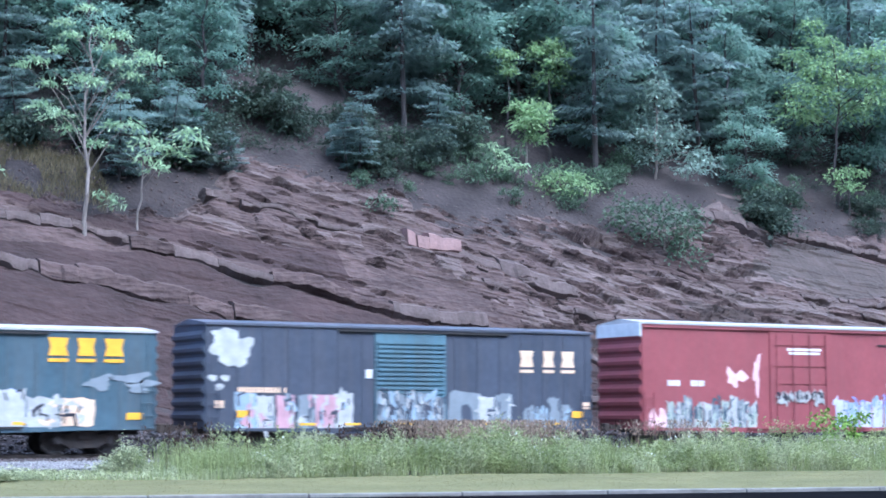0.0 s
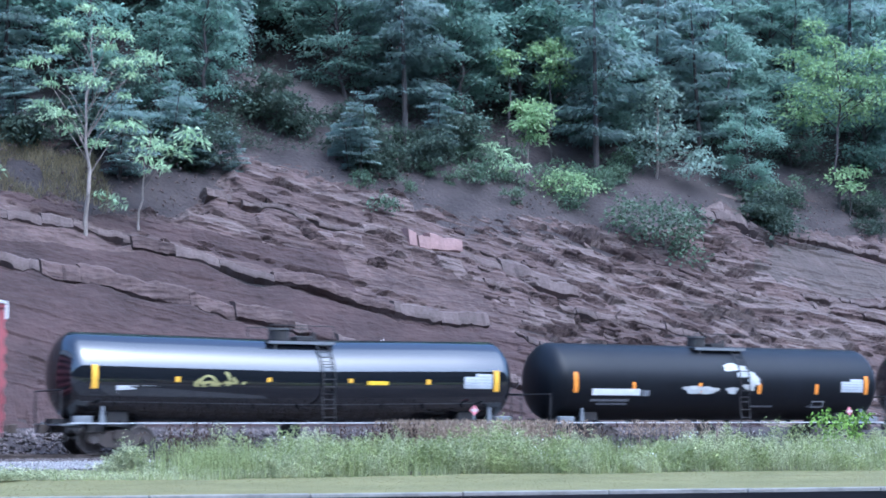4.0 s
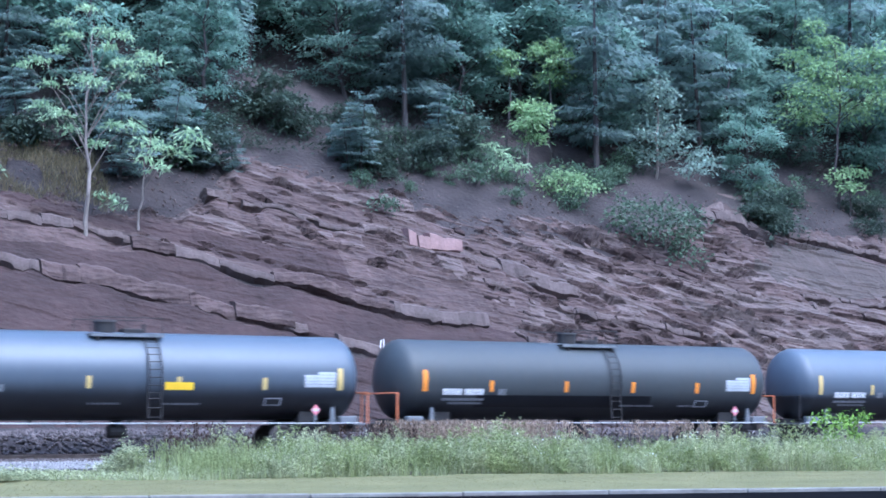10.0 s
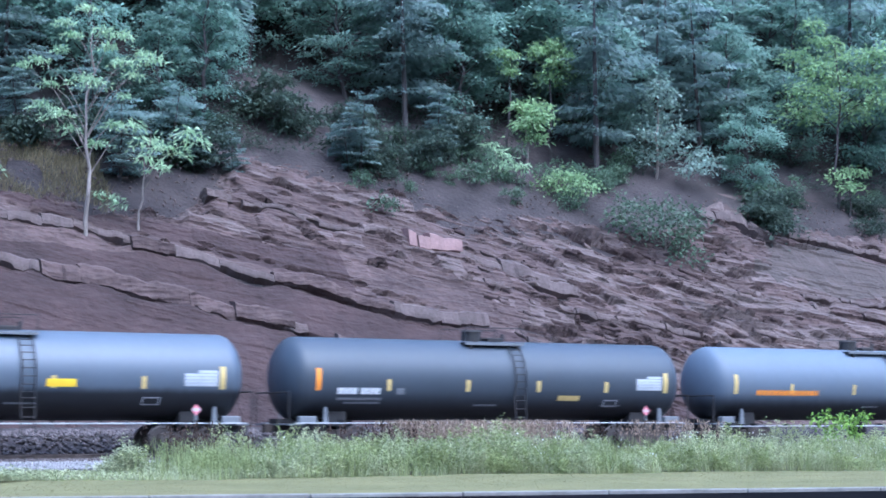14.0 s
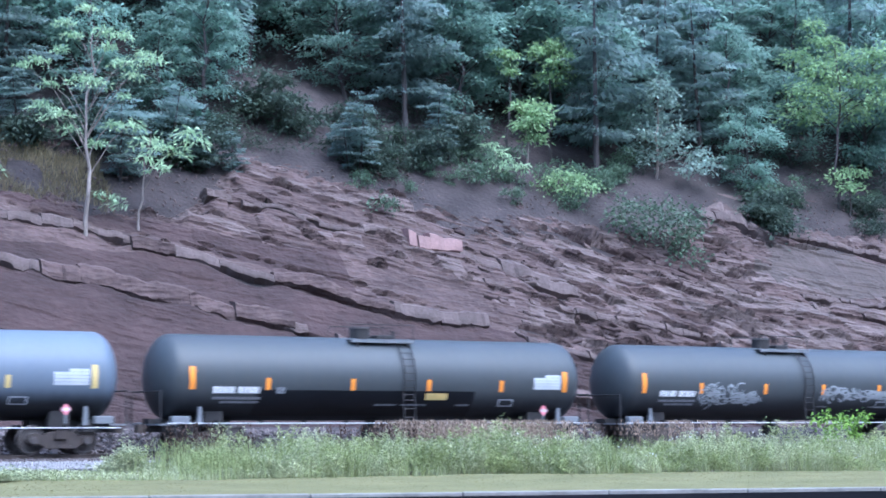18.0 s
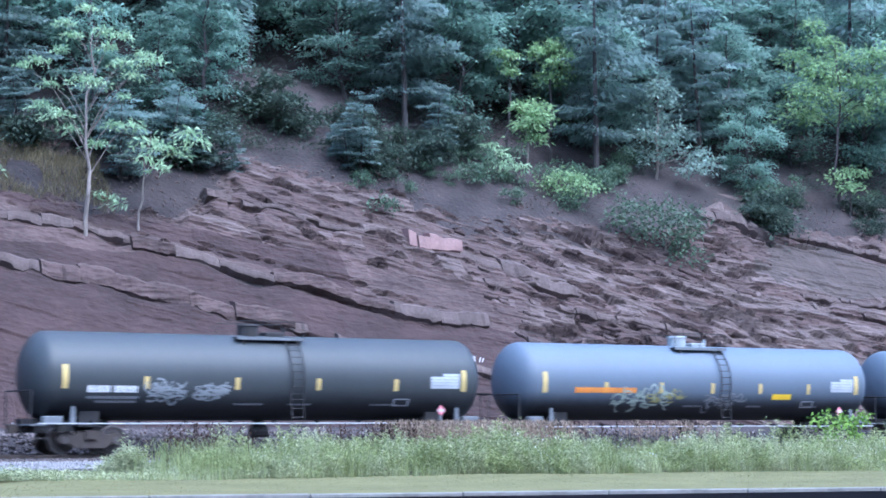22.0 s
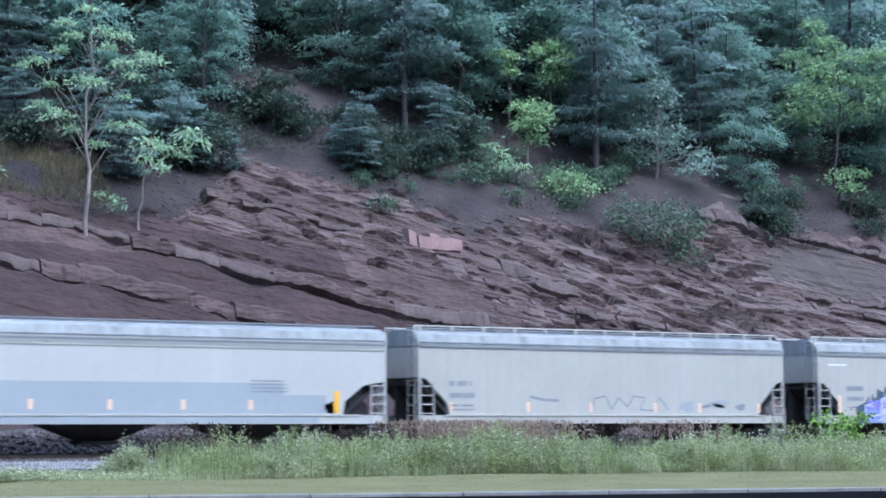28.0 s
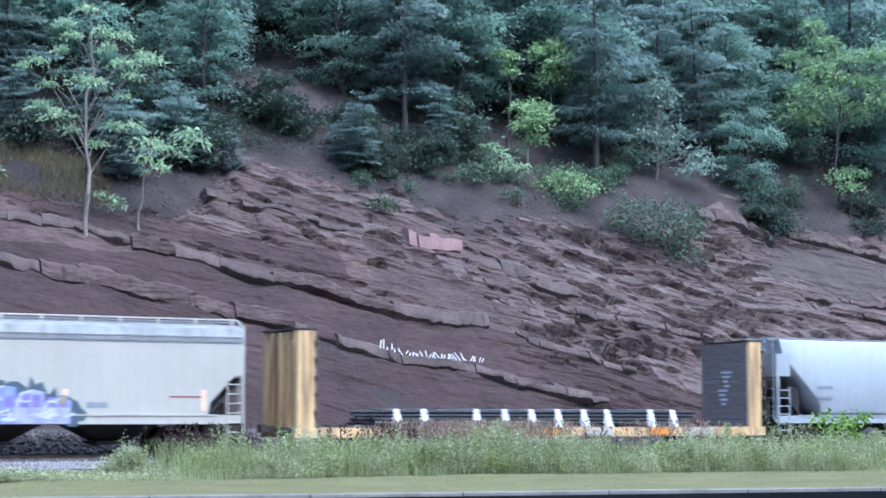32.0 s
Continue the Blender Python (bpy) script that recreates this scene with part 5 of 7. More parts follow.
def wall_piece(car, x0, x1, z0, z1, y, count, fills, dark, seed, label, ragged=0.12, strokes=7, light="g_white"):
    """Upright patches of spray paint with ragged edges, dark breaks and pale dabs, no letters."""
    r = random.Random(seed)
    w, h = (x1 - x0) / count, z1 - z0
    lay = {}
    for i in range(count):
        a, b = x0 + w * (i + r.uniform(-0.06, 0.1)), x0 + w * (i + 1 + r.uniform(-0.12, 0.05))
        top, low = z1 - h * r.uniform(0, 2 * ragged), z0 + h * r.uniform(0, ragged)
        lean = r.uniform(-0.06, 0.06) * w
        ring = []
        for k in range(6):
            ring.append((a + (b - a) * k / 5, low + r.uniform(-1, 1) * 0.3 * ragged * h))
        for k in range(1, 5):
            ring.append((b + lean * k / 5 + r.uniform(-0.04, 0.04) * w, low + (top - low) * k / 5))
        for k in range(6):
            ring.append((b + lean - (b - a) * k / 5, top + r.uniform(-1, 1) * 0.6 * ragged * h))
        for k in range(1, 5):
            ring.append((a + lean * (1 - k / 5) + r.uniform(-0.04, 0.04) * w, top - (top - low) * k / 5))
        mid = ((a + b + lean) / 2, (low + top) / 2)
        dy = y - 0.006 - 0.002 * (i % 3)
        me = lay.setdefault(fills[i % len(fills)], Mesh())
        me.add([(mid[0], dy, mid[1])] + [(px, dy, pz) for px, pz in ring], [(0, 1 + k, 1 + (k + 1) % len(ring)) for k in range(len(ring))])
        for k in range(4):
            blob(lay.setdefault(fills[(i + 1 + k) % len(fills)] + "|", Mesh()), r.uniform(a, b), r.uniform(low, top), r.uniform(0.08, 0.24) * w, r.uniform(0.06, 0.2) * h, y - 0.014 - 0.001 * k, random.Random(seed + 31 * i + k), 12, 0.5)
        for k in range(strokes):
            px, pz = r.uniform(a, b), r.uniform(low, top - 0.15 * h)
            pts = [(px, pz), (px + r.uniform(-0.06, 0.06) * w, pz + r.uniform(0.12, 0.32) * h)]
            if k % 2:
                pts.append((pts[1][0] + r.choice((-1, 1)) * r.uniform(0.15, 0.35) * w, pts[1][1] + r.uniform(-0.08, 0.1) * h))
            stroke(lay.setdefault((dark if k % 3 else light) + "||", Mesh()), pts, r.uniform(0.035, 0.10), y - 0.022 - 0.0018 * k)
    for key, me in lay.items():
        tagged(part("graffiti", me, P[key.strip("|")], car, label), kind="stuff")


def mural(car, x0, x1, z0, z1, y, seed):
    """A wide arched piece: dark shadow shapes behind lavender, a broken violet band, pale loops and dabs, no letters."""
    r = random.Random(seed)
    n, h, wide = 9, z1 - z0, x1 - x0
    lay = {k: Mesh() for k in ("g_teal", "g_lav", "g_blue", "g_violet", "g_pale", "g_olive")}

    def arch(u):
        return z0 + h * (0.30 + 0.62 * max(0.0, math.sin(math.pi * min(max(u, 0), 1))) ** 0.45)

    for i in range(22):
        u = -0.03 + 1.06 * i / 21
        z = arch(u) - 0.12 * h
        blob(lay["g_teal"], x0 + wide * u, z + r.uniform(-0.02, 0.1) * h, r.uniform(0.2, 0.4), r.uniform(0.14, 0.24) * h, y - 0.0006 * i, random.Random(seed + i), 9, 0.5)
    for sx in (x0 - 0.1, x1 + 0.1):
        blob(lay["g_teal"], sx, z0 + 0.22 * h, 0.4, 0.26 * h, y - 0.015, random.Random(seed), 10, 0.3)
    for i in range(n):
        a, b = x0 + wide * (i + 0.02) / n, x0 + wide * (i + 1.0) / n
        top = min(arch((i + 0.5) / n), z1) - 0.05 * h
        lean = r.uniform(-0.08, 0.08)
        ring = [(a, z0), (b, z0), (b + 0.03, z0 + 0.5 * (top - z0)), (b - 0.04 + lean, top - 0.04 * h), ((a + b) / 2 + lean, top + r.uniform(-0.02, 0.08) * h), (a + 0.05 + lean, top - 0.05 * h), (a - 0.03, z0 + 0.5 * (top - z0))]
        yy = y - 0.018 - 0.0006 * i
        lay["g_lav" if i % 3 else "g_blue"].add([(px, yy, pz) for px, pz in ring], [tuple(range(len(ring)))])
        for k in range(2):
            q = a + (0.12 + 0.45 * k) * (b - a)
            lay["g_violet"].add([(q, y - 0.026, z0 + 0.34 * h), (q + 0.36 * (b - a), y - 0.026, z0 + 0.34 * h), (q + 0.34 * (b - a), y - 0.026, z0 + r.uniform(0.54, 0.64) * h), (q + 0.03, y - 0.026, z0 + r.uniform(0.54, 0.62) * h)], [(0, 1, 2, 3)])
        stroke(lay["g_pale"], [(a, z0 + 0.08 * h), (a - 0.02, z0 + 0.5 * (top - z0)), (a + 0.06 + lean, top - 0.08 * h), ((a + b) / 2 + lean, top - 0.02 * h)], 0.06, y - 0.034)
        for k in range(3):
            q, g = r.uniform(a, b), z0 + r.uniform(0.05, 0.3) * h
            stroke(lay["g_pale"], [(q, g), (q + r.uniform(0.1, 0.3), g + r.uniform(-0.05, 0.1) * h), (q + r.uniform(0.2, 0.4), g + r.uniform(0.0, 0.14) * h)], r.uniform(0.05, 0.11), y - 0.038 - 0.002 * k)
        stroke(lay["g_pale"], [(a + 0.1, z0 + 0.48 * h), (a + 0.3 * (b - a), z0 + 0.45 * h), (a + 0.5 * (b - a), z0 + r.uniform(0.4, 0.56) * h)], 0.05, y - 0.046)
    for u in (0.27, 0.68, 0.97):
        blob(lay["g_olive"], x0 + wide * u, z0 + 0.5 * h, 0.09, 0.12 * h, y - 0.05, random.Random(int(u * 9)), 9, 0.3)
    for key, me in lay.items():
        tagged(part("graffiti", me, P[key], car, "violet and lavender arched graffiti with a dark edge"), kind="stuff")


def ladder(me, x0, x1, y, z0, z1, rungs, r=0.02):
    for x in (x0, x1):
        me.tube((x, y, z0), (x, y, z1), r, None, 6)
    for i in range(rungs):
        z = z0 + (z1 - z0) * (i + 0.5) / rungs
        me.tube((x0, y, z), (x1, y, z), r * 0.8, None, 6)
    return me


# ---- boxcars ----
def boxcar(s, half, bottom, eave, body, roofm, label, door_x, door_mat, ribbed_door, post=True, cap=None):
    car = new_car("boxcar", s, label, "boxcar", half - 2.3, half + 0.55)
    w = 1.46
    me = Mesh().box(-half + 0.05, half - 0.05, -w, w, bottom + 0.12, eave)
    part("body", me, body, car)
    n = 14
    for i in range(n):
        rp = Mesh()
        a, b = -half + (2 * half) * i / n, -half + (2 * half) * (i + 1) / n
        rp.add([(a, -w - 0.06, eave - 0.05), (b, -w - 0.06, eave - 0.05), (b, -w - 0.06, eave + 0.02), (a, -w - 0.06, eave + 0.02), (a, 0, eave + 0.20), (b, 0, eave + 0.20), (b, w + 0.06, eave + 0.02), (a, w + 0.06, eave + 0.02)], [(0, 1, 2, 3), (3, 2, 5, 4), (4, 5, 6, 7), (0, 3, 4, 7), (1, 6, 5, 2)])
        part("roof_panel", rp, roofm, car)
    sill = Mesh()
    for y in (-1, 1):
        sill.prism([(-half + 0.05, bottom + 0.13), (-half + 0.05, bottom + 0.05), (-half + 2.6, bottom + 0.02), (-2.4, bottom - 0.06), (2.4, bottom - 0.06), (half - 2.6, bottom + 0.02), (half - 0.05, bottom + 0.05), (half - 0.05, bottom + 0.13)], y * w - 0.05, y * w + 0.05)
    part("side_sill", sill, body, car)
    if post:
        post_mesh = Mesh().box(-0.05, 0.05, -0.022, 0.022, bottom + 0.14, eave - 0.06).data("side_post", body)
        for i in range(17):
            x = -half + 0.3 + (2 * half - 0.6) * i / 16
            if door_x[0] - 0.1 < x < door_x[1] + 0.1:
                continue
            for y in (-1, 1):
                part("side_post", post_mesh, None, car, at=pose(x, y * w, 0))
    for sx in (-1, 1):
        for k in range(7):
            en = Mesh()
            z = bottom + 0.35 + k * (eave - bottom - 0.5) / 7
            h = (eave - bottom - 0.5) / 7
            x = sx * (half - 0.06)
            en.prism([(x, z), (x + sx * 0.10, z + h * 0.25), (x + sx * 0.11, z + h * 0.5), (x, z + h * 0.85)][::-sx], -w + 0.06, w - 0.06)
            part("end_corrugation", en, body, car)
        part("ladder", ladder(Mesh(), sx * (half - 0.1) - (0.42 if sx > 0 else 0), sx * (half - 0.1) + (0.42 if sx < 0 else 0), -w - 0.07, bottom - 0.1, bottom + 1.5, 4), body, car)
        if cap:
            part("end_cap", Mesh().prism([(sx * (half - 0.02), eave - 0.55), (sx * (half + 0.05), eave - 0.5), (sx * (half + 0.05), eave + 0.0), (sx * (half - 0.02), eave)][::-sx], -w, w), P[cap], car, "white-painted upper end")
    part("underframe", Mesh().box(-half + 0.2, half - 0.2, -0.35, 0.35, 0.62, bottom + 0.12).box(-1.5, 1.5, -1.2, 1.2, bottom - 0.05, bottom + 0.12).tube((-0.9, -0.8, 0.6), (0.5, -0.8, 0.6), 0.2, None, 10), P["dark"], car)
    dx0, dx1 = door_x
    dm = Mesh().box(dx0, dx1, -w - 0.055, -w, bottom + 0.18, eave - 0.18)
    door = part("door", dm, door_mat, car, "sliding plug door")
    rb = Mesh()
    if ribbed_door:
        for k in range(18):
            z = bottom + 0.35 + k * (eave - bottom - 0.75) / 18
            h = (eave - bottom - 0.75) / 18
            rb.prism([(dx0 + 0.08, z), (dx1 - 0.08, z), (dx1 - 0.08, z + h * 0.62), (dx0 + 0.08, z + h * 0.62)], -w - 0.115, -w - 0.05)
    else:
        for z in (0.3, 0.45, 0.62, 0.82):
            rb.box(dx0 + 0.1, dx0 + 0.48 * (dx1 - dx0), -w - 0.085, -w - 0.05, bottom + z * (eave - bottom), bottom + z * (eave - bottom) + 0.05)
            rb.box(dx0 + 0.52 * (dx1 - dx0), dx1 - 0.1, -w - 0.085, -w - 0.05, bottom + z * (eave - bottom), bottom + z * (eave - bottom) + 0.05)
        for k in range(4):
            x = dx0 + 0.3 + k * (dx1 - dx0 - 0.6) / 3
            rb.tube((x, -w - 0.1, bottom + 0.3), (x, -w - 0.1, eave - 0.3), 0.02, None, 6)
    part("door_rib", rb, door_mat, door)
    for rail in (Mesh().box(dx0 - 1.4, dx1 + 2.6, -w - 0.10, -w - 0.0, eave - 0.17, eave - 0.10), Mesh().box(dx0 - 1.2, dx1 + 1.8, -w - 0.12, -w - 0.0, bottom + 0.08, bottom + 0.15)):
        part("door_rail", rail, P["dark"] if ribbed_door else body, car)
    return car, w


def emblem(car, xs, z0, z1, y, material, label):
    """Three plain emblem blocks with a bar under each."""
    for x0, x1 in xs:
        me = Mesh()
        h = z1 - z0
        rect(me, x0, x1, z0, z0 + 0.14 * h, y)
        q = (x1 - x0) * 0.12
        me.add([(x0, y - 0.004, z0 + 0.26 * h), (x1, y - 0.004, z0 + 0.26 * h), (x1 - q, y - 0.004, z0 + 0.62 * h), (x1, y - 0.004, z1), (x0, y - 0.004, z1), (x0 + q, y - 0.004, z0 + 0.62 * h)], [(0, 1, 2, 3, 4, 5)])
        part("emblem", me, P[material], car, label)


def tabs(car, xs, z0, z1, w, y, material, name="reflector"):
    for x in xs:
        part(name, rect(Mesh(), x - w / 2, x + w / 2, z0, z1, y), P[material], car)


SC = 0.955
# faded teal boxcar, first in view
c, w = boxcar(-149.0, 7.75, 0.75, 3.98, P["teal"], P["roof"], "faded teal steel boxcar with spray-painted sides", (-1.6, 1.5), P["tealdoor"], True)
emblem(c, ((4.1, 4.75), (5.05, 5.65), (5.95, 6.6)), 2.95, 3.72, -w - 0.024, "logo", "yellow emblem block")
wall_piece(c, -3.6, 3.4, 0.80, 2.15, -w - 0.024, 7, ("g_white", "g_white", "g_pale"), "g_dark", 5, "white spray-painted shapes with dark breaks", 0.1, 4)
wall_piece(c, 3.4, 5.6, 0.80, 1.95, -w - 0.024, 2, ("g_white", "paleblock"), "g_dark", 6, "cream spray-painted shapes", 0.12, 6)
for k, (x, z) in enumerate(((5.8, 2.3), (6.9, 2.45), (7.2, 2.2))):
    part("paint_patch", blob(Mesh(), x, z, 0.5, 0.2, -w - 0.026, random.Random(k), 16, 0.5), P["g_grey"], c)
tabs(c, (7.0,), 1.12, 1.34, 0.55, -w - 0.024, "logo")
tabs(c, (-6.5, -3.5, 0, 3.2), 0.95, 1.05, 0.4, -w - 0.03, "tape")

# dark blue boxcar
c, w = boxcar(-131.86, 7.75, 0.70, 4.32, P["blue"], P["blueroof"], "dark blue steel boxcar with corrugated door and graffiti", (-1.4, 1.45), P["tealdoor"], True)
emblem(c, ((4.55, 5.15), (5.55, 6.05), (6.35, 6.95)), 2.82, 3.62, -w - 0.024, "paleblock", "faded pale emblem block")
cloud = Mesh()
for k, (x, z, rx, rz) in enumerate(((-7.0, 3.55, 0.55, 0.45), (-6.45, 3.5, 0.42, 0.4), (-7.1, 3.95, 0.4, 0.22), (-6.6, 3.15, 0.3, 0.35), (-6.9, 3.2, 0.35, 0.3))):
    blob(cloud, x, z, rx, rz, -w - 0.024 - 0.002 * k, random.Random(k), 20, 0.3)
part("paint_patch", cloud, P["g_white"], c, "faded white spray-painted cloud")
for x, z in ((-7.45, 2.5), (-7.2, 2.2), (-7.0, 2.5)):
    part("paint_patch", blob(Mesh(), x, z, 0.16, 0.12, -w - 0.026, random.Random(int(z * 10)), 10), P["g_white"], c)
wall_piece(c, -6.6, -2.2, 0.72, 2.05, -w - 0.024, 6, ("g_cyan", "g_white", "g_pink", "g_grey", "g_pink", "g_white"), "blue", 8, "pastel spray-painted upright shapes", 0.05, 5)
wall_piece(c, -1.35, 1.4, 1.0, 2.1, -w - 0.118, 7, ("g_grey", "g_cyan"), "blue", 9, "pale spray-painted shapes on the door", 0.1, 9)
arch_mesh, inner = Mesh(), Mesh()
block(arch_mesh, 2.25, 1.4, 0.72, 0.72, -w - 0.026, random.Random(3))
block(inner, 2.3, 1.2, 0.22, 0.45, -w - 0.034, random.Random(4))
tagged(part("graffiti", arch_mesh, P["g_grey"], c, "grey-white spray-painted arch"), kind="stuff")
tagged(part("graffiti", inner, P["blue"], c, "gap in the spray-painted arch"), kind="stuff")
wall_piece(c, 2.75, 4.15, 0.72, 2.05, -w - 0.036, 2, ("g_white", "g_grey"), "blue", 10, "grey-white spray-painted shapes", 0.08, 4)
wall_piece(c, 4.7, 6.9, 0.72, 1.95, -w - 0.024, 4, ("g_grey", "g_cyan", "g_grey"), "blue", 11, "grey-blue spray-painted shapes", 0.2, 4, "g_grey")
letter_part("stencil", stencil(-6.55, -4.7, 2.02, 2.2, -w - 0.026, 3), P["paleblock"], c)
tabs(c, (-6.35, 7.05), 1.18, 1.42, 0.5, -w - 0.035, "logo")
tabs(c, (-7.2, 7.45), 1.5, 1.75, 0.32, -w - 0.03, "paleblock")
tabs(c, (-4.0, -2.3, -0.2, 3.2, 5.9), 0.92, 1.0, 0.6, -w - 0.125, "tape")
part("notice", rect(Mesh(), -1.75, -1.5, 2.55, 2.85, -w - 0.03), P["mark"], c)

# red boxcar
c, w = boxcar(-114.02, 7.83, 0.66, 4.80, P["red"], P["roof"], "faded red high boxcar with white-capped ends and graffiti", (-1.6, 1.55), P["red"], False, False, "mark")
part("eave_trim", Mesh().box(-7.8, 7.8, -w - 0.07, -w, 4.62, 4.7), P["red"], c)
wall_piece(c, -6.7, -2.3, 0.60, 2.05, -w - 0.004, 10, ("g_green", "g_white", "g_grey"), "g_teal", 15, "pale green and white spray-painted shapes", 0.16, 7)
wall_piece(c, 1.8, 7.0, 0.7, 1.95, -w - 0.004, 8, ("g_pale", "g_cyan", "g_pale"), "g_blue", 16, "pale blue spray-painted shapes", 0.08, 6, "g_pale")
wall_piece(c, -1.35, 1.1, 1.72, 2.62, -w - 0.09, 5, ("g_white", "g_white"), "g_dark", 17, "white and black spray-painted tag", 0.3, 7)
part("stencil", rect(rect(Mesh(), -0.75, 1.05, 3.85, 3.95, -w - 0.06), -0.65, 0.95, 3.7, 3.8, -w - 0.06), P["mark"], c, "white lettering bars")
part("paint_patch", blob(blob(Mesh(), -3.3, 2.75, 0.4, 0.38, -w - 0.006, random.Random(4), 14, 0.6), -2.25, 2.9, 0.2, 0.6, -w - 0.006, random.Random(6), 14, 0.6), P["pinkish"], c)
for k, (xa, xb, za) in enumerate(((-6.6, -5.9, 2.4), (-5.5, -4.8, 2.4), (-1.55, -1.0, 2.85), (4.6, 5.0, 2.4), (5.1, 5.4, 2.4), (5.6, 6.8, 2.05))):
    letter_part("stencil", stencil(xa, xb, za, za + 0.22, -w - 0.006, 30 + k), P["mark"], c)
part("latch", Mesh().box(4.1, 5.3, -w - 0.05, -w, 4.12, 4.18), P["dark"], c)
for x in (-6.85, -7.3, 7.1):
    part("paint_patch", blob(Mesh(), x, 1.15, 0.2, 0.42, -w - 0.004, random.Random(int(x * 7)), 14, 0.3), P["pinkish"], c)

# ---- tank cars ----
TR, TZ = 1.46, 2.55


def on_shell(x0, x1, a0, a1, lift=0.006, n=6, shear=0.0):
    """A patch bent to the near side of the tank; angles in degrees up from its middle line."""
    me = Mesh()
    vs = []
    for i in range(n + 1):
        a = radians(a0 + (a1 - a0) * i / n)
        y, z = -(TR + lift) * math.cos(a), TZ + (TR + lift) * math.sin(a)
        d = shear * i / n
        vs += [(x0 + d, y, z), (x1 + d, y, z)]
    return me.add(vs, [(2 * i, 2 * i + 1, 2 * i + 3, 2 * i + 2) for i in range(n)])


def shell_lettering(x0, x1, a0, a1, seed, box=False):
    r = random.Random(seed)
    me = Mesh()
    h = (a1 - a0) * TR * 0.01745
    x = x0
    while x < x1 - 0.1 * h:
        w = h * r.uniform(0.5, 0.75)
        me2 = on_shell(x, min(x + w * 0.78, x1), a0, a1, 0.008, 2)
        me.add(me2.v, me2.f)
        x += w
    return me


def scrawl(car, x0, x1, z0, z1, material, seed, label, turns=26, w=0.06):
    """A quick tangle of spray-paint loops on the tank's side, no letters."""
    r = random.Random(seed)
    me = Mesh()
    for k in range(turns):
        cx = x0 + (x1 - x0) * (k + r.random()) / turns
        cz, rx, rz = r.uniform(z0, z1), r.uniform(0.08, 0.3), r.uniform(0.05, 0.5) * (z1 - z0)
        a, b = r.uniform(0, 6.28), r.uniform(1.5, 4.5)
        pts = [(cx + rx * math.cos(a + b * i / 7), cz + rz * math.sin(a + b * i / 7)) for i in range(8)]
        for q, ((xa, za), (xb, zb)) in enumerate(zip(pts, pts[1:])):
            d = Vector((xb - xa, 0, zb - za))
            n = Vector((-d.z, 0, d.x)).normalized() * w * r.uniform(0.3, 0.6)
            vs = []
            for x, z in ((xa - n.x, za - n.z), (xb - n.x, zb - n.z), (xb + n.x, zb + n.z), (xa + n.x, za + n.z)):
                up = max(-0.95, min(0.95, (z - TZ) / TR))
                vs.append((x, -TR * math.sqrt(1 - up * up) - 0.008 - 0.0012 * ((k * 7 + q) % 6), z))
            me.add(vs, [(0, 1, 2, 3)])
    tagged(part("graffiti", me, P[material], car, label), kind="stuff")


def tank_profile(half, n=12):
    """Radius along the length: straight shell and bulging heads."""
    return [(-half + 0.78 * (1 - math.cos(math.pi / 2 * i / n)), TR * math.sin(math.pi / 2 * i / n)) for i in range(n + 1)]


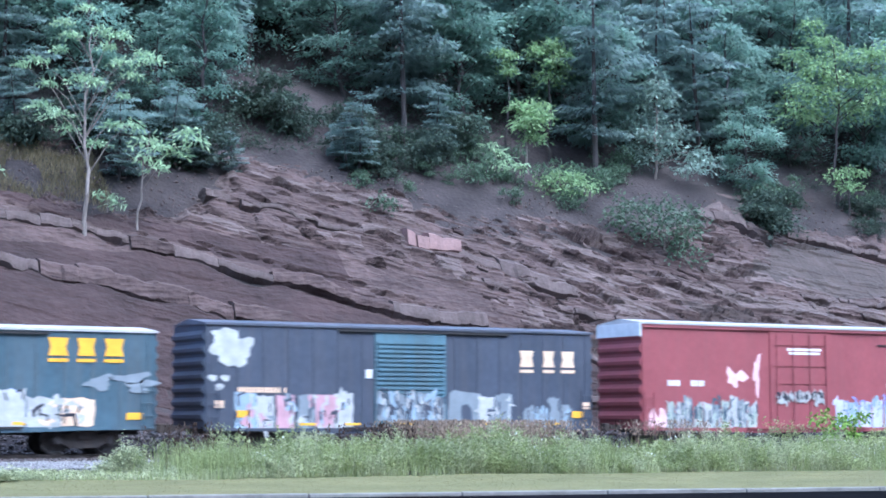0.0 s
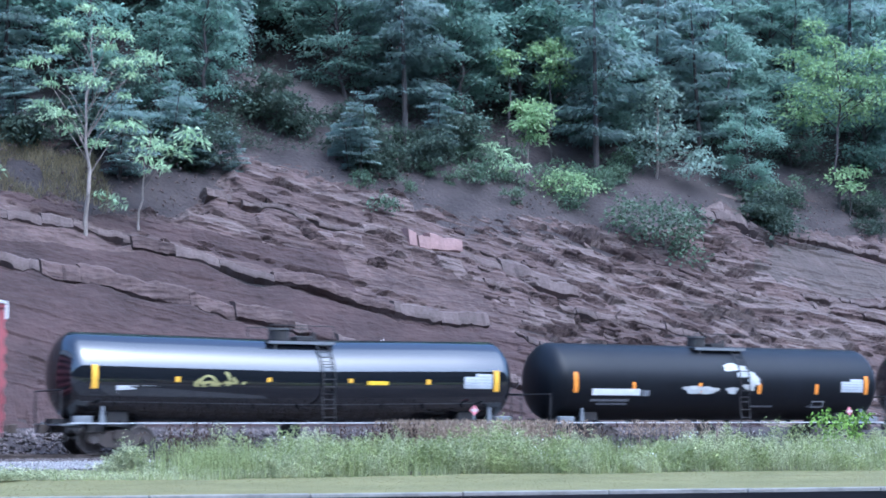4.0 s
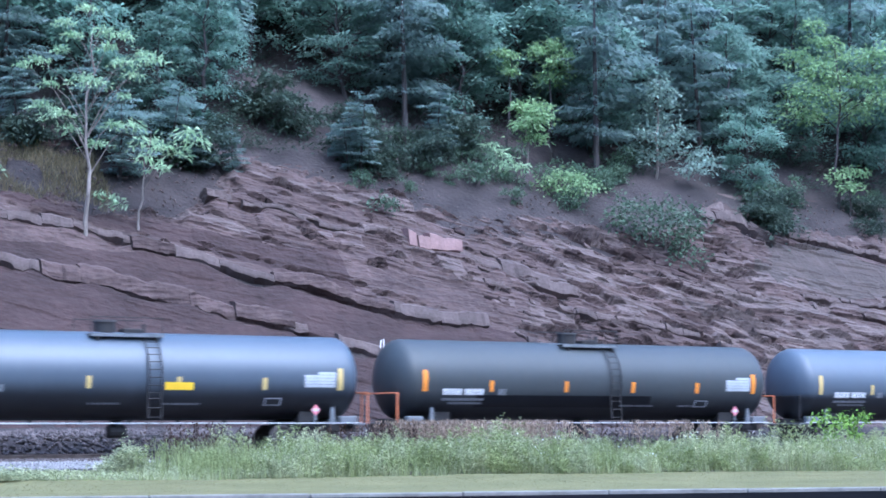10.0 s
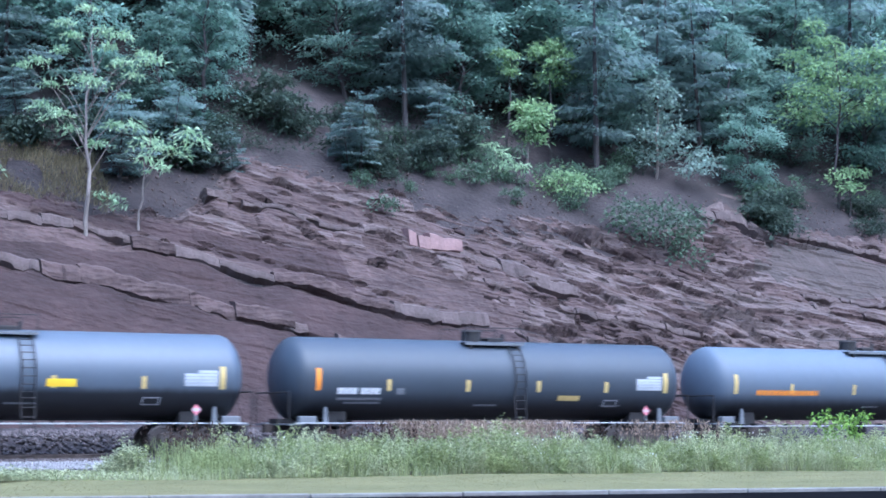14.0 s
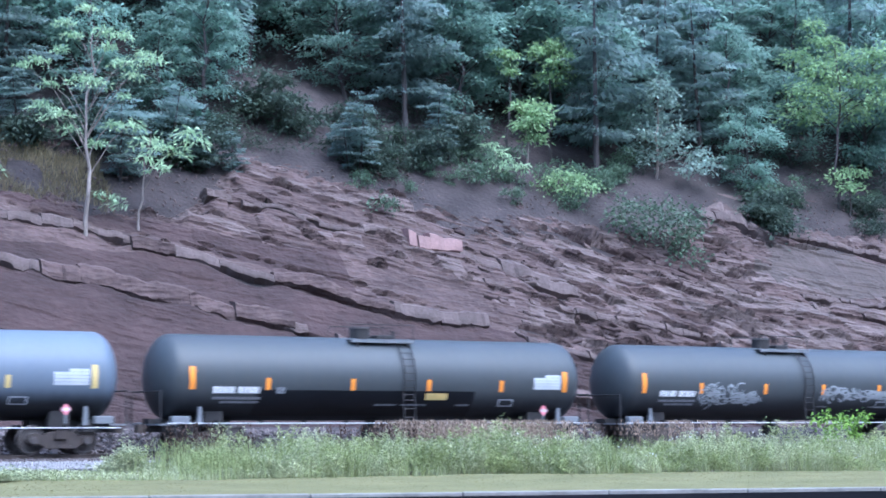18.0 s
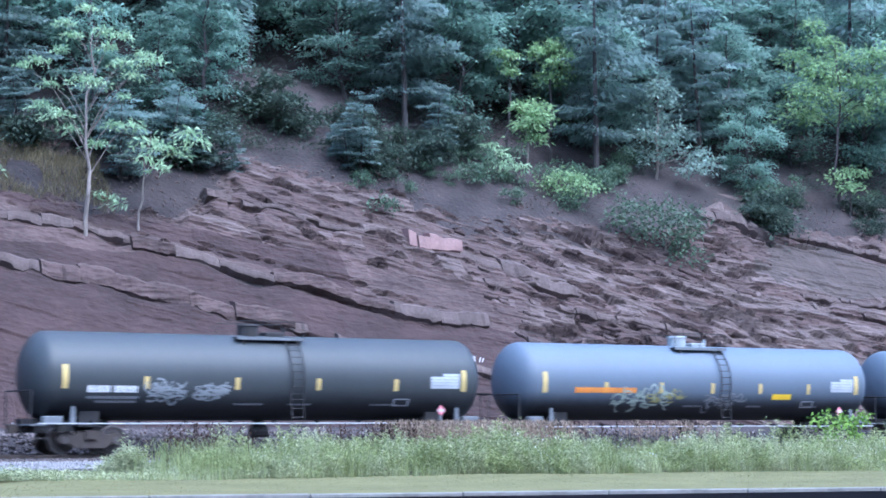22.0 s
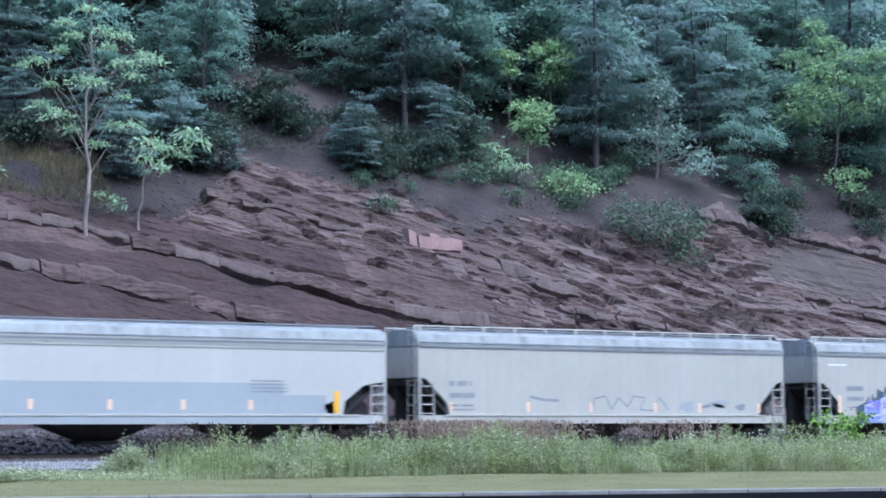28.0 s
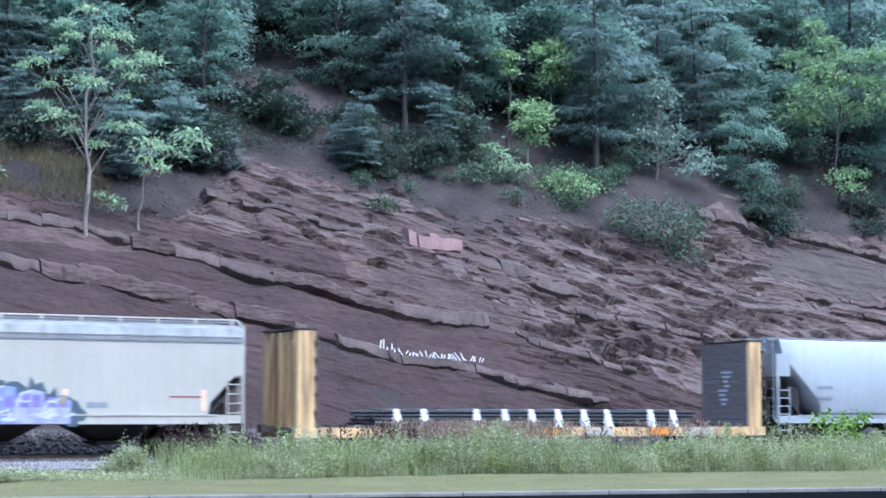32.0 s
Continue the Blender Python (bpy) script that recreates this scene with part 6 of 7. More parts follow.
def tank_car(s, half, shell, label, stripe, stripes, seed, sag=0.0, mark="mark", dome="dark", rail_end=False, placard=True, sign=None, title=True, title_box=False, low=1.0, walkmat="dark", patch_low=False):
    car = new_car("tank_car", s, label, "tank car", half - 2.05, half + 0.1)
    n = 56
    prof = tank_profile(half)
    rings = prof + [(-x, r0) for x, r0 in reversed(prof)]
    xs_ = np.linspace(rings[12][0], rings[13][0], 10)[1:-1]
    rings = rings[:13] + [(float(x), TR) for x in xs_] + rings[13:]
    vs, fs = [], []
    for x, r0 in rings:
        dz = -sag * (1 - min(1, abs(x) / half))
        for i in range(n):
            a = 2 * math.pi * i / n
            vs.append((x, r0 * math.sin(a), TZ + dz + r0 * math.cos(a)))
    for k in range(len(rings) - 1):
        fs += [(k * n + i, k * n + (i + 1) % n, (k + 1) * n + (i + 1) % n, (k + 1) * n + i) for i in range(n)]
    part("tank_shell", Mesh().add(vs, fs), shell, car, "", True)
    r = random.Random(seed)
    sh = half - 1.07
    for sx in (-1, 1):
        part("reflective_stripe", on_shell(sx * sh - 0.10, sx * sh + 0.10, -17, 13, 0.006, 6), P["orange" if s == 13.49 and sx < 0 else stripe], car)
    for x in stripes:
        part("reflective_stripe", on_shell(x - 0.085, x + 0.085, -17, -1), P[stripe], car)
    if title:
        tx = -sh + 0.75
        if title_box:
            part("number_board", on_shell(tx, tx + 2.2, -21, -11, 0.008), P["mark"], car, "white number board")
        else:
            letter_part("lettering", shell_lettering(tx, tx + 0.78, -22, -13, seed), P[mark], car)
            letter_part("lettering", shell_lettering(tx + 0.9, tx + 1.68, -22, -13, seed + 1), P[mark], car)
        letter_part("lettering", shell_lettering(tx + 0.0, tx + 1.75, -31, -27, seed + 2), P["dim"], car)
        letter_part("lettering", shell_lettering(tx + 0.3, tx + 1.7, -37, -33.5, seed + 3), P["dim"], car)
        letter_part("small_notice", shell_lettering(tx + 2.3, tx + 2.62, -22, -13, seed + 4), P["dim"], car)
    dx = sh - 1.35
    for k in range(5):
        part("data_panel", on_shell(dx + (0.0 if k < 4 else 0.5), dx + 1.17, -13 + 4.2 * k, -9.15 + 4.2 * k, 0.008, 3), P["softmark"], car, "white data lettering bars")
    for k in range(2):
        part("head_lettering", rect(Mesh(), -0.01, 0.01, 0, 0, 0).box(0, 0.012, -0.55, 0.05, 0, 0.07), P["mark"], car, at=Matrix.Translation((-half + 0.23, -0.55, TZ + 0.5 - 0.16 * k)) @ pose(0, 0, 0, 0, 0, 22))
    for k in range(3):
        x = r.uniform(-1.5, sh - 2.5)
        letter_part("small_notice", shell_lettering(x, x + r.uniform(0.5, 1.1), -40, -37, seed + 10 + k), P["dim"], car)
    if sign:
        part("warning_sign", on_shell(sign[0], sign[0] + sign[1], sign[2], sign[3], 0.010, 4), P["fade" if s in (13.49, 49.98) else "sign"], car, "yellow warning sign")
    # walkway, manway and rails on top
    walk_ = Mesh().box(-1.25, 1.25, -0.95, 0.95, TZ + TR - 0.16 - sag, TZ + TR - 0.10 - sag)
    for x in (-1.0, 1.0):
        walk_.box(x - 0.04, x + 0.04, -0.95, 0.95, TZ + TR - 0.35 - sag, TZ + TR - 0.15 - sag)
    part("top_walkway", walk_, P[walkmat], car)
    part("walkway_edge", Mesh().box(-1.25, 1.25, -0.985, -0.952, TZ + TR - 0.19 - sag, TZ + TR - 0.09 - sag), P["handrail"], car, "pale grey walkway edge")
    outline = Mesh()
    for xa, xb, a0, a1 in ((0, 0.62, -30, -28.5), (0, 0.62, -40.5, -39), (0, 0.05, -39, -30), (0.57, 0.62, -39, -30)):
        q = on_shell(sh - 2.75 + xa, sh - 2.75 + xb, a0, a1, 0.008, 2)
        outline.add(q.v, q.f)
    part("notice_frame", outline, P["softmark"], car, "pale outlined notice")
    for sx in (-1, 1):
        xm = sx * (half - 0.72)
        part("brake_box", Mesh().slabbox(xm - 0.32, xm + 0.32, -1.38, -1.1, 1.0, 1.24, 0.03), P["handrail"], car, "pale grey box on the end platform")
    z0 = TZ + TR - 0.10 - sag
    part("manway_housing", Mesh().tube((-0.45, 0, z0 - 0.2), (-0.45, 0, z0 + 0.42), 0.36, None, 14).tube((-0.45, 0, z0 + 0.42), (-0.45, 0, z0 + 0.48), 0.40, 0.36, 14).slabbox(0.1, 0.75, -0.3, 0.3, z0, z0 + 0.22, 0.03).tube((0.9, 0, z0), (0.9, 0, z0 + 0.38), 0.06, None, 8), P[dome], car)
    for y in (-0.92, 0.92):
        hr = Mesh()
        for x in (-1.22, 0, 1.22):
            hr.tube((x, y, z0), (x, y, z0 + 0.55), 0.018, None, 5)
        hr.tube((-1.22, y, z0 + 0.55), (1.22, y, z0 + 0.55), 0.016, None, 5)
        part("walkway_rail", hr, P["dark"], car)
    lad = Mesh()
    for x in (0.55, 1.0):
        lad.path([(x, -(TR + 0.10) * math.cos(radians(a)), TZ - sag * 0.9 + (TR + 0.10) * math.sin(radians(a))) for a in (62, 45, 28, 12, -4, -20)] + [(x, -TR - 0.08, 1.2), (x, -TR - 0.05, 0.55)], 0.025)
    lad = part("side_ladder", lad, P["dark"], car)
    for k in range(9):
        a = 55 - 9.5 * k
        if a > -22:
            part("rung", Mesh().tube((0.55, -(TR + 0.10) * math.cos(radians(a)), TZ + (TR + 0.10) * math.sin(radians(a))), (1.0, -(TR + 0.10) * math.cos(radians(a)), TZ + (TR + 0.10) * math.sin(radians(a))), 0.016, None, 5), P["dark"], lad)
    for z in (0.6, 0.9, 1.2, 1.5, 1.8):
        part("rung", Mesh().tube((0.55, -TR - 0.08, z), (1.0, -TR - 0.08, z), 0.018, None, 5), P["dark"], lad)
    # underframe, saddles, end platforms
    for sx in (-1, 1):
        uf = Mesh()
        uf.box(sx * half - (2.9 if sx > 0 else 0), sx * half + (2.9 if sx < 0 else 0), -0.32, 0.32, 0.70, 1.15)
        uf.prism([(sx * (half - 2.4), 0.9), (sx * (half - 1.7), 0.9), (sx * (half - 1.75), 1.7), (sx * (half - 2.35), 1.7)][::-sx], -0.9, 0.9)
        uf.box(sx * (half - 1.15) - 0.28, sx * (half - 1.15) + 0.28, -1.2, -1.0, 0.75, 1.05)
        part("stub_sill", uf, P["dark"], car)
    uf = Mesh()
    uf.tube((-0.3, 0, 0.72), (0.3, 0, 0.72), 0.22, None, 10).tube((0, 0, 0.7), (0, 0, 1.25), 0.2, None, 10)
    part("bottom_outlet", uf, P["dark"], car)
    for sx in (-1, 1):
        xa, xb = sorted((sx * (half - 0.55), sx * (half + 0.05)))
        part("end_platform", Mesh().box(xa, xb, -1.4, 1.4, 0.93, 0.985), P["handrail"], car)
        part("tank_bracket", Mesh().prism([(sx * (half - 1.35) - 0.10, 0.95), (sx * (half - 1.35) + 0.10, 0.95), (sx * (half - 1.35) + 0.05, 1.55), (sx * (half - 1.35) - 0.05, 1.55)], -1.43, -1.36), P["handrail"], car)
        er = Mesh().path([(sx * (half + 0.02), -1.38, 0.95), (sx * (half + 0.02), -1.38, 2.05), (sx * (half + 0.02), 1.38, 2.05), (sx * (half + 0.02), 1.38, 0.95)], 0.03)
        part("end_rail", er, P["orangerail"] if rail_end else P["dark"], car, "orange end handrail" if rail_end else "")
        part("step", ladder(Mesh(), sx * (half - 0.35) - 0.18, sx * (half - 0.35) + 0.18, -1.4, 0.4, 0.95, 2), P["dark"], car)
    part("side_rail", Mesh().tube((-half + 0.2, -1.47, low), (half - 0.2, -1.47, low), 0.022, None, 6).tube((-half + 0.2, 1.47, low), (half - 0.2, 1.47, low), 0.022, None, 6), P["railpaint"], car)
    for k in range(9):
        x = -half + 2 + k * (2 * half - 4) / 8
        part("rail_bracket", Mesh().box(x - 0.025, x + 0.025, -1.48, -1.15, low - 0.02, low + 0.10), P["dark"], car)
    if placard:
        x = sh - 0.95
        ring = [(x - 0.17, 1.45), (x, 1.26), (x + 0.17, 1.45), (x, 1.64)]
        part("placard", Mesh().add([(a, -1.48, z) for a, z in ring] + [(a, -1.465, z) for a, z in ring], [(0, 1, 2, 3), (7, 6, 5, 4), (0, 4, 5, 1), (1, 5, 6, 2), (2, 6, 7, 3), (3, 7, 4, 0)]), P["diamond"], car, "faded red diamond placard with a white band")
        part("placard_band", Mesh().box(x - 0.12, x + 0.12, -1.486, -1.478, 1.40, 1.50), P["g_white"], car, "white band across the placard")
        part("placard_holder", Mesh().box(x - 0.04, x + 0.04, -1.463, -1.44, 1.0, 1.5), P["handrail"], car)
    return car


def spread(k, half):
    """Places for the short stripes between the end ones."""
    q = half / 8.4
    return [q * x for x in ((-4.6, -1.4, 1.6, 4.6) if k == 4 else (-4.7, -2.2, 0.2, 2.5, 4.9))]


H = 8.6
c = tank_car(-95.73, H, P["gloss"], "glossy black tank car with yellow stripes reflecting the sky", "tape", spread(4, H), 61, 0.12, sign=(2.3, 0.8, -24, -4))
scrawl(c, -4.1, -2.7, TZ - 0.85, TZ - 0.15, "g_olive", 7, "olive spray-painted scrawl", 40, 0.12)
scrawl(c, -2.35, -1.75, TZ - 0.8, TZ - 0.35, "g_olive", 8, "olive spray-painted scrawl", 12, 0.1)
part("warning_sign", on_shell(0.4, 1.0, -57, -37, 0.01, 4, 0.2), P["g_olive"], c, "faded yellow plate")

c = tank_car(-77.62, 8.2, P["satin"], "satin black tank car with orange stripes and worn white patches", "orange", spread(4, 8.2), 62, title_box=True, placard=True)
for k, (x, z, rx, rz) in enumerate(((-1.65, -0.28, 0.5, 0.16), (-0.95, -0.30, 0.45, 0.15), (0.35, 0.6, 0.55, 0.16), (0.9, 0.35, 0.45, 0.17), (1.3, 0.1, 0.3, 0.18), (1.05, -0.15, 0.3, 0.14), (0.2, -0.3, 0.28, 0.14))):
    a = math.degrees(math.asin(z / TR))
    da = math.degrees(rz / TR)
    me = Mesh()
    rr = random.Random(k)
    ring = []
    for i in range(20):
        t = -2 * math.pi * i / 20
        q = 1 + 0.18 * math.sin(3 * t + k) + 0.12 * math.sin(5 * t)
        aa = radians(a + da * q * math.sin(t))
        ring.append((x + rx * q * math.cos(t), -(TR + 0.012) * math.cos(aa), TZ + (TR + 0.012) * math.sin(aa)))
    mid = (x, -(TR + 0.014) * math.cos(radians(a)), TZ + (TR + 0.014) * math.sin(radians(a)))
    part("paint_patch", me.add([mid] + ring, [(0, 1 + (i + 1) % 20, 1 + i) for i in range(20)]), P["g_white"], c, "worn white paint patch")

c = tank_car(-59.30, H, P["gloss"], "glossy black tank car with yellow stripes and white lettering", "tape", spread(4, H), 63, sign=(2.9, 1.05, -25, -14))
part("warning_sign", on_shell(0.15, 0.75, -38, -22, 0.01, 4, 0.3), P["sign"], c, "tilted yellow plate")
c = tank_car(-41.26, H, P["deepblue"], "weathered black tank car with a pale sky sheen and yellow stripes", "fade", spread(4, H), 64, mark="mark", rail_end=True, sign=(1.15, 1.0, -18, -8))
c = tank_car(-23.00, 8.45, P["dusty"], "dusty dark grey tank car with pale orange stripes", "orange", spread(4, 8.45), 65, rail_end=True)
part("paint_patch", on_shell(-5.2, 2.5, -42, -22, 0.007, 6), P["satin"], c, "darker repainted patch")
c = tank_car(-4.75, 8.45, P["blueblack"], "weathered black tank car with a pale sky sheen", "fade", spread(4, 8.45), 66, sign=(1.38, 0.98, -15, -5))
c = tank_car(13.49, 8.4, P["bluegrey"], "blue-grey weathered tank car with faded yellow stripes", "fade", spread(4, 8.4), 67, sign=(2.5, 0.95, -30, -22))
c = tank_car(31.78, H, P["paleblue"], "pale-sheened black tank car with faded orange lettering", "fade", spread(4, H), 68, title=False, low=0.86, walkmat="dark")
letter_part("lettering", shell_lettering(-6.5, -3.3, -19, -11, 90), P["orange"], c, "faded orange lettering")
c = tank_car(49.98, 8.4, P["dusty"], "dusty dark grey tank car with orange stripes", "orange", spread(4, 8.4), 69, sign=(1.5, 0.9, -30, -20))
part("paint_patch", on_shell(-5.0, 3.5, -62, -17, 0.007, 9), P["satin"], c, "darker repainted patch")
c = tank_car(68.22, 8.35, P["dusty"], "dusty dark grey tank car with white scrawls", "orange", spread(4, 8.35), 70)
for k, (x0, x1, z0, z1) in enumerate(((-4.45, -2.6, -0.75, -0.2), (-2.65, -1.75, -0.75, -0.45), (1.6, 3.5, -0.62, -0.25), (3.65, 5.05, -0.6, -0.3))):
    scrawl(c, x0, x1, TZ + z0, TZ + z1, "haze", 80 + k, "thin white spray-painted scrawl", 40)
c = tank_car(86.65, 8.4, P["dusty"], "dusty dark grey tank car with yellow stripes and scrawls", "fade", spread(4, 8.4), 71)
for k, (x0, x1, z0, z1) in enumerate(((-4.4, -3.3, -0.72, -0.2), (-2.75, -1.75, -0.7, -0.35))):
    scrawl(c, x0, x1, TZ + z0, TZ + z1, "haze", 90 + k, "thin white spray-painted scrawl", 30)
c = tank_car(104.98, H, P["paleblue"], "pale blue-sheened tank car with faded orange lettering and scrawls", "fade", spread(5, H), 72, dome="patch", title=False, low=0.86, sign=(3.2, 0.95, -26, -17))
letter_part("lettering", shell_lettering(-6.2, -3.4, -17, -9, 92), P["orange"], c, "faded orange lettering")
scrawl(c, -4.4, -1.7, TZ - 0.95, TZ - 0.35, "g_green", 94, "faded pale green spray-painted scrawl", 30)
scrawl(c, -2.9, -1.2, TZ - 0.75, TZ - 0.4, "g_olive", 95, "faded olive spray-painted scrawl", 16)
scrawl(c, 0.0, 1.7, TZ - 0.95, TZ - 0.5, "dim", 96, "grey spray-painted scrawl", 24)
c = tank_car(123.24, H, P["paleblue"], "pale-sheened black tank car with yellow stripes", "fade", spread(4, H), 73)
part("warning_sign", on_shell(2.15, 3.0, -16, -9, 0.01, 4), P["orange"], c, "orange warning sign")
part("repair_plate", on_shell(-0.55, 0.35, 0, 9, 0.012, 4), P["dark"], c, "dark repair plate")


# ---- covered hoppers ----
def hopper(s, half, body, label, smooth, seed, rails=True, open_end=False):
    """Side sheets above sloped end sheets, roof with a running board, sill, end ladders and outlet gates."""
    car = new_car("covered_hopper", s, label, "hopper car", half - 1.5, half + 0.45)
    w, sill_b, sill_t, crease, top = 1.55, 0.98, 1.28, 3.74, 4.32
    bay = 1.2
    side = [(-half + 0.02, 2.62), (-half + 0.02, crease), (half - 0.02, crease), (half - 0.02, 2.62), (half - 0.35, 2.56), (half - bay, 1.7), (half - bay - 0.1, sill_t - 0.02), (-half + bay + 0.1, sill_t - 0.02), (-half + bay, 1.7), (-half + 0.35, 2.56)]
    if smooth:
        bay = 1.6
        side = [(-half + 0.02, 2.45), (-half + 0.02, crease), (half - 0.02, crease), (half - 0.02, 2.45), (half - 0.9, 2.3), (half - bay, 1.75), (half - bay - 0.1, sill_t - 0.02), (-half + bay + 0.1, sill_t - 0.02), (-half + bay, 1.75), (-half + 0.9, 2.3)]
    if open_end:
        side = [(-half + 0.45, crease), (half - 0.45, crease), (half - 1.5, 2.5), (half - 2.3, 1.7), (half - 2.4, sill_t - 0.02), (-half + 2.4, sill_t - 0.02), (-half + 2.3, 1.7), (-half + 1.5, 2.5)]
        for sx in (-1, 1):
            part("end_frame", Mesh().box(sx * (half - 0.35) - 0.35, sx * (half - 0.35) + 0.35, -w, w, crease - 0.9, crease), body, car)
            for y in (-w + 0.04, w - 0.04):
                part("end_post", Mesh().box(sx * (half - 0.08) - 0.06, sx * (half - 0.08) + 0.06, y - 0.05, y + 0.05, sill_b, crease), body, car)
    if open_end:
        # rounded sides that run over into the roof, cut off by the slope sheets
        stations = [(-half + 0.45, crease - 0.1), (-half + 1.5, 2.5), (-half + 2.3, 1.7), (-half + 2.4, sill_t - 0.02), (half - 2.4, sill_t - 0.02), (half - 2.3, 1.7), (half - 1.5, 2.5), (half - 0.45, crease - 0.1)]
        rows, m = [], 14
        for x, low in stations:
            ring = [low + (top - low) * i / m for i in range(m + 1)]
            ring = [(-w * math.sqrt(1 - ((z - 2.6) / 2.75) ** 2), z) for z in ring]
            rows.append([(x, y, z) for y, z in ring] + [(x, -y, z) for y, z in reversed(ring)])
        k = len(rows[0])
        shell = Mesh().add([p for row in rows for p in row], [(a * k + i, a * k + (i + 1) % k, (a + 1) * k + (i + 1) % k, (a + 1) * k + i) for a in range(len(rows) - 1) for i in range(k)] + [tuple(range(k)), tuple(range((len(rows)) * k - 1, (len(rows) - 1) * k - 1, -1))])
        part("body", shell, body, car, "", True)
    else:
        part("body", Mesh().prism(side, -w, w), body, car)
    rf = Mesh()
    sec = [(-w - 0.02, crease), (-w - 0.02, crease + 0.06), (-w + 0.12, top - 0.18), (-w + 0.5, top - 0.04), (-0.5, top), (0.5, top), (w - 0.5, top - 0.04), (w - 0.12, top - 0.18), (w + 0.02, crease + 0.06), (w + 0.02, crease)]
    k = len(sec)
    rf.add([(-half, y, z) for y, z in sec] + [(half, y, z) for y, z in sec], [(i, (i + 1) % k, k + (i + 1) % k, k + i) for i in range(k)] + [tuple(range(k)), tuple(range(2 * k - 1, k - 1, -1))])
    if not open_end:
        part("roof", rf, P["hoproof"], car, "grey weathered roof")
        # mid-grey strip holds the eave's shadow in its colour
        part("eave_strip", Mesh().box(-half + 0.1, half - 0.1, -w - 0.035, -w + 0.02, crease - 0.06, crease - 0.01).box(-half + 0.1, half - 0.1, -w - 0.035, -w + 0.02, crease + 0.10, crease + 0.13), P["dim"], car, "shadowed eave strip")
    if smooth:
        for z in (crease - 0.22, crease - 0.12, crease + 0.02):
            part("eave_strip", Mesh().box(-half + 0.1, half - 0.1, -w - 0.03, -w + 0.01, z, z + 0.035), body, car)
    part("side_sill", Mesh().box(-half, half, -w - 0.03, -w + 0.10, sill_b, sill_t).box(-half, half, w - 0.10, w + 0.03, sill_b, sill_t), body, car)
    part("sill_edge", Mesh().box(-half + 1.0, half - 1.0, -w - 0.06, -w - 0.02, sill_t - 0.03, sill_t + 0.02), body, car)
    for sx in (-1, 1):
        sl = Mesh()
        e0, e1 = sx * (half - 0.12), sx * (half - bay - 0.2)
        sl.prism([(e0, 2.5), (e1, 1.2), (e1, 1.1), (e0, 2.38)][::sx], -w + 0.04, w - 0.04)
        # the sheet's near-black colour carries the shade of the open end
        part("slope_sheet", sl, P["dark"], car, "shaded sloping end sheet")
        # dark filler added: blocks the view through and makes the bay look shaded
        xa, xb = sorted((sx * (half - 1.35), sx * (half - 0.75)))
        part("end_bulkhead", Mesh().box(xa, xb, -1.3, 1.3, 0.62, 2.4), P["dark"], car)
        # second dark filler, added to shade the bay from behind
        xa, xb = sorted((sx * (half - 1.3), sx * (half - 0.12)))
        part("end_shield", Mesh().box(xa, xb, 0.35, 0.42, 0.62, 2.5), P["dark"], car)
        for y in (-w + 0.02, w - 0.02):
            po = Mesh().box(sx * (half - 0.08) - 0.05, sx * (half - 0.08) + 0.05, y - 0.05, y + 0.05, sill_b, 2.6)
            part("end_post", po, body, car)
            part("end_post", Mesh().box(sx * (half - 0.5) - 0.04, sx * (half - 0.5) + 0.04, math.copysign(0.45, y) - 0.05, math.copysign(0.45, y) + 0.05, 1.0, 2.3), body, car)
        xl = sorted((sx * (half - 0.06), sx * (half - 0.62)))
        part("ladder", ladder(Mesh(), xl[0], xl[1], -w - 0.05, 0.55, 2.45, 6, 0.028), body, car)
        part("end_ladder", ladder(Mesh(), 0, 0.5, 0, 0, 3.2, 9, 0.02), body, car, at=pose(sx * (half + 0.04), -1.4, 1.1, 0, 0, 90))
        part("end_platform", Mesh().box(sx * (half - 0.35) - 0.4, sx * (half - 0.35) + 0.4, -w, w, 0.92, 1.0), P["dark"], car)
        part("brake_gear", Mesh().tube((sx * (half - 0.9), -0.5, 1.35), (sx * (half - 0.9), 0.5, 1.35), 0.22, None, 10).box(sx * (half - 0.55) - 0.12, sx * (half - 0.55) + 0.12, -0.9, -0.6, 1.1, 1.7), P["dark"], car)
    gates = 3
    for i in range(gates):
        x = (i - (gates - 1) / 2) * (2 * half - 4.4) / gates
        g = Mesh()
        a, b = (2 * half - 4.6) / gates / 2, 0.5
        g.add([(x - a, -w + 0.1, 1.3), (x + a, -w + 0.1, 1.3), (x + a, w - 0.1, 1.3), (x - a, w - 0.1, 1.3), (x - b, -0.5, 0.42), (x + b, -0.5, 0.42), (x + b, 0.5, 0.42), (x - b, 0.5, 0.42)], [(0, 4, 5, 1), (1, 5, 6, 2), (2, 6, 7, 3), (3, 7, 4, 0), (4, 7, 6, 5)])
        g.box(x - 0.6, x + 0.6, -0.7, 0.7, 0.32, 0.44)
        part("outlet_gate", g, P["dark"], car)
    if rails:
        tb = Mesh()
        for y in (-1.12, 1.12):
            tb.tube((-half + 0.1, y, top + 0.14), (half - 0.1, y, top + 0.14), 0.028, None, 6)
            for i in range(13):
                x = -half + 0.3 + i * (2 * half - 0.6) / 12
                tb.box(x - 0.045, x + 0.045, y - 0.03, y + 0.03, top - 0.3, top + 0.14)
        for sx in (-1, 1):
            tb.path([(sx * (half - 0.1), -1.12, top + 0.14), (sx * (half + 0.02), -1.3, top - 0.1), (sx * (half + 0.03), -1.45, 3.4)], 0.03)
        part("roof_rail", tb, body, car)
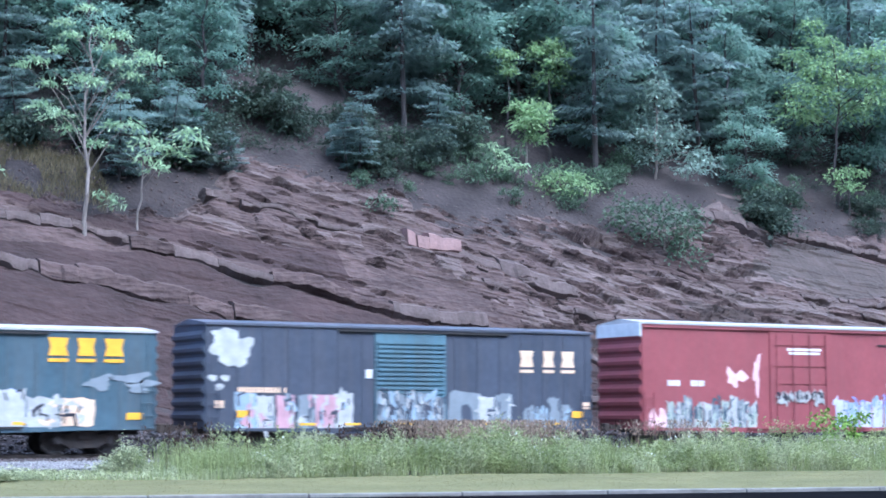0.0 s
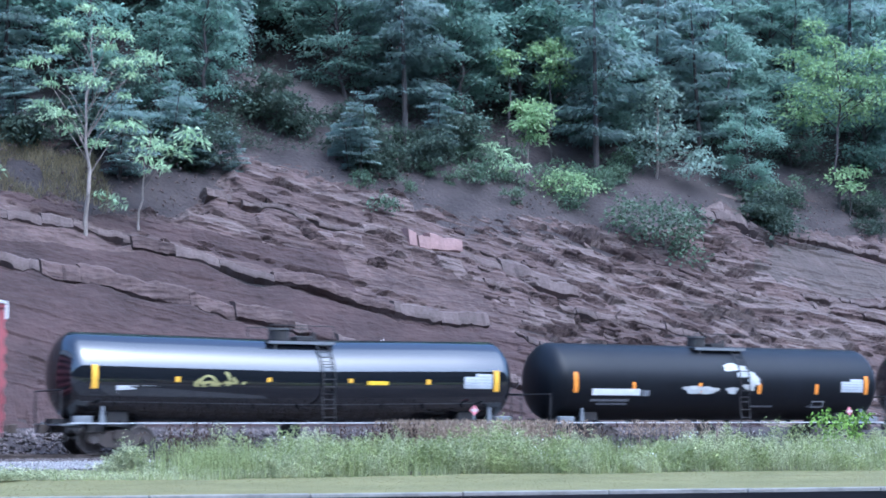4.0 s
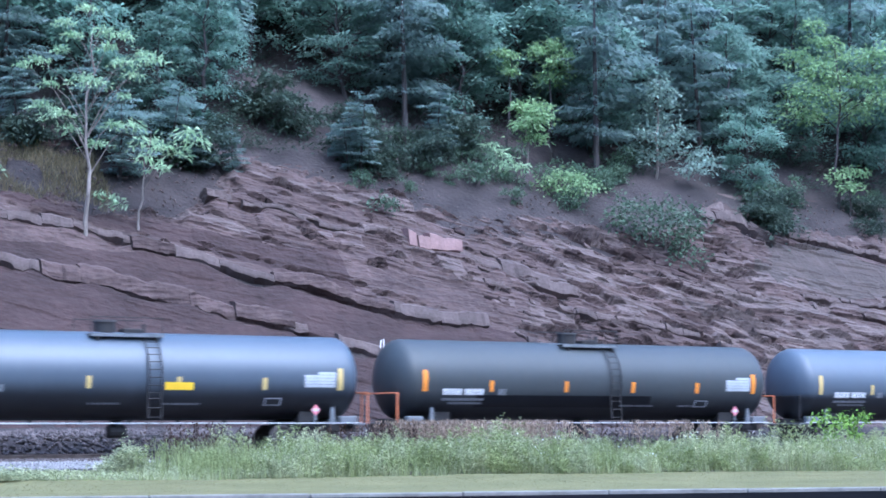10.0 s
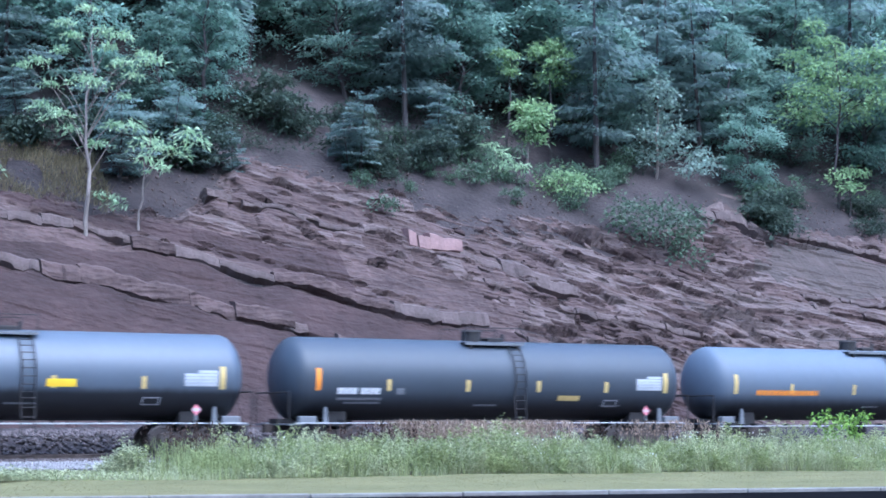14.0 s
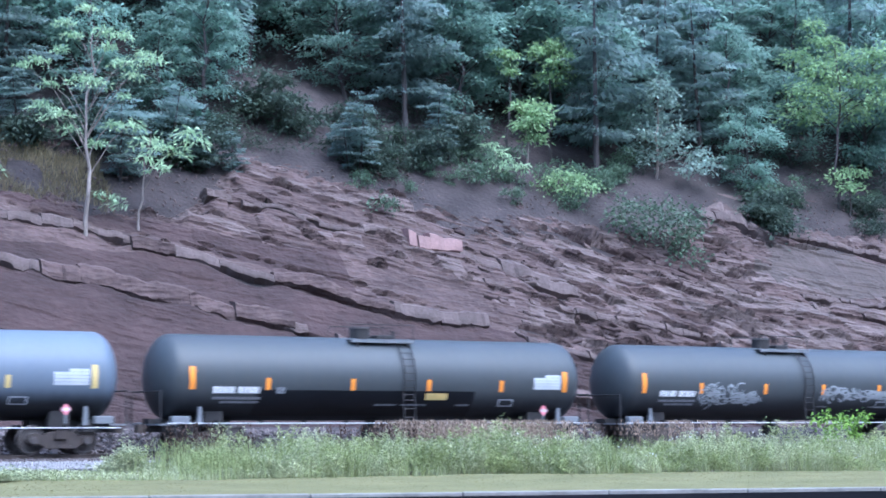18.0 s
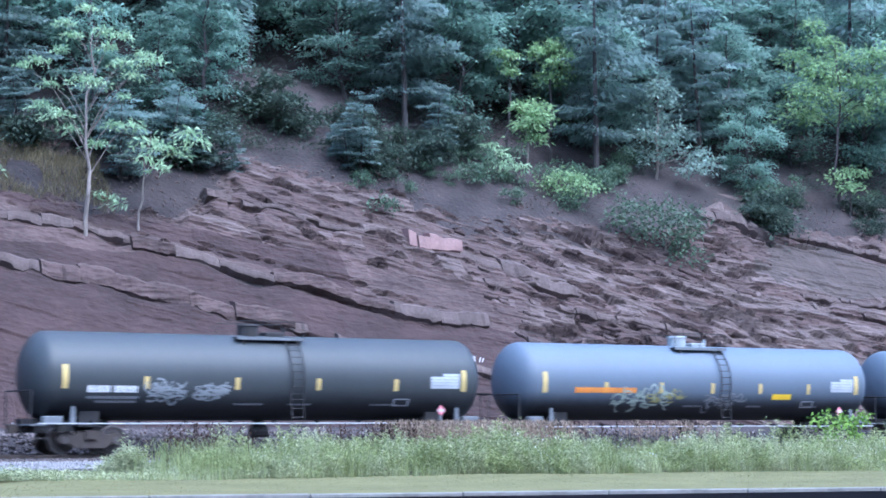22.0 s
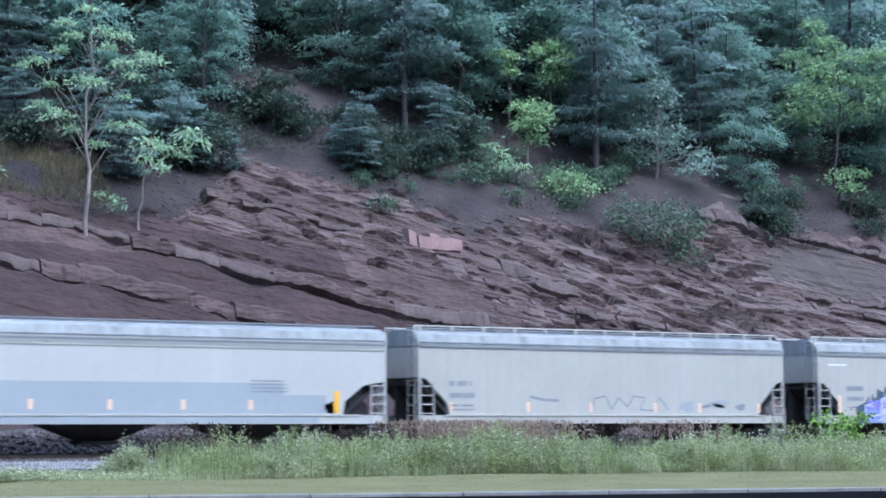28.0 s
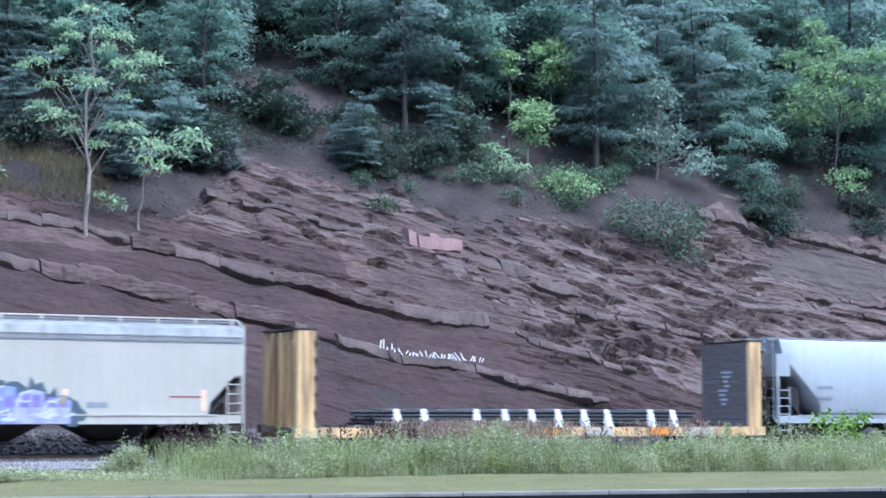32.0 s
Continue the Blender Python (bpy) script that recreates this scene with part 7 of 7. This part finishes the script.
    part("running_board", Mesh().box(-half + 0.1, half - 0.1, -0.9, -0.45, top + 0.05, top + 0.09).box(-half + 0.1, half - 0.1, 0.45, 0.9, top + 0.05, top + 0.09), P["dim"], car)
    for i in range(5):
        x = -half + 1.6 + i * (2 * half - 3.2) / 4
        part("roof_hatch", Mesh().slabbox(x - 1.0, x + 1.0, -0.35, 0.35, top - 0.02, top + 0.1, 0.03), P["hoproof"], car)
    return car, w


# long white hopper with a painted-out band
c, w = hopper(142.56, 10.03, P["white"], "long clean white covered hopper with a grey painted-out band", True, 1, False)
part("painted_band", rect(rect(rect(Mesh(), -6.55, 6.1, 1.32, 2.35, -w - 0.002), 6.1, 7.7, 1.32, 1.95, -w - 0.002), -6.0, 7.4, 1.0, 1.26, -w - 0.032), P["patch"], c, "grey painted-out band")
tabs(c, (-5.2, -2.6, 0.0, 2.5, 4.9), 1.45, 1.78, 0.16, -w - 0.008, "paleblock", "reflective_stripe")
tabs(c, (8.1, -8.15), 1.35, 2.1, 0.2, -w - 0.006, "tape", "reflective_stripe")
for k, (xa, xb, za, zb) in enumerate(((-7.7, -6.8, 2.45, 2.62), (-7.7, -6.8, 2.05, 2.22), (-7.6, -6.55, 1.75, 1.8), (-7.6, -6.55, 1.6, 1.65), (4.9, 6.1, 2.4, 2.45), (4.9, 6.2, 2.28, 2.33), (4.9, 6.3, 2.16, 2.21), (4.9, 6.3, 2.04, 2.09))):
    letter_part("lettering", stencil(xa, xb, za, zb, -w - 0.008, 40 + k), P["dim"], c)
for x in (7.9, 7.9):
    part("paint_patch", blob(Mesh(), x, 1.55, 0.28, 0.2, -w - 0.006, random.Random(2), 12, 0.3), P["patch"], c)

# off-white hopper with faded tags
c, w = hopper(162.13, 8.30, P["cream"], "off-white covered hopper with roof rails and faded tags", False, 2)
for k, (xa, xb, za, zb) in enumerate(((-7.0, -6.1, 2.32, 2.5), (-7.0, -5.9, 1.9, 2.08), (-7.0, -6.0, 1.6, 1.66), (-7.0, -6.0, 1.45, 1.5))):
    letter_part("lettering", stencil(xa, xb, za, zb, -w - 0.006, 50 + k), P["dim"], c)
tagged(part("graffiti", stroke(stroke(stroke(Mesh(), [(-0.9, 1.4), (-0.8, 1.9), (-0.3, 2.0), (0.0, 1.5), (0.3, 1.95), (0.7, 1.6), (1.0, 2.0), (1.5, 1.95), (1.3, 1.5), (1.9, 1.45), (2.2, 1.95), (2.6, 1.5)], 0.05, -w - 0.004), [(-3.6, 1.95), (-3.1, 1.85), (-2.4, 1.82)], 0.1, -w - 0.004), [(4.2, 1.6), (4.8, 1.7), (5.3, 1.6)], 0.12, -w - 0.004), P["dim"], c, "faded grey spray-painted tag"), kind="stuff")
for k, (x, z, rx, rz) in enumerate(((3.5, 1.62, 0.4, 0.2), (6.1, 1.6, 0.22, 0.14), (5.0, 1.72, 0.5, 0.14))):
    part("paint_patch", blob(Mesh(), x, z, rx, rz, -w - 0.005, random.Random(k), 12, 0.3), P["patch" if k != 1 else "dim"], c)
tabs(c, (-6.95, -3.7, -0.95, 2.0, 4.1, 7.0), 1.4, 1.75, 0.14, -w - 0.006, "paleblock", "reflective_stripe")

# hopper with the violet mural
c, w = hopper(180.32, 8.15, P["cream"], "off-white covered hopper with a large violet graffiti mural", False, 3)
mural(c, -5.7, 2.15, 1.0, 2.5, -w - 0.033, 26)
for k, (xa, xb, za, zb) in enumerate(((-6.6, -5.7, 2.3, 2.48), (-6.6, -5.7, 1.88, 2.05), (-6.6, -5.7, 1.6, 1.65))):
    letter_part("lettering", stencil(xa, xb, za, zb, -w - 0.006, 60 + k), P["dim"], c)
part("lettering", rect(Mesh(), -7.6, -6.6, 3.3, 3.36, -w - 0.006), P["mark"], c)
part("paint_patch", rect(Mesh(), 5.5, 6.6, 1.85, 1.9, -w - 0.006), P["red"], c, "red painted dash")
part("notice", rect(Mesh(), 2.7, 3.4, 1.5, 1.68, -w - 0.006).box(2.8, 3.3, -w - 0.012, -w - 0.006, 1.54, 1.64), P["g_grey"], c)
tabs(c, (-7.0, 2.0, 6.7), 1.4, 2.1, 0.18, -w - 0.006, "paleblock", "reflective_stripe")

# ---- bulkhead flat car with pipes ----
c = new_car("bulkhead_flat_car", 200.55, "ochre-yellow bulkhead flat car loaded with dark pipes", "flat car", 8.2, 10.6)
part("deck", Mesh().box(-10.2, 10.2, -1.4, 1.4, 0.74, 0.86), P["wood"], c, "grey timber deck")
sd = Mesh().box(-10.2, 10.2, -1.48, -1.36, 0.5, 0.84).box(-10.2, 10.2, 1.36, 1.48, 0.5, 0.84)
for i in range(18):
    x = -8.8 + i * 17.6 / 17
    sd.box(x - 0.09, x + 0.09, -1.54, -1.48, 0.56, 0.8)
part("side_sill", sd, P["yellow"], c, "ochre side sill with stake pockets")
for k, (xa, xb, m) in enumerate(((-5.6, -4.6, "cream"), (1.6, 2.9, "cream"), (-0.6, 0.5, "orange"), (4.6, 5.6, "orange"), (6.2, 7.6, "cream"))):
    part("sill_patch", rect(Mesh(), xa, xb, 0.56, 0.80, -1.545), P[m], c, "faded painted patch")
part("underframe", Mesh().box(-9.9, 9.9, -0.5, 0.5, 0.5, 0.74), P["dark"], c)
for sx in (-1, 1):
    x0 = sx * 9.75
    bulk = part("bulkhead", Mesh().slabbox(x0 - 0.34, x0 + 0.34, -1.45, -1.05, 0.82, 4.2, 0.04), P["yellow"], c, "ochre-yellow steel bulkhead")
    part("bulkhead_column", Mesh().slabbox(x0 - 0.34, x0 + 0.34, 1.05, 1.45, 0.82, 4.2, 0.04), P["yellow"], bulk)
    ps = Mesh()
    for y in (-0.62, 0.0, 0.62):
        ps.slabbox(x0 + (sx * 0.18) - 0.2, x0 + (sx * 0.18) + 0.2, y - 0.12, y + 0.12, 0.82, 4.15, 0.03)
    for z in (1.2, 2.0, 2.9, 3.8):
        ps.box(x0 + sx * 0.1 - 0.15, x0 + sx * 0.1 + 0.15, -1.1, 1.1, z - 0.06, z + 0.06)
    part("bulkhead_cap", Mesh().box(x0 - 0.40, x0 + 0.40, -1.47, -0.5, 4.2, 4.25).box(x0 - 0.36, x0 + 0.38, -0.5, 0.6, 4.19, 4.23).box(x0 - 0.40, x0 + 0.36, 0.6, 1.47, 4.2, 4.26), P["truck"], bulk, "rusty top channel")
    part("bulkhead_post", ps, P["yellow"], bulk)
    for i in range(14):
        z = 0.9 + i * 0.232
        part("board", Mesh().box(x0 - sx * 0.385 - 0.035, x0 - sx * 0.385 + 0.035, -1.43, 1.43, z, z + 0.22), P["wood"], bulk)
    for z in (1.3, 1.9, 2.5, 3.1, 3.7):
        part("bulkhead_strap", Mesh().slabbox(x0 + 0.30, x0 + 0.45, -1.52, -1.20, z, z + 0.16, 0.03), P["truck"], bulk)
for i in range(8):
    part("graffiti", rect(Mesh(), 0, 0.02, 0, 0, 0).box(-0.012, 0.0, -0.35 + 0.1 * (i % 3), 0.35 - 0.12 * (i % 4), 0, 0.09), P["softmark"], c, "pale scrawl on the bulkhead boards", at=pose(9.325, -0.2 + 0.05 * i, 2.95 - 0.18 * i))
# load: layers of pipes with white straps (each load lashed to the car)
for layer in range(4):
    for j in range(9):
        y = -1.18 + j * 0.295
        part("pipe", Mesh().tube((-6.9 + 0.15 * ((j * 3 + layer) % 4), y, 0.995 + layer * 0.135), (6.6 + 0.12 * ((j + layer) % 5), y, 0.995 + layer * 0.135), 0.065, None, 10), P["pipe"], c, "long dark steel pipe" if layer + j == 0 else "")
part("dunnage", Mesh().box(-5.5, -5.3, -1.3, 1.3, 0.86, 0.93).box(-1, -0.8, -1.3, 1.3, 0.86, 0.93).box(4.8, 5.0, -1.3, 1.3, 0.86, 0.93), P["wood"], c)
for i, x in enumerate((-6.2, -5.1, -2.95, -1.75, -0.6, 0.55, 1.7, 2.75, 4.75, 5.8)):
    st = Mesh()
    st.box(x - 0.10, x + 0.10, -1.285, -1.272, 0.86, 1.49).box(x - 0.10, x + 0.10, -1.285, 1.29, 1.49, 1.503)
    st.add([(x - 0.10, -1.286, 1.5), (x + 0.10, -1.286, 1.5), (x + 0.24, -1.40, 0.86), (x + 0.04, -1.40, 0.86)], [(0, 1, 2, 3)])
    part("strap", st, P["strap"], c, "white lashing strap")

# grey hopper with rounded sides, last in view
c, w = hopper(219.6, 8.3, P["grey"], "grey covered hopper with open end frames", False, 4, False, True)
for za in (2.35, 1.95):
    letter_part("lettering", stencil(-6.2, -5.4, za, za + 0.12, -w - 0.006, 70), P["dim"], c)


# ---- the train's movement ----
def travel(t):
    """How far the train has gone at t seconds, in metres from mid-clip."""
    u = (t - 16) / 16
    return 16 * (10.2359 * u + 0.1565 * u**2 / 2 - 0.0702 * u**3 / 3 - 0.0122 * u**4 / 4)


UNEVEN = {0: 0.10, 1: -0.09, 2: -0.13, 3: 0.09, 6: 0.10, 7: -0.08, 8: 0.02, 11: -0.06, 12: 0.12, 13: -0.07, 14: -0.06, 17: -0.06, 18: 0.10, 19: -0.08, 20: 0.06}


def motions():
    for car, s in CARS:
        walk(car, [(t, pose(s - travel(t) - SC * UNEVEN.get(t, 0.0), 0, RAIL)) for t in range(33)])
    for w, wx, s in SPIN:
        # the wheels roll while their car passes before the road; 0.46 m is the wheel's radius
        t0 = max(0.0, min(31.0, 16 + (s - 78) / 10.24))
        t1 = min(32.0, max(1.0, 16 + (s - 2) / 10.24))
        rows = [(0, pose(wx, 0, 0.46))] if t0 > 0 else []
        n = max(2, int((t1 - t0) / 0.0667))
        for i in range(n + 1):
            t = t0 + (t1 - t0) * i / n
            rows.append((t, pose(wx, 0, 0.46, 0, -math.degrees((travel(t) - travel(t0)) / 0.46) % 360, 0)))
        if t1 < 32:
            rows.append((32, rows[-1][1]))
        walk(w, rows)


motions()
